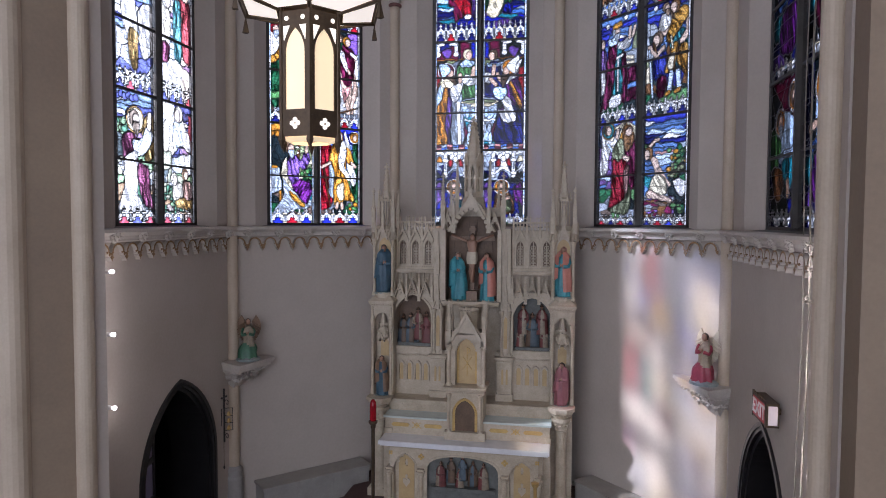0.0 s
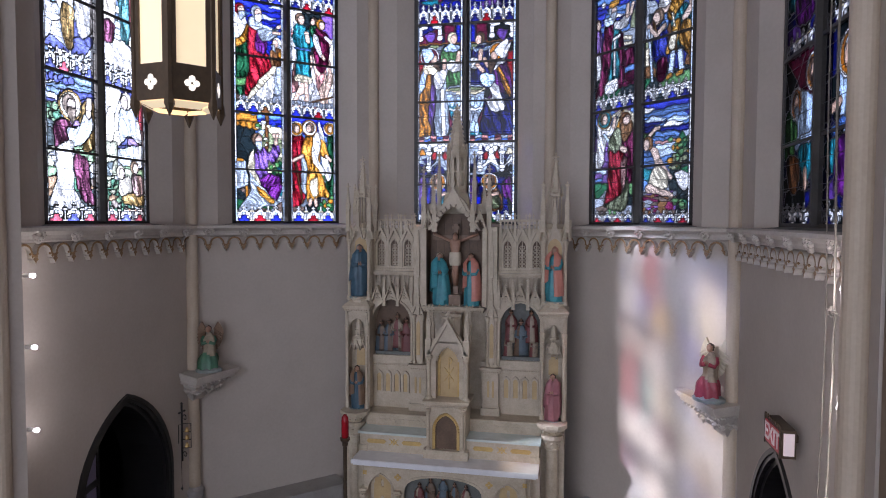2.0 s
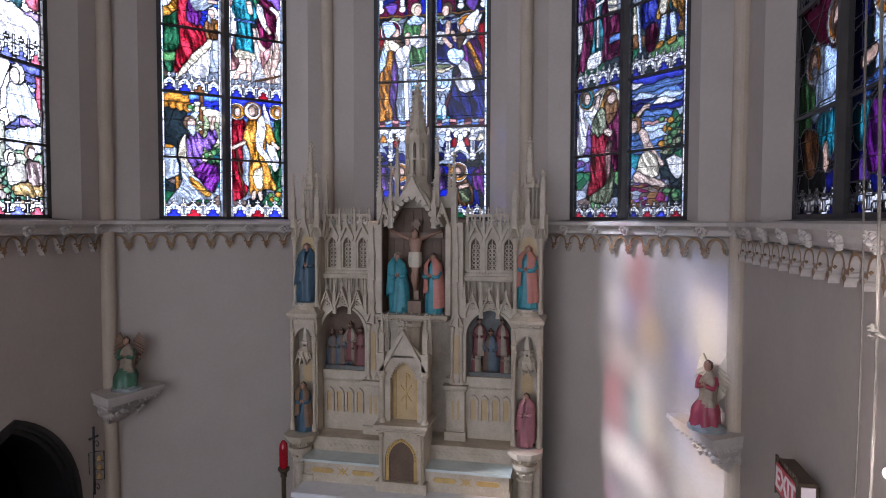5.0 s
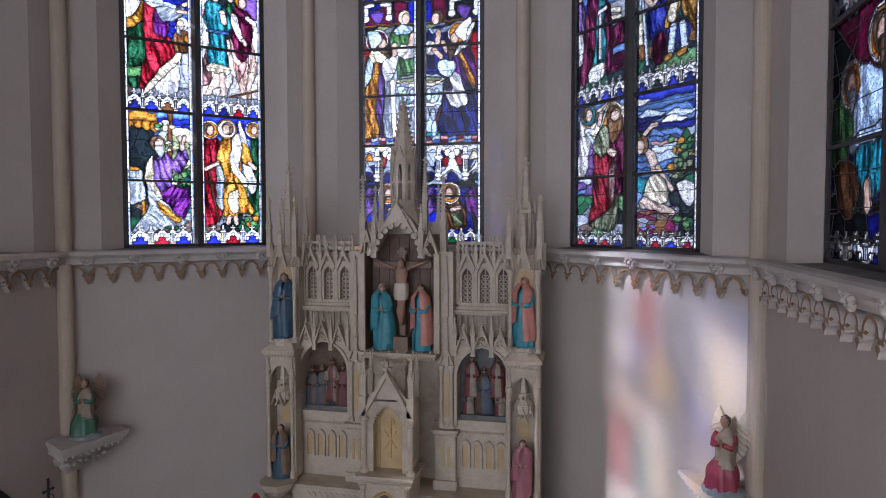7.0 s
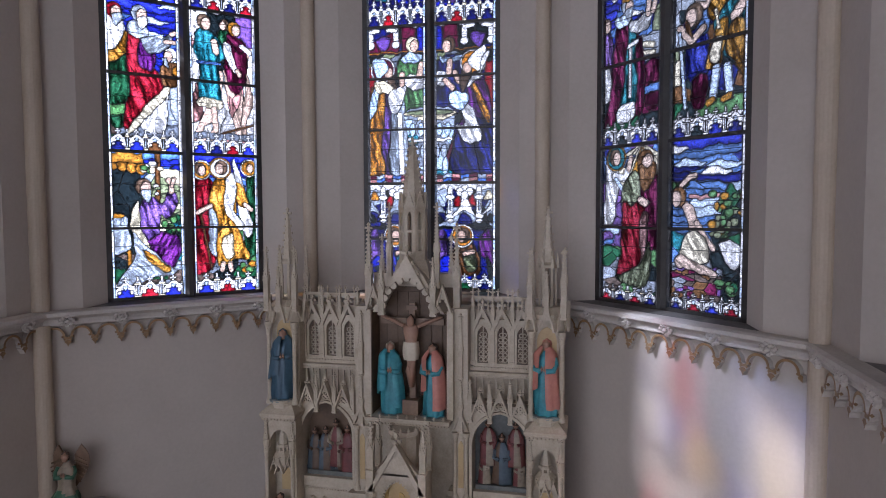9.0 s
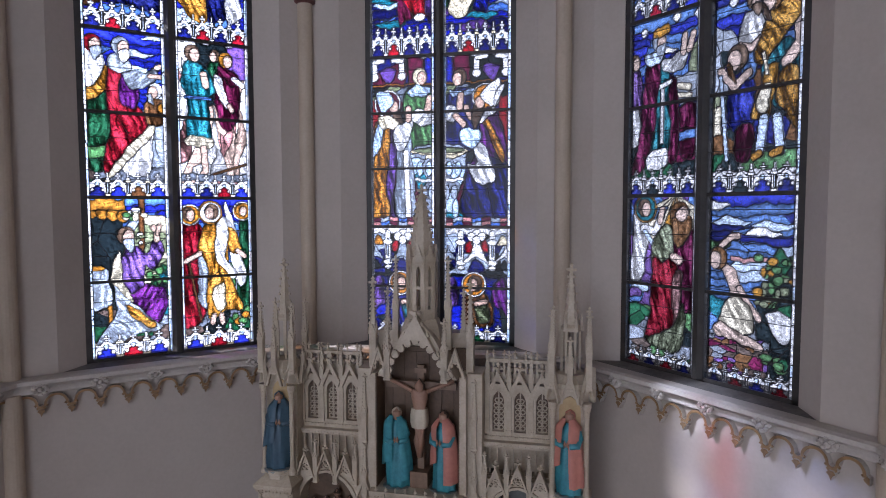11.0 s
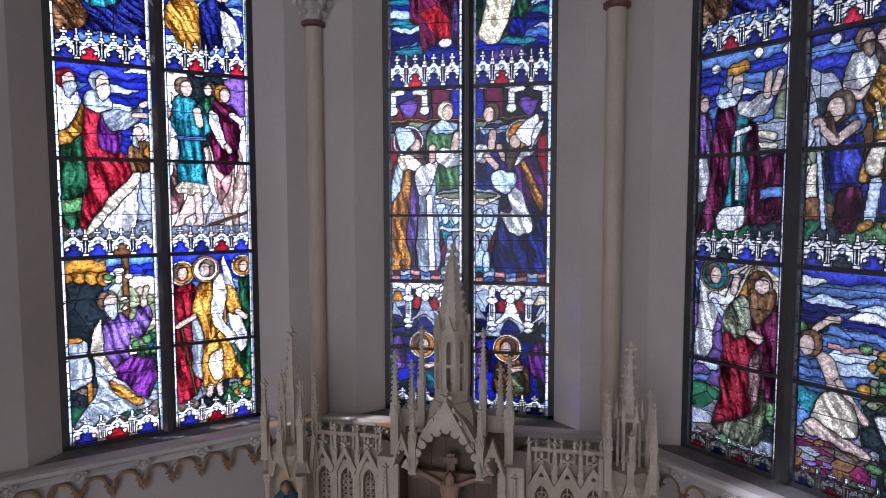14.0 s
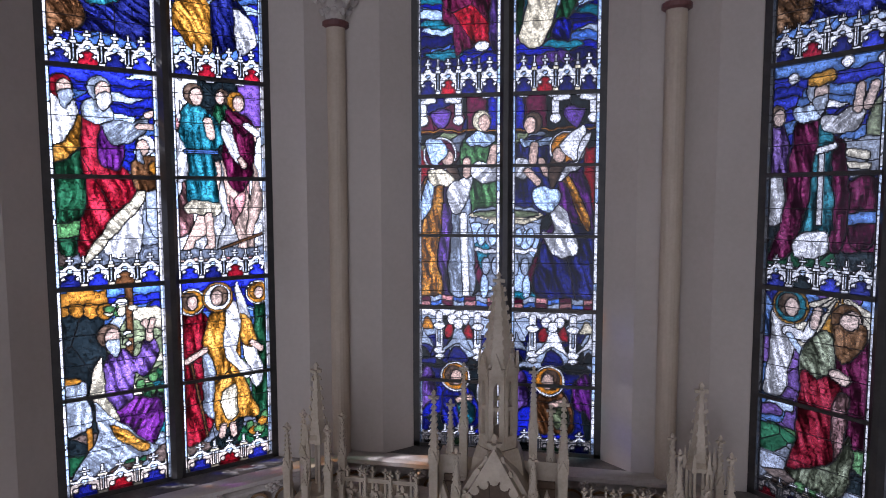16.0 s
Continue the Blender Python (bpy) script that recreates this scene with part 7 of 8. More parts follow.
            tapered(bm, 0.02, 0.006, 5.56 + 0.48 * u, 5.585 + 0.48 * u, x + r * math.cos(a), -0.02 + r * math.sin(a))
    finial(bm, 6.03, 0.075, x, -0.02)
    part("spire", bm, ALTAR, c)


side_pier(-1), side_pier(1)

# tabernacle and throne
bm = bmesh.new()
arch_frame(bm, 0.20, 2.18, 0.26, 1.90, 2.52, 0, -0.78, -0.70, 0.28)
box(bm, -0.28, 0.28, -0.70, -0.3, 1.775, 2.52)
box(bm, -0.32, 0.32, -0.81, -0.3, 1.775, 1.90)
molding(bm, -0.29, 0.29, -0.78, -0.3, 2.52, 2.60, 0.045)
tab = ap("tabernacle", bm)
bm = bmesh.new()
pts = [(-0.155, 1.905)] + pointed(0.155, 0.21, 8, 0, 2.18) + [(0.155, 1.905)]
prism(bm, pts, -0.735, -0.703, axis="y")
part("tabernacle_door", bm, NICHE_WOOD, tab, "dark bronze arched door")
bm = bmesh.new()
o = [(-0.195, 1.905)] + pointed(0.195, 0.25, 8, 0, 2.18) + [(0.195, 1.905)]
band(bm, o, pts, -0.765, -0.70)
for px, pz in o[1:-1]:
    lathe(bm, [(0.002, -0.012), (0.014, 0), (0.002, 0.012)], 5, px * 0.9, -0.766, pz - 0.015)
part("door_surround", bm, GILT, tab, "gilded leaf border")
for i in range(7):
    x = -0.27 + 0.09 * i
    bm = bmesh.new()
    prism(bm, [(x - 0.04, 2.52), (x + 0.04, 2.52), (x, 2.455)], -0.805, -0.785, axis="y")
    part("frieze_leaf", bm, ALTAR, tab)
for s in (-1, 1):
    colonnette("colonnette", s * 0.245, -0.80, 1.90, 2.50, 0.022, parent=tab)
bm = bmesh.new()
arch_frame(bm, 0.17, 3.12, 0.24, 2.60, 3.42, 0, -0.66, -0.58, 0.25)
box(bm, -0.25, 0.25, -0.52, -0.20, 2.60, 3.42)
band(bm, [(-0.30, 3.24), (0, 3.76), (0.30, 3.24)], [(-0.25, 3.24), (0, 3.68), (0.25, 3.24)], -0.72, -0.62)
prism(bm, [(-0.25, 3.40), (0.25, 3.40), (0, 3.69)], -0.66, -0.60, axis="y")
cusped(bm, 0.17, 0.24, 3.12, -0.66, -0.63, 8, 0.017)
finial(bm, 3.72, 0.09, 0, -0.67)
throne = ap("throne_canopy", bm)
bm = bmesh.new()
box(bm, -0.17, 0.17, -0.535, -0.521, 2.60, 3.36)
part("throne_back", bm, TAN, throne, "tan back panel")
bm = bmesh.new()
for s in (-1, 1):
    box(bm, *sorted((s * 0.125, s * 0.165)), -0.548, -0.536, 2.62, 3.2)
part("throne_border", bm, GILT, throne)
bm = bmesh.new()
box(bm, -0.008, 0.008, -0.55, -0.536, 2.72, 3.18)
for q in (-1, 1):
    tube(bm, [(-0.07, -0.543, 2.93 - q * 0.10), (0.07, -0.543, 2.93 + q * 0.10)], 0.008, 5)
band(bm, [(0.05 * math.sin(k * math.pi / 6), 3.13 + 0.05 * math.cos(k * math.pi / 6)) for k in range(7)], [(0.034 * math.sin(k * math.pi / 6), 3.13 + 0.034 * math.cos(k * math.pi / 6)) for k in range(7)], -0.55, -0.536)
part("gilt_monogram", bm, GILT, throne, "gilded monogram")
for s in (-1, 1):
    colonnette("colonnette", s * 0.27, -0.68, 2.60, 3.22, 0.032, parent=throne)
    bm = bmesh.new()
    box(bm, *sorted((s * 0.235, s * 0.315)), -0.72, -0.60, 3.22, 3.46)
    part("throne_block", bm, ALTAR, throne)
    pinnacle("throne_pinnacle", s * 0.275, -0.66, 3.44, 3.96, 0.06, parent=throne)
    pinnacle("throne_pinnacle", s * 0.275, -0.42, 3.40, 3.92, 0.06, parent=throne)
bm = bmesh.new()
lathe(bm, [(0.15, 3.42), (0.15, 3.74), (0.17, 3.76), (0.17, 3.80)], 8, 0, -0.36, turn=math.pi / 8)
for j in range(12):
    a = j * math.pi / 6
    finial(bm, 3.80, 0.03, 0.16 * math.cos(a), -0.36 + 0.16 * math.sin(a))
part("throne_crown", bm, ALTAR, throne)


# carved leaf friezes along the cornices
def leaf_frieze(x0, x1, y, z, step, s):
    bm = bmesh.new()
    n = int((x1 - x0) / step)
    for i in range(n):
        x = x0 + (i + 0.5) * (x1 - x0) / n
        lathe(bm, [(0.002, -s), (s * 0.9, -0.25 * s), (s * 0.6, 0.5 * s), (0.002, s * 1.1)], 5, x, y, z + (0.25 * s if i % 2 else -0.2 * s))
    tagged(ap("leaf_frieze", bm), kind="stuff")


for s in (-1, 1):
    leaf_frieze(*sorted((s * 0.70, s * 1.30)), -0.065, 2.915, 0.032, 0.014)
    leaf_frieze(*sorted((s * 0.43, s * 0.67)), -0.172, 2.895, 0.030, 0.013)
    leaf_frieze(*sorted((s * 0.34, s * 1.28)), -0.372, 2.215, 0.034, 0.012)
    leaf_frieze(*sorted((s * 0.62, s * 1.30)), -0.03, 4.33, 0.034, 0.012)
    leaf_frieze(s * 1.47 - 0.18, s * 1.47 + 0.18, -0.355, 3.785, 0.036, 0.014)
    leaf_frieze(*sorted((s * 0.62, s * 1.30)), 0.02, 4.40, 0.036, 0.012)
leaf_frieze(-0.43, 0.43, -0.285, 3.81, 0.034, 0.014)
leaf_frieze(-0.30, 0.30, -0.795, 2.54, 0.032, 0.013)
leaf_frieze(-1.18, 1.18, -0.985, 1.665, 0.036, 0.011)


# ---- statues: each one plain mesh ----
def figure(name, m, h, robe, mantle, label, hair=None, hood=None, wings=None, kneel=False, group="", base=None, under=None):
    """A draped standing or kneeling shape, folds running down it, a mantle over one side and a round head."""
    mats = [robe, mantle, FLESH, hair or DARK_HAIR, wings or CREAM_CLOTH, base or GREY_PAINT]
    bm = bmesh.new()
    rng = random.Random(name + label)
    n, k = 28, 22
    top = 0.84 * h
    ph = rng.random() * 6
    rings = []
    for j in range(k + 1):
        u = j / k
        if kneel:
            r = 0.21 - 0.05 * u if u < 0.34 else max(0.115, 0.193 - 0.42 * (u - 0.34))
            r += 0.018 * math.exp(-((u - 0.78) / 0.08) ** 2)
        else:
            r = 0.138 - 0.03 * u + 0.012 * math.sin(u * 5)
        if u > 0.86:
            r *= max(0.34, 1 - (u - 0.86) * 5.2)
        ring = []
        for i in range(n):
            a = 2 * math.pi * i / n
            fold = 1 + (0.13 * math.sin(7 * a + ph + 2.2 * math.sin(3 * u + ph)) + 0.07 * math.sin(13 * a - 3 * u)) * (1 - u) ** 0.5
            sway = 0.02 * math.sin(3 * u + ph)
            fy = -0.07 * (1 - u) if kneel else 0
            ring.append(bm.verts.new(((r * fold * math.cos(a) * 1.0 + sway) * h, (r * fold * math.sin(a) * 0.78 + fy) * h, u * top)))
        rings.append(ring)
    for j in range(k):
        for i in range(n):
            u, a = (j + 0.5) / k, 2 * math.pi * (i + 0.5) / n
            f = bm.faces.new((rings[j][i], rings[j][(i + 1) % n], rings[j + 1][(i + 1) % n], rings[j + 1][i]))
            f.material_index = 1 if kneel and u > 0.46 + 0.06 * math.sin(2 * a) else 0
            f.smooth = True
    bm.faces.new(rings[0][::-1]), bm.faces.new(rings[-1])
    # mantle: an open shell over back and shoulders, its hem running down to one side
    rows, cols = (0 if kneel else 16), 22
    grid = []
    for j in range(rows + 1 if rows else 0):
        u = 1 - j / max(rows, 1)
        line = []
        for i in range(cols + 1):
            q = i / cols
            a = radians(-76 + 332 * q)
            hem = 0.10 + 0.28 * q * q
            v = hem + (0.90 - hem) * u
            r = 0.150 + 0.016 * math.sin(v * 5) + 0.016 * (1 - v)
            r *= 1 + (0.09 * math.sin(8 * a + ph + 3 * v) + 0.05 * math.sin(15 * a - 4 * v)) * (1 - v) ** 0.5
            if v > 0.80:
                r *= max(0.42, 1 - (v - 0.80) * 5.4)
            sway = 0.02 * math.sin(3 * v + ph)
            line.append(bm.verts.new(((r * math.cos(a) * 1.05 + sway) * h, (r * math.sin(a) * 0.86) * h, v * h)))
        grid.append(line)
    for j in range(rows):
        for i in range(cols):
            f = bm.faces.new((grid[j][i], grid[j][i + 1], grid[j + 1][i + 1], grid[j + 1][i]))
            f.material_index, f.smooth = 1, True
    # sleeves and clasped front
    for s in (-1, 1):
        pts = [Vector((s * 0.105 * h, 0.0, 0.75 * h)), Vector((s * 0.135 * h, -0.03 * h, 0.67 * h)), Vector((s * 0.12 * h, -0.085 * h, 0.60 * h)), Vector((s * 0.035 * h, -0.135 * h, (0.60 + 0.04 * kneel) * h))]
        before = len(bm.faces)
        tube(bm, pts, 0.036 * h, 10, 0)
        bm.faces.ensure_lookup_table()
        for f in bm.faces[before:]:
            f.smooth = True
        lathe(bm, [(0.002, -0.03 * h), (0.020 * h, 0), (0.002, 0.05 * h)], 8, s * 0.016 * h, -0.148 * h, (0.62 + 0.04 * kneel) * h, 2)
    # head
    hz = 0.905 * h
    dy = -0.03 * h if kneel else -0.01 * h
    lathe(bm, [(0.004, -0.075 * h), (0.04 * h, -0.055 * h), (0.055 * h, 0.0), (0.05 * h, 0.04 * h), (0.004, 0.075 * h)], 12, 0, dy, hz, 2)
    lathe(bm, [(0.05 * h, -0.05 * h), (0.066 * h, 0.01 * h), (0.055 * h, 0.055 * h), (0.004, 0.088 * h)], 12, 0, dy + 0.030 * h, hz, 1 if hood else 3)
    lathe(bm, [(0.19 * h, -0.035 * h), (0.20 * h, -0.012 * h), (0.17 * h, 0.004 * h)] if not kneel else [(0.27 * h, 0.0), (0.275 * h, 0.05 * h), (0.22 * h, 0.085 * h), (0.18 * h, 0.10 * h)], 16, 0, -0.03 * h * kneel, 0, 5, sy=0.85)
    if wings:
        for s in (-1, 1):
            pts = []
            for q in range(9):
                u = q / 8
                pts.append((s * (0.05 + 0.27 * math.sin(u * math.pi * 0.80)) * h, (0.30 + 0.74 * u) * h))
            for q in range(7, -1, -1):
                u = q / 8
                pts.append((s * (0.03 + 0.10 * math.sin(u * math.pi * 0.8)) * h, (0.34 + 0.62 * u) * h))
            prism(bm, pts, 0.10 * h, 0.135 * h, 4, axis="y", m=Matrix.Rotation(s * 0.30, 4, "Z"))
            for q in range(6):
                u = 0.1 + q * 0.13
                tube(bm, [(s * (0.06 + 0.05 * u) * h, 0.095 * h, (0.50 + 0.5 * u) * h), (s * (0.13 + 0.13 * math.sin(u * 2.6)) * h, 0.11 * h, (0.40 + 0.5 * u) * h)], 0.012 * h, 5, 4)
    ob = part(name, bm, mats, m=m)
    tagged(ob, label, "statue", group)
    return ob


def at(x, y, z, rz=0.0):
    return pose(AX + x, y, z, 0, 0, rz)


figure("statue", at(-0.235, -0.10, 3.872, 12), 0.80, TURQ, TURQ, "painted statue in a turquoise mantle with a pale veil", hair=CREAM_CLOTH)
figure("statue", at(0.245, -0.10, 3.872, -12), 0.80, TURQ, SALMON, "painted statue in a teal robe with a salmon cloak")
figure("statue", at(-1.47, -0.19, 3.987, 20), 0.80, BLUE_CLOTH, BLUE_CLOTH, "painted statue in a dull blue mantle", hood=True)
figure("statue", at(1.47, -0.19, 3.987, -14), 0.80, TURQ, SALMON, "painted statue in a salmon robe with a pale veil", hood=True)
figure("statue", at(-1.47, -0.32, 2.287, 10), 0.66, BLUE_CLOTH, BROWN_CLOTH, "small painted statue in slate blue and brown")
figure("statue", at(1.47, -0.32, 2.287, -8), 0.68, ROSE, ROSE, "small painted statue in a rose-coloured robe")

# cross with its plain carved figure
cross = thing("crucifix", at(0, -0.04, 3.872), "brown wooden crucifix with a painted carved figure", "crucifix")
bm = bmesh.new()
box(bm, -0.035, 0.035, 0.0, 0.05, 0.0, 1.22)
box(bm, -0.36, 0.36, 0.002, 0.048, 0.98, 1.05)
box(bm, -0.09, 0.09, -0.10, 0.09, 0.0, 0.16)
box(bm, -0.06, 0.06, -0.012, 0.0, 1.14, 1.19)
part("cross", bm, BROWN_CLOTH, cross)
bm = bmesh.new()
lathe(bm, [(0.028, 0.42), (0.045, 0.55), (0.055, 0.62), (0.075, 0.70), (0.078, 0.76), (0.062, 0.80), (0.085, 0.90), (0.088, 0.97), (0.03, 1.01)], 14, 0, -0.05, 0, 0, sy=0.65)
for s in (-1, 1):
    tube(bm, [(s * 0.06, -0.05, 0.96), (s * 0.20, -0.03, 1.02), (s * 0.345, -0.01, 1.075)], 0.022, 8, 0)
    tube(bm, [(s * 0.025, -0.05, 0.66), (s * 0.028, -0.07, 0.48), (0.0, -0.04, 0.30)], 0.03, 8, 0)
lathe(bm, [(0.004, -0.07), (0.042, -0.04), (0.046, 0.02), (0.004, 0.07)], 12, 0.01, -0.09, 1.03, 0)
lathe(bm, [(0.047, -0.03), (0.052, 0.02), (0.004, 0.078)], 12, 0.01, -0.08, 1.03, 1)
n = 20
rings = [[bm.verts.new(((r * (1 + 0.08 * math.sin(6 * a))) * math.cos(a), -0.05 + 0.75 * r * (1 + 0.08 * math.sin(6 * a)) * math.sin(a), z)) for a in [2 * math.pi * i / n for i in range(n)]] for r, z in ((0.075, 0.60), (0.088, 0.66), (0.088, 0.73), (0.080, 0.80))]
for a, b in zip(rings, rings[1:]):
    for i in range(n):
        bm.faces.new((a[i], a[(i + 1) % n], b[(i + 1) % n], b[i])).material_index = 2
part("carved_figure", bm, [FLESH, DARK_HAIR, CREAM_CLOTH], cross, smooth=True)


def relief(name, x, y, z, w, rows, label):
    """A carved group in high relief, one plain mesh of draped shapes."""
    mats = [OLD_RED, OLD_BLUE, OLD_CREAM, OLD_BROWN, OLD_FLESH, OLD_GREY, DARK_HAIR]
    bm = bmesh.new()
    rng = random.Random(label)
    for dx, z0, h, mat in rows:
        ph = rng.random() * 6
        n, k = 14, 10
        rings = []
        for j in range(k + 1):
            u = j / k
            r = (0.20 - 0.05 * u) * h if u < 0.8 else (0.16 - 0.45 * (u - 0.8)) * h
            rings.append([bm.verts.new((dx + r * (1 + 0.13 * math.sin(5 * a + ph + 2 * u)) * math.cos(a), 0.5 * r * (1 + 0.13 * math.sin(5 * a + ph)) * math.sin(a), z0 + u * 0.82 * h)) for a in [2 * math.pi * i / n for i in range(n)]])
        for j, (a, b) in enumerate(zip(rings, rings[1:])):
            for i in range(n):
                f = bm.faces.new((a[i], a[(i + 1) % n], b[(i + 1) % n], b[i]))
                f.material_index = mat if math.sin(i + ph) > -0.55 else (mat + 2) % 4
                f.smooth = True
        bm.faces.new(rings[0][::-1]), bm.faces.new(rings[-1])
        for s in (-1, 1):
            tube(bm, [(dx + s * 0.13 * h, -0.02, z0 + 0.68 * h), (dx + s * 0.15 * h, -0.06 * h, z0 + 0.52 * h), (dx + 0.04 * s * h, -0.11 * h, z0 + 0.5 * h)], 0.04 * h, 6, mat)
        lathe(bm, [(0.003, -0.08 * h), (0.065 * h, 0), (0.003, 0.09 * h)], 10, dx, -0.03 * h, z0 + 0.9 * h, 4)
        lathe(bm, [(0.06 * h, -0.04 * h), (0.072 * h, 0.02 * h), (0.003, 0.10 * h)], 10, dx, -0.01 * h, z0 + 0.905 * h, 6)
    box(bm, -w / 2, w / 2, -0.06, 0.06, 0, 0.05, 5)
    ob = part(name, bm, mats, m=pose(AX + x, y, z))
    return tagged(ob, label, "relief")


relief("carved_relief", -0.985, 0.02, 3.07, 0.56, ((-0.20, 0.04, 0.50, 3), (-0.07, 0.04, 0.52, 1), (0.06, 0.10, 0.55, 2), (0.20, 0.03, 0.56, 0), (0.13, 0.06, 0.44, 3)), "painted carved relief of draped figures in a niche")
relief("carved_relief", 0.985, 0.02, 3.07, 0.56, ((-0.15, 0.26, 0.50, 0), (0.15, 0.26, 0.50, 0), (0.0, 0.06, 0.56, 1), (-0.19, 0.03, 0.36, 2), (0.19, 0.03, 0.36, 2)), "painted carved relief of red and blue draped figures")
relief("carved_relief", 0.0, -0.93, 1.04, 1.0, ((-0.34, 0.02, 0.42, 0), (-0.18, 0.12, 0.40, 3), (0.0, 0.16, 0.40, 1), (-0.05, 0.02, 0.34, 2), (0.16, 0.08, 0.40, 3), (0.32, 0.02, 0.44, 2)), "painted carved relief group in the altar front")


# ---- doors ----
def doorway(k, name, open_leaf):
    f = facet(k)
    c, half, apex = DOORS[k]
    d = thing(name, f, "black wooden pointed doorway" + (" with a leaf standing ajar" if open_leaf else " into a dark passage"), "door", kind="structure")
    zs = apex - 1.25
    outer = [(c - half, FLOOR)] + pointed(half, 1.25, 12, c, zs) + [(c + half, FLOOR)]
    bm = bmesh.new()
    for i0, i1, y0, y1 in ((0.0, 0.05, RW - 0.03, RW + 0.3), (0.05, 0.09, RW - 0.015, RW + 0.3), (0.09, 0.14, RW + 0.03, RO - 0.005)):
        def shrink(q):
            return [(c + (p[0] - c) * (1 - q / half), p[1] - (q * 1.1 if p[1] > FLOOR else 0)) for p in outer]
        band(bm, shrink(i0), shrink(i1), y0, y1)
    part("door_frame", bm, BLACK_AND_SHADE, d)
    # passage behind, its shell coloured black in place of the darkness inside
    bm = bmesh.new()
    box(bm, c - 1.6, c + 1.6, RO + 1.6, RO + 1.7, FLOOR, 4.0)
    part("passage_wall", bm, BLACK_AND_SHADE, d, "passage wall coloured black for the darkness inside")
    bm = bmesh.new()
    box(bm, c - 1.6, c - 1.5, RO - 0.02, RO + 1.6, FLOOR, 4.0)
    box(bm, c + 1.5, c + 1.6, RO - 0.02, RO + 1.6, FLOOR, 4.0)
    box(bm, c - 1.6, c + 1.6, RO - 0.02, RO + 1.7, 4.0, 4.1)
    part("passage_shell", bm, BLACK_AND_SHADE, d)
    if open_leaf:
        m = Matrix.Translation((c - half + 0.16, RW + 0.22, 0)) @ Matrix.Rotation(radians(14), 4, "Z")
        leaf = part("door_leaf", box(bmesh.new(), 0, 0.05, -0.02, 0.02, FLOOR + 0.02, 2.55), BLACK_AND_SHADE, d, "open black panelled leaf", m)
        for x0, x1, z0, z1 in ((0.05, 0.64, FLOOR + 0.02, 0.62), (0.05, 0.64, 1.28, 1.40), (0.05, 0.64, 1.86, 1.94), (0.05, 0.64, 2.42, 2.55), (0.32, 0.37, 0.62, 2.42), (0.64, 0.70, FLOOR + 0.02, 2.55)):
            part("leaf_rail", box(bmesh.new(), x0, x1, -0.02, 0.02, z0, z1), BLACK_AND_SHADE, leaf)
        for x0, x1 in ((0.05, 0.32), (0.37, 0.64)):
            part("leaf_panel", box(bmesh.new(), x0, x1, -0.008, 0.008, 0.62, 1.28), BLACK_AND_SHADE, leaf)
            for z0, z1 in ((1.40, 1.86), (1.94, 2.42)):
                o = part("leaf_pane", box(bmesh.new(), x0, x1, -0.003, 0.003, z0, z1), PANE, leaf, "glass pane coloured dull violet for its reflection")
        bm = bmesh.new()
        lathe(bm, [(0.01, 0.0), (0.03, 0.02), (0.03, 0.05), (0.01, 0.06)], 10)
        part("knob", bm, BRONZE, leaf, m=pose(0.67, -0.02, 1.33, 90, 0, 0))


def reflection_tint_pane():
    m, t, b = material("reflection_tint_pane")
    b.inputs["Roughness"].default_value = 0.12
    # violet base colour stands in for the windows mirrored in the panes
    b.inputs["Base Color"].default_value = (0.30, 0.28, 0.42, 1)
    return m


PANE = reflection_tint_pane()
doorway(-2, "door_1", True)
doorway(2, "door_2", False)


# ---- corbels with kneeling statues ----
def corbel(pts, root, label):
    c = thing("wall_corbel", Matrix.Translation((0, 0, 0)), label, "corbel", "corbels in the angles")
    bm = bmesh.new()
    rx, ry = root

    def scaled(q):
        return [(rx + (x - rx) * q, ry + (y - ry) * q) for x, y in pts]
    prism(bm, scaled(1.0), 2.955, 3.0)
    prism(bm, scaled(0.96), 2.925, 2.955)
    prism(bm, scaled(0.90), 2.88, 2.925)
    part("shelf_slab", bm, TRIM, c, "off-white moulded slab")
    bm = bmesh.new()
    prev = None
    rows = ((0.84, 2.88), (0.72, 2.82), (0.54, 2.74), (0.40, 2.66), (0.28, 2.59), (0.14, 2.54))
    for q, z in rows:
        ring = [bm.verts.new((x, y, z)) for x, y in scaled(q)]
        if prev:
            for i in range(len(ring)):
                bm.faces.new((prev[i], prev[(i + 1) % len(ring)], ring[(i + 1) % len(ring)], ring[i]))
        else:
            bm.faces.new(ring[::-1])
        prev = ring
    bm.faces.new(prev)
    part("corbel_body", bm, TRIM, c)
    bm = bmesh.new()
    rng = random.Random(4)
    for e in range(2):
        (x0, y0), (x1, y1) = pts[e], pts[e + 1]
        for i in range(9):
            u = (i + 0.5) / 9
            x, y = rx + (x0 + (x1 - x0) * u - rx) * 0.86, ry + (y0 + (y1 - y0) * u - ry) * 0.86
            s = 0.018
            lathe(bm, [(0.003, -s), (s, -0.2 * s), (0.7 * s, 0.5 * s), (0.003, s)], 6, x, y, 2.855)
        for i in range(7):
            u = (i + 0.5) / 7
            x, y = rx + (x0 + (x1 - x0) * u - rx) * (0.58 + 0.06 * rng.random()), ry + (y0 + (y1 - y0) * u - ry) * 0.60
            s = 0.030 + 0.012 * rng.random()
            lathe(bm, [(0.003, -1.3 * s), (0.7 * s, -0.5 * s), (s, 0.2 * s), (0.003, s)], 6, x, y, 2.76 - 0.04 * rng.random())
    part("carved_leaves", bm, TRIM, c, "carved leaf ornament")


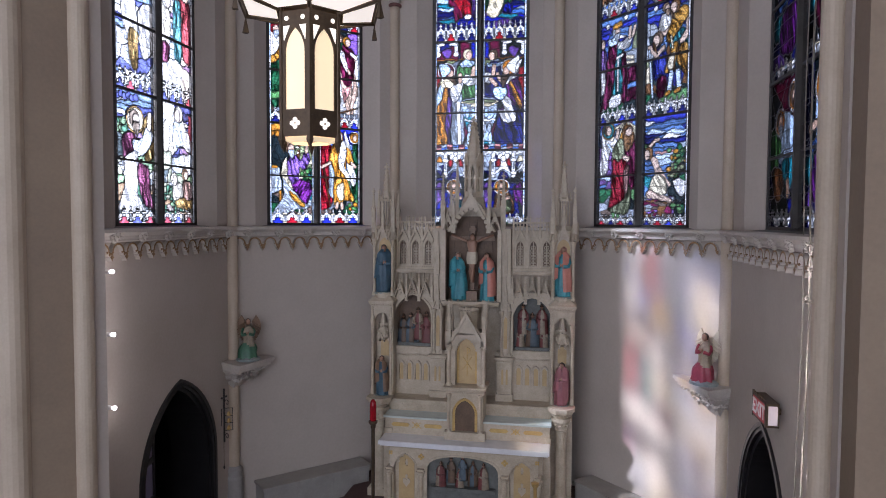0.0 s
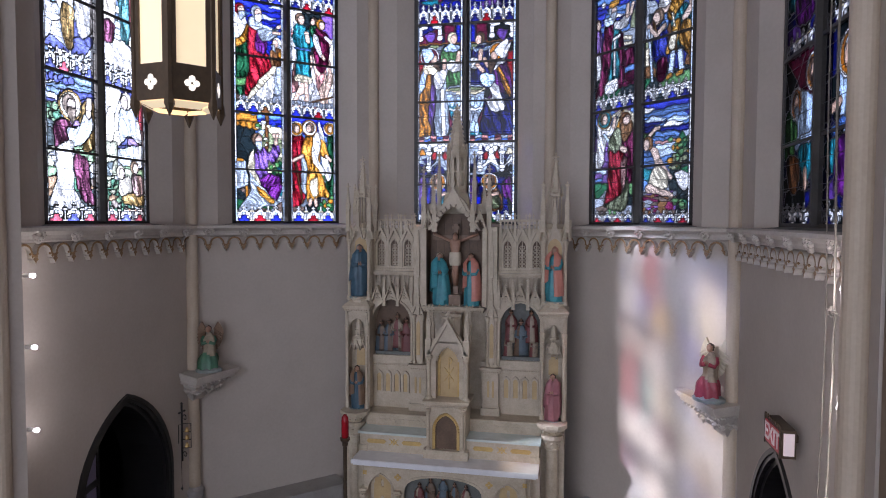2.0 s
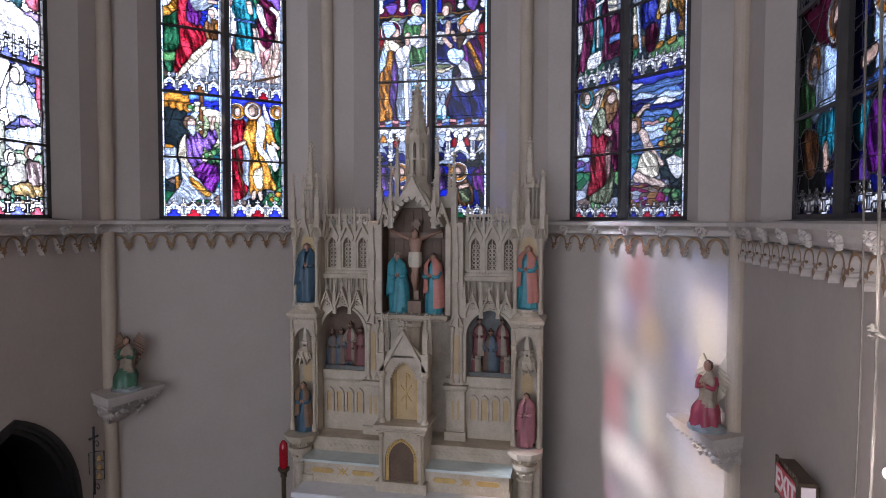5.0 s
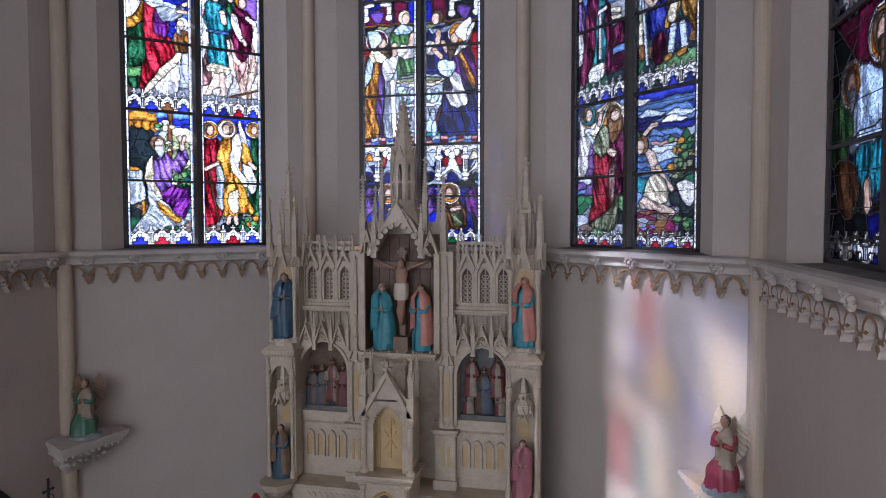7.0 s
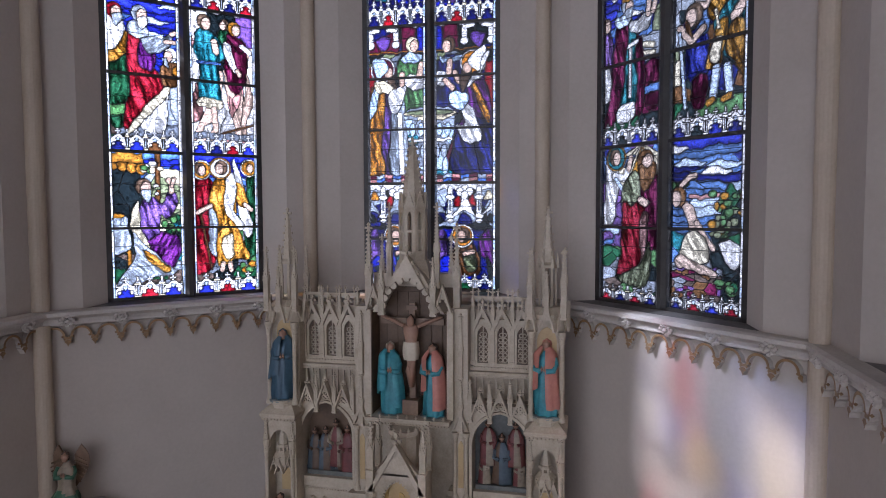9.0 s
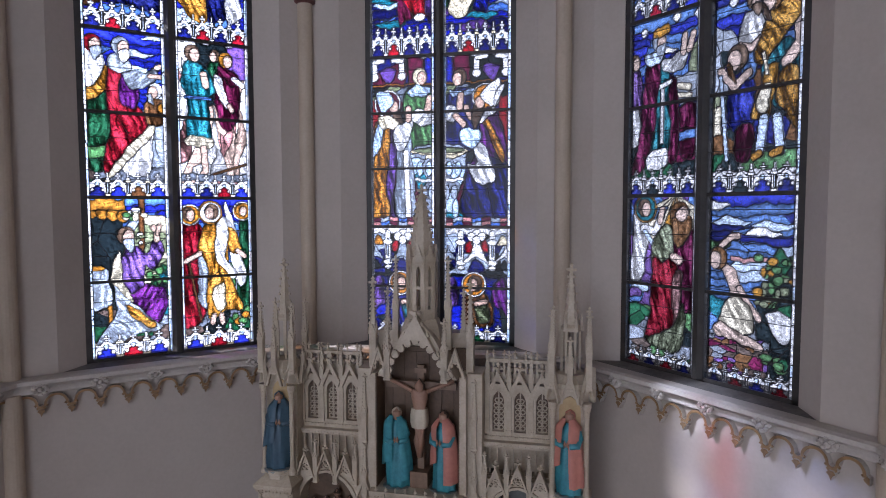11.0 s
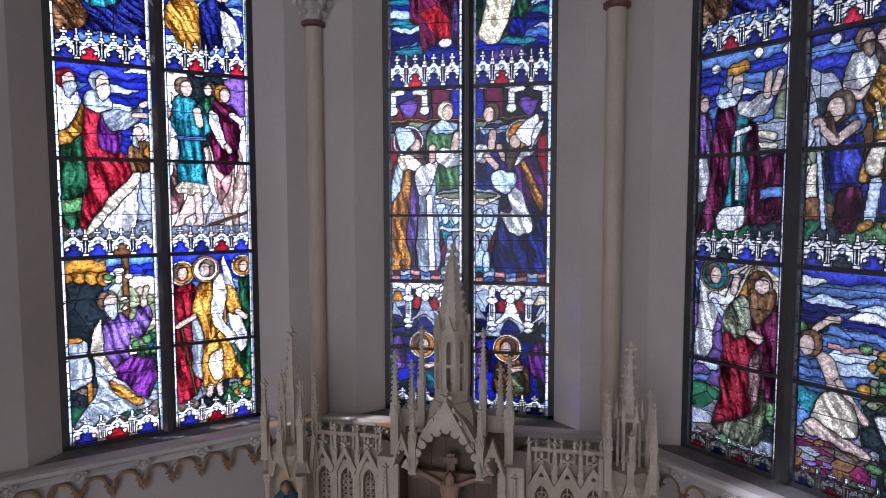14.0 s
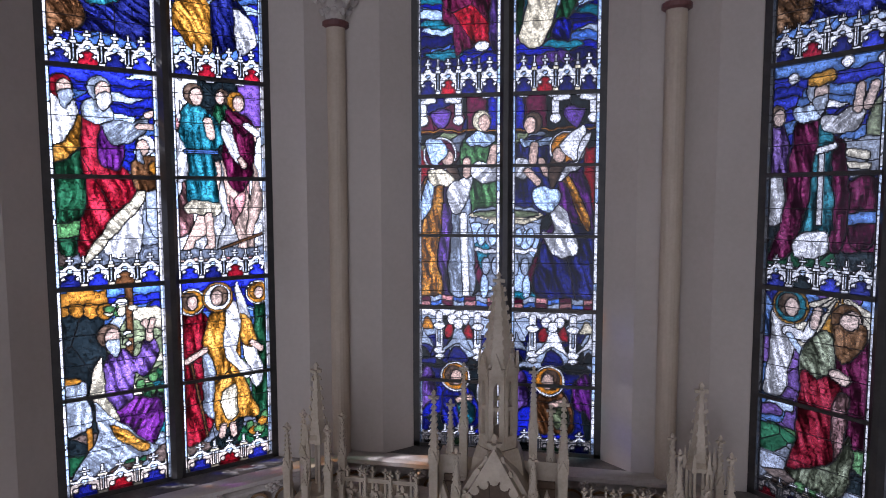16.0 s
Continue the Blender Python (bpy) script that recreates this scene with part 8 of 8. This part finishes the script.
corbel([(-3.66, -1.55), (-3.18, -1.80), (-2.99, -1.02), (-3.25, -0.90), (-3.60, -1.26)], (-3.60, -1.29), "off-white moulded wall corbel carved with leaves")
corbel([(3.07, -0.95), (3.37, -1.80), (3.78, -1.53), (3.72, -1.33), (3.40, -0.86)], (3.68, -1.36), "white moulded wall corbel carved with leaves")
figure("statue", pose(-3.27, -1.36, 3.002, 0, 0, 22), 0.66, GREEN_CLOTH, OLD_CREAM, "painted kneeling angel statue in green and cream on a corbel", wings=BROWN_CLOTH, kneel=True, group="angel statues")
figure("statue", pose(3.40, -1.42, 3.002, 0, 0, -38), 0.70, RED_CLOTH, OLD_CREAM, "painted kneeling angel statue in crimson with pale wings", wings=CREAM_CLOTH, kneel=True, group="angel statues")


# ---- long low radiator covers along the wall ----
def radiator_cover(k, u0, u1):
    f = facet(k)
    b = thing("radiator_cover", f, "long low grey-painted radiator cover against the wall", "radiator cover", "radiator covers")
    bm = bmesh.new()
    box(bm, u0 - 0.03, u1 + 0.03, RW - 0.44, RW - 0.004, 0.93, 0.97)
    part("cover_top", bm, BENCH_WOOD, b)
    for i in range(3):
        w = (u1 - u0) / 3
        bm = bmesh.new()
        box(bm, u0 + w * i + 0.04, u0 + w * (i + 1) - 0.04, RW - 0.405, RW - 0.39, FLOOR + 0.1, 0.90)
        part("front_panel", bm, BENCH_WOOD, b)
    for i in range(4):
        w = (u1 - u0) / 3
        bm = bmesh.new()
        x = u0 + w * i
        box(bm, max(u0, x - 0.045), min(u1, x + 0.045), RW - 0.415, RW - 0.004, FLOOR, 0.93)
        part("stile", bm, BENCH_WOOD, b)
    for z0, z1 in ((FLOOR, FLOOR + 0.1), (0.88, 0.93)):
        bm = bmesh.new()
        box(bm, u0 + 0.045, u1 - 0.045, RW - 0.41, RW - 0.30, z0, z1)
        part("cross_rail", bm, BENCH_WOOD, b)


radiator_cover(-1, -1.12, 0.72)
radiator_cover(1, -0.72, 1.12)

# ---- iron bell bracket beside the door ----
f = facet(-2)
br = thing("bell_bracket", f @ Matrix.Translation((1.16, RW - 0.06, 0)), "black wrought-iron wall bracket with three small bells", "bell bracket")
bm = bmesh.new()
tube(bm, [(0, 0, 1.78), (0, 0, 2.58)], 0.014, 6)
tube(bm, [(-0.055, 0, 2.47), (0.055, 0, 2.47)], 0.012, 6)
for px, pz in ((0, 2.59), (-0.06, 2.47), (0.06, 2.47)):
    lathe(bm, [(0.004, -0.018), (0.02, 0), (0.004, 0.018)], 6, px, 0, pz)
part("iron_cross", bm, BLACK_AND_SHADE, br)
bm = bmesh.new()
tube(bm, [(0, 0, 2.30), (0.0, -0.14, 2.32), (0.0, -0.14, 1.98), (0, 0, 1.96)], 0.008, 5)
tube(bm, [(0, 0, 2.19), (0.0, -0.14, 2.20)], 0.006, 5)
tube(bm, [(0, 0, 2.08), (0.0, -0.14, 2.09)], 0.006, 5)
tube(bm, [(0, 0.0, 2.30), (-0.08, 0.0, 2.31), (-0.08, 0.0, 2.05)], 0.006, 5)
part("iron_frame", bm, BLACK_AND_SHADE, br)
for zc in (2.40, 1.88):
    bm = bmesh.new()
    tube(bm, [(0.0, -0.012 - 0.045 * (1 - math.cos(a * 0.6)) * 0.5 - 0.01 * a * 0.2, zc + 0.035 * math.sin(a * 0.6)) for a in range(11)], 0.006, 5)
    part("iron_scroll", bm, BLACK_AND_SHADE, br)
for z in (2.26, 2.155, 2.045):
    bm = bmesh.new()
    lathe(bm, [(0.032, -0.06), (0.026, -0.045), (0.020, -0.015), (0.006, 0.0)], 10, 0, -0.075, z)
    part("bell", bm, GILT, br, "small brass bell")
bm = bmesh.new()
tube(bm, [(-0.02, -0.01, 1.96), (-0.035, -0.01, 1.7), (-0.03, -0.01, 1.42)], 0.004, 5)
lathe(bm, [(0.004, -0.03), (0.016, 0), (0.004, 0.03)], 6, -0.03, -0.01, 1.40)
part("pull_cord", bm, BLACK_AND_SHADE, br)

# ---- exit sign ----
ex = thing("exit_sign", Matrix.Translation((3.50, -3.30, 3.16)), "lit red and white exit sign box with a crested metal case", "exit sign")
bm = bmesh.new()
box(bm, 0.004, 0.12, -0.45, 0.0, 0.0, 0.24)
part("sign_case", bm, BRONZE, ex, "dark bronze case")
bm = bmesh.new()
box(bm, 0.12, 0.20, -0.25, -0.19, 0.08, 0.14)
part("wall_arm", bm, BRONZE, ex)
bm = bmesh.new()
box(bm, -0.004, 0.004, -0.425, -0.02, 0.025, 0.215)
part("sign_face", bm, EXIT_RED, ex, "glowing red face")
bm = bmesh.new()
box(bm, 0.02, 0.105, -0.456, -0.45, 0.025, 0.215)
part("end_panel", bm, EXIT_WHITE, ex, "pale lit end panel")
for x0, x1, y0, y1 in ((-0.008, 0.0, -0.45, -0.425), (-0.008, 0.0, -0.02, 0.0)):
    bm = bmesh.new()
    box(bm, x0, x1, y0, y1, -0.005, 0.27)
    part("case_edge", bm, BRONZE, ex)
bm = bmesh.new()
for i in range(8):
    y = -0.03 - 0.055 * i
    prism(bm, [(y - 0.02, 0.24), (y + 0.02, 0.24), (y + 0.012, 0.262), (y, 0.275), (y - 0.012, 0.262)], -0.004, 0.004, axis="y", m=Matrix.Rotation(radians(90), 4, "Z"))
part("case_crest", bm, BRONZE, ex)
cu = bpy.data.curves.new("exit_letters", "FONT")
cu.body, cu.size, cu.extrude, cu.offset = "EXIT", 0.205, 0.002, 0.004
cu.align_x, cu.align_y = "CENTER", "CENTER"
cu.materials.append(EXIT_WHITE)
tx = new("exit_letters", cu)
tx.parent = ex
tx.matrix_basis = Matrix.Translation((-0.007, -0.222, 0.118)) @ Matrix.Rotation(radians(-90), 4, "Z") @ Matrix.Rotation(radians(90), 4, "X")
tx["label"] = "pale block letters EXIT"


# ---- bare bulbs on the piers ----
def wall_bulb(x, y, z, side, watts):
    b = thing("bulb_lamp", Matrix.Translation((x, y, z)), "bare lit bulb on a short white holder fixed to the pier", "lamp", "bare bulbs on the piers")
    bm = bmesh.new()
    lathe(bm, [(0.022, 0.0), (0.026, 0.03), (0.020, 0.075), (0.016, 0.08)], 10)
    part("lamp_holder", bm, WHITE_FIT, b, m=Matrix.Translation((-0.10 * side * -1, 0, 0)) @ Matrix.Rotation(radians(90 * -side), 4, "Y"))
    bm = bmesh.new()
    lathe(bm, [(0.010, -0.03), (0.018, -0.014), (0.025, 0.008), (0.021, 0.025), (0.003, 0.034)], 12)
    part("bulb", bm, BULB, b, m=Matrix.Translation((-0.03 * side * -1 + 0.02 * side * -1, 0, 0)) @ Matrix.Rotation(radians(90 * -side), 4, "Y"), smooth=True)
    d = bpy.data.lights.new("bulb_light", "POINT")
    d.energy, d.shadow_soft_size, d.color = watts, 0.04, (1.0, 0.95, 0.90)
    new("bulb_light", d).matrix_world = Matrix.Translation((x - 0.09 * side, y + 0.08, z))


for z in (4.60, 3.90, 3.08):
    wall_bulb(-3.36, -4.24, z, -1, 0.9)
for z in (4.72, 3.95, 3.18):
    wall_bulb(3.47, -5.0, z, 1, 2.0)

# ---- ropes hanging beside the pier ----
for nm, x, y, r, lab in (("hanging_rope", 3.56, -4.42, 0.006, "thin pale cord hanging down the wall"), ("hanging_rope", 3.50, -4.74, 0.0085, "knotted pale rope hanging down the wall")):
    bm = bmesh.new()
    pts = [(x + 0.01 * math.sin(i * 0.7), y + 0.012 * math.sin(i * 0.45), 9.0 - 0.42 * i) for i in range(20)]
    tube(bm, pts, r, 6)
    if r > 0.008:
        for j in range(4):
            lathe(bm, [(0.004, -0.02), (0.024, 0.0), (0.004, 0.02)], 8, x + 0.012 * math.sin(j * 2), y + 0.012 * math.cos(j * 2), 4.52 + 0.014 * j)
        tube(bm, [(x, y, 4.54), (x + 0.04, y - 0.07, 4.51), (x + 0.07, y - 0.14, 4.47)], 0.008, 6)
    ob = part(nm, bm, ROPE_M)
    tagged(ob, lab, "rope")


# ---- hanging lantern ----
lan = thing("hanging_lantern", Matrix.Translation((0.125, -7.03, 5.565)) @ Matrix.Rotation(math.atan2(-3.5, 1.36), 4, "Z"), "six-sided bronze gothic lantern with glowing cream glass", "lantern")
R6 = 0.175


def hexa(bm, prof, mat=0, closed=True):
    return lathe(bm, prof, 6, mat=mat, closed=closed)


for j in range(6):
    a = j * math.pi / 3
    bm = bmesh.new()
    tube(bm, [(R6 * math.cos(a), R6 * math.sin(a), 0.06), (R6 * math.cos(a), R6 * math.sin(a), 0.80)], 0.014, 6)
    lathe(bm, [(0.002, -0.05), (0.022, 0.0), (0.018, 0.03), (0.012, 0.06)], 6, R6 * math.cos(a), R6 * math.sin(a), 0.05)
    part("corner_post", bm, BRONZE, lan)
    m = Matrix.Rotation(a + math.pi / 6 + math.pi / 2, 4, "Z")
    ap_r = R6 * math.cos(math.pi / 6)
    hw = R6 / 2
    side = part("lantern_side", box(bmesh.new(), -hw, hw, -ap_r - 0.006, -ap_r + 0.002, 0.07, 0.215), BRONZE, lan, m=m)
    bm = bmesh.new()
    arch = [(-0.060, 0.215)] + pointed(0.060, 0.13, 6, 0, 0.52) + [(0.060, 0.215)]
    n = len(arch)
    outer = [(-hw, 0.215)] + [(-hw + 2 * hw * i / (n - 3), 0.74) for i in range(n - 2)] + [(hw, 0.215)]
    outer[1], outer[-2] = (-hw, 0.74), (hw, 0.74)
    band(bm, outer, arch, -ap_r - 0.006, -ap_r + 0.002)
    part("lancet_frame", bm, BRONZE, side)
    bm = bmesh.new()
    box(bm, -hw + 0.01, hw - 0.01, -ap_r + 0.004, -ap_r + 0.008, 0.215, 0.70)
    part("lantern_pane", bm, LAMP_GLASS, side, "glowing cream glass pane")
    bm = bmesh.new()
    for q in range(4):
        qa = q * math.pi / 2
        cx, cz = 0.018 * math.cos(qa), 0.14 + 0.018 * math.sin(qa)
        prism(bm, [(cx + 0.014 * math.cos(b * math.pi / 4), cz + 0.014 * math.sin(b * math.pi / 4)) for b in range(8)], -ap_r - 0.009, -ap_r - 0.006, axis="y")
    part("quatrefoil_light", bm, LAMP_GLASS_TOP, side, "lit quatrefoil opening")
    for dx in (-0.05, 0.05):
        bm = bmesh.new()
        prism(bm, [(dx + 0.013 * math.cos(b * math.pi / 5), 0.70 + 0.013 * math.sin(b * math.pi / 5)) for b in range(10)], -ap_r - 0.009, -ap_r - 0.006, axis="y")
        part("round_light", bm, LAMP_GLASS_TOP, side)
        bm = bmesh.new()
        s = 1 if dx > 0 else -1
        prism(bm, [(s * 0.070, 0.66), (s * 0.030, 0.66), (s * 0.066, 0.58)], -ap_r - 0.009, -ap_r - 0.006, axis="y")
        part("spandrel_light", bm, LAMP_GLASS_TOP, side)
    # sloping underside glass of the body and of the brim, and the brim's rim
    bm = bmesh.new()
    vs = [(-hw * 0.92, -ap_r + 0.004, 0.068), (hw * 0.92, -ap_r + 0.004, 0.068), (hw * 0.6, -ap_r * 0.66, 0.046), (-hw * 0.6, -ap_r * 0.66, 0.046)]
    bm.faces.new([bm.verts.new(v) for v in vs])
    bm.faces.new([bm.verts.new((x, y + 0.004, z + 0.006)) for x, y, z in vs][::-1])
    part("bottom_pane", bm, LAMP_GLASS, side)
    RB = 0.43
    bm = bmesh.new()
    bo, bi = RB * 0.5, R6 * 0.5
    oy, iy = -RB * math.cos(math.pi / 6), -ap_r
    vs = [(-bo * 0.9, oy + 0.02, 0.80), (bo * 0.9, oy + 0.02, 0.80), (bi * 1.06, iy - 0.03, 0.755), (-bi * 1.06, iy - 0.03, 0.755)]
    bm.faces.new([bm.verts.new(v) for v in vs])
    bm.faces.new([bm.verts.new((x, y, z + 0.006)) for x, y, z in vs][::-1])
    part("brim_pane", bm, LAMP_GLASS_TOP, side, "glowing pale brim glass")
    bm = bmesh.new()
    box(bm, -bo, bo, oy - 0.006, oy + 0.006, 0.79, 0.90)
    part("brim_rim", bm, BRONZE, side)
    for i in range(5):
        bm = bmesh.new()
        cx = (i - 2) * 0.075
        for q in range(4):
            box(bm, cx + (-0.022 if q % 2 else 0.006), cx + (-0.006 if q % 2 else 0.022), oy - 0.009, oy - 0.006, 0.83 + (0.0 if q < 2 else 0.028), 0.848 + (0.0 if q < 2 else 0.028))
        part("rim_light", bm, LAMP_GLASS_TOP, side)
    bm = bmesh.new()
    tube(bm, [(R6 * 0.5 * 2 * 0.5, -ap_r, 0.75), (bo, oy, 0.795)], 0.012, 6)
    part("brim_rib", bm, BRONZE, side)
    bm = bmesh.new()
    tapered(bm, 0.03, 0.004, 0.70, 0.79, bo, oy)
    part("brim_spike", bm, BRONZE, side)
bm = bmesh.new()
hexa(bm, [(0.43, 0.90), (0.40, 0.92), (0.20, 1.06), (0.05, 1.14), (0.02, 1.20)])
part("lantern_roof", bm, BRONZE, lan)
for i in range(26):
    bm = bmesh.new()
    z = 1.22 + 0.24 * i
    pts = [(0.03 * math.cos(q * math.pi / 4), 0, z + 0.12 + 0.13 * math.sin(q * math.pi / 4)) for q in range(9)]
    tube(bm, pts, 0.008, 5)
    part("chain_link", bm, BRONZE, lan, m=Matrix.Rotation(radians(90 * (i % 2)), 4, "Z"))
d = bpy.data.lights.new("lantern_light", "POINT")
d.energy, d.shadow_soft_size, d.color = 0.7, 0.08, (1.0, 0.85, 0.62)
new("lantern_light", d).matrix_world = Matrix.Translation((0.125, -7.03, 6.015))

# ---- sanctuary lamp on a post, and a brass candlestick ----
sl = thing("sanctuary_lamp", Matrix.Translation((-1.33, -1.12, FLOOR + 0.32)), "tall bronze lamp stand with a lit ruby glass", "lamp stand")
bm = bmesh.new()
lathe(bm, [(0.13, 0.0), (0.13, 0.03), (0.05, 0.07), (0.028, 0.12), (0.028, 1.30), (0.04, 1.32), (0.04, 1.36), (0.07, 1.40), (0.07, 1.43)], 14)
part("stand", bm, BRONZE, sl)
bm = bmesh.new()
lathe(bm, [(0.045, 1.43), (0.052, 1.46), (0.052, 1.66), (0.045, 1.72), (0.02, 1.76)], 14)
part("ruby_glass", bm, RED_GLASS, sl, "glowing ruby glass cylinder", smooth=True)
cs = thing("candlestick", Matrix.Translation((1.17, -1.6, FLOOR + 0.32)), "polished brass candlestick standing by the altar", "candlestick")
bm = bmesh.new()
lathe(bm, [(0.10, 0.0), (0.10, 0.02), (0.03, 0.06), (0.022, 0.12), (0.03, 0.40), (0.022, 0.42), (0.026, 0.78), (0.05, 0.82), (0.055, 0.86), (0.03, 0.87)], 14)
part("stem", bm, GILT, cs, "polished brass stem")
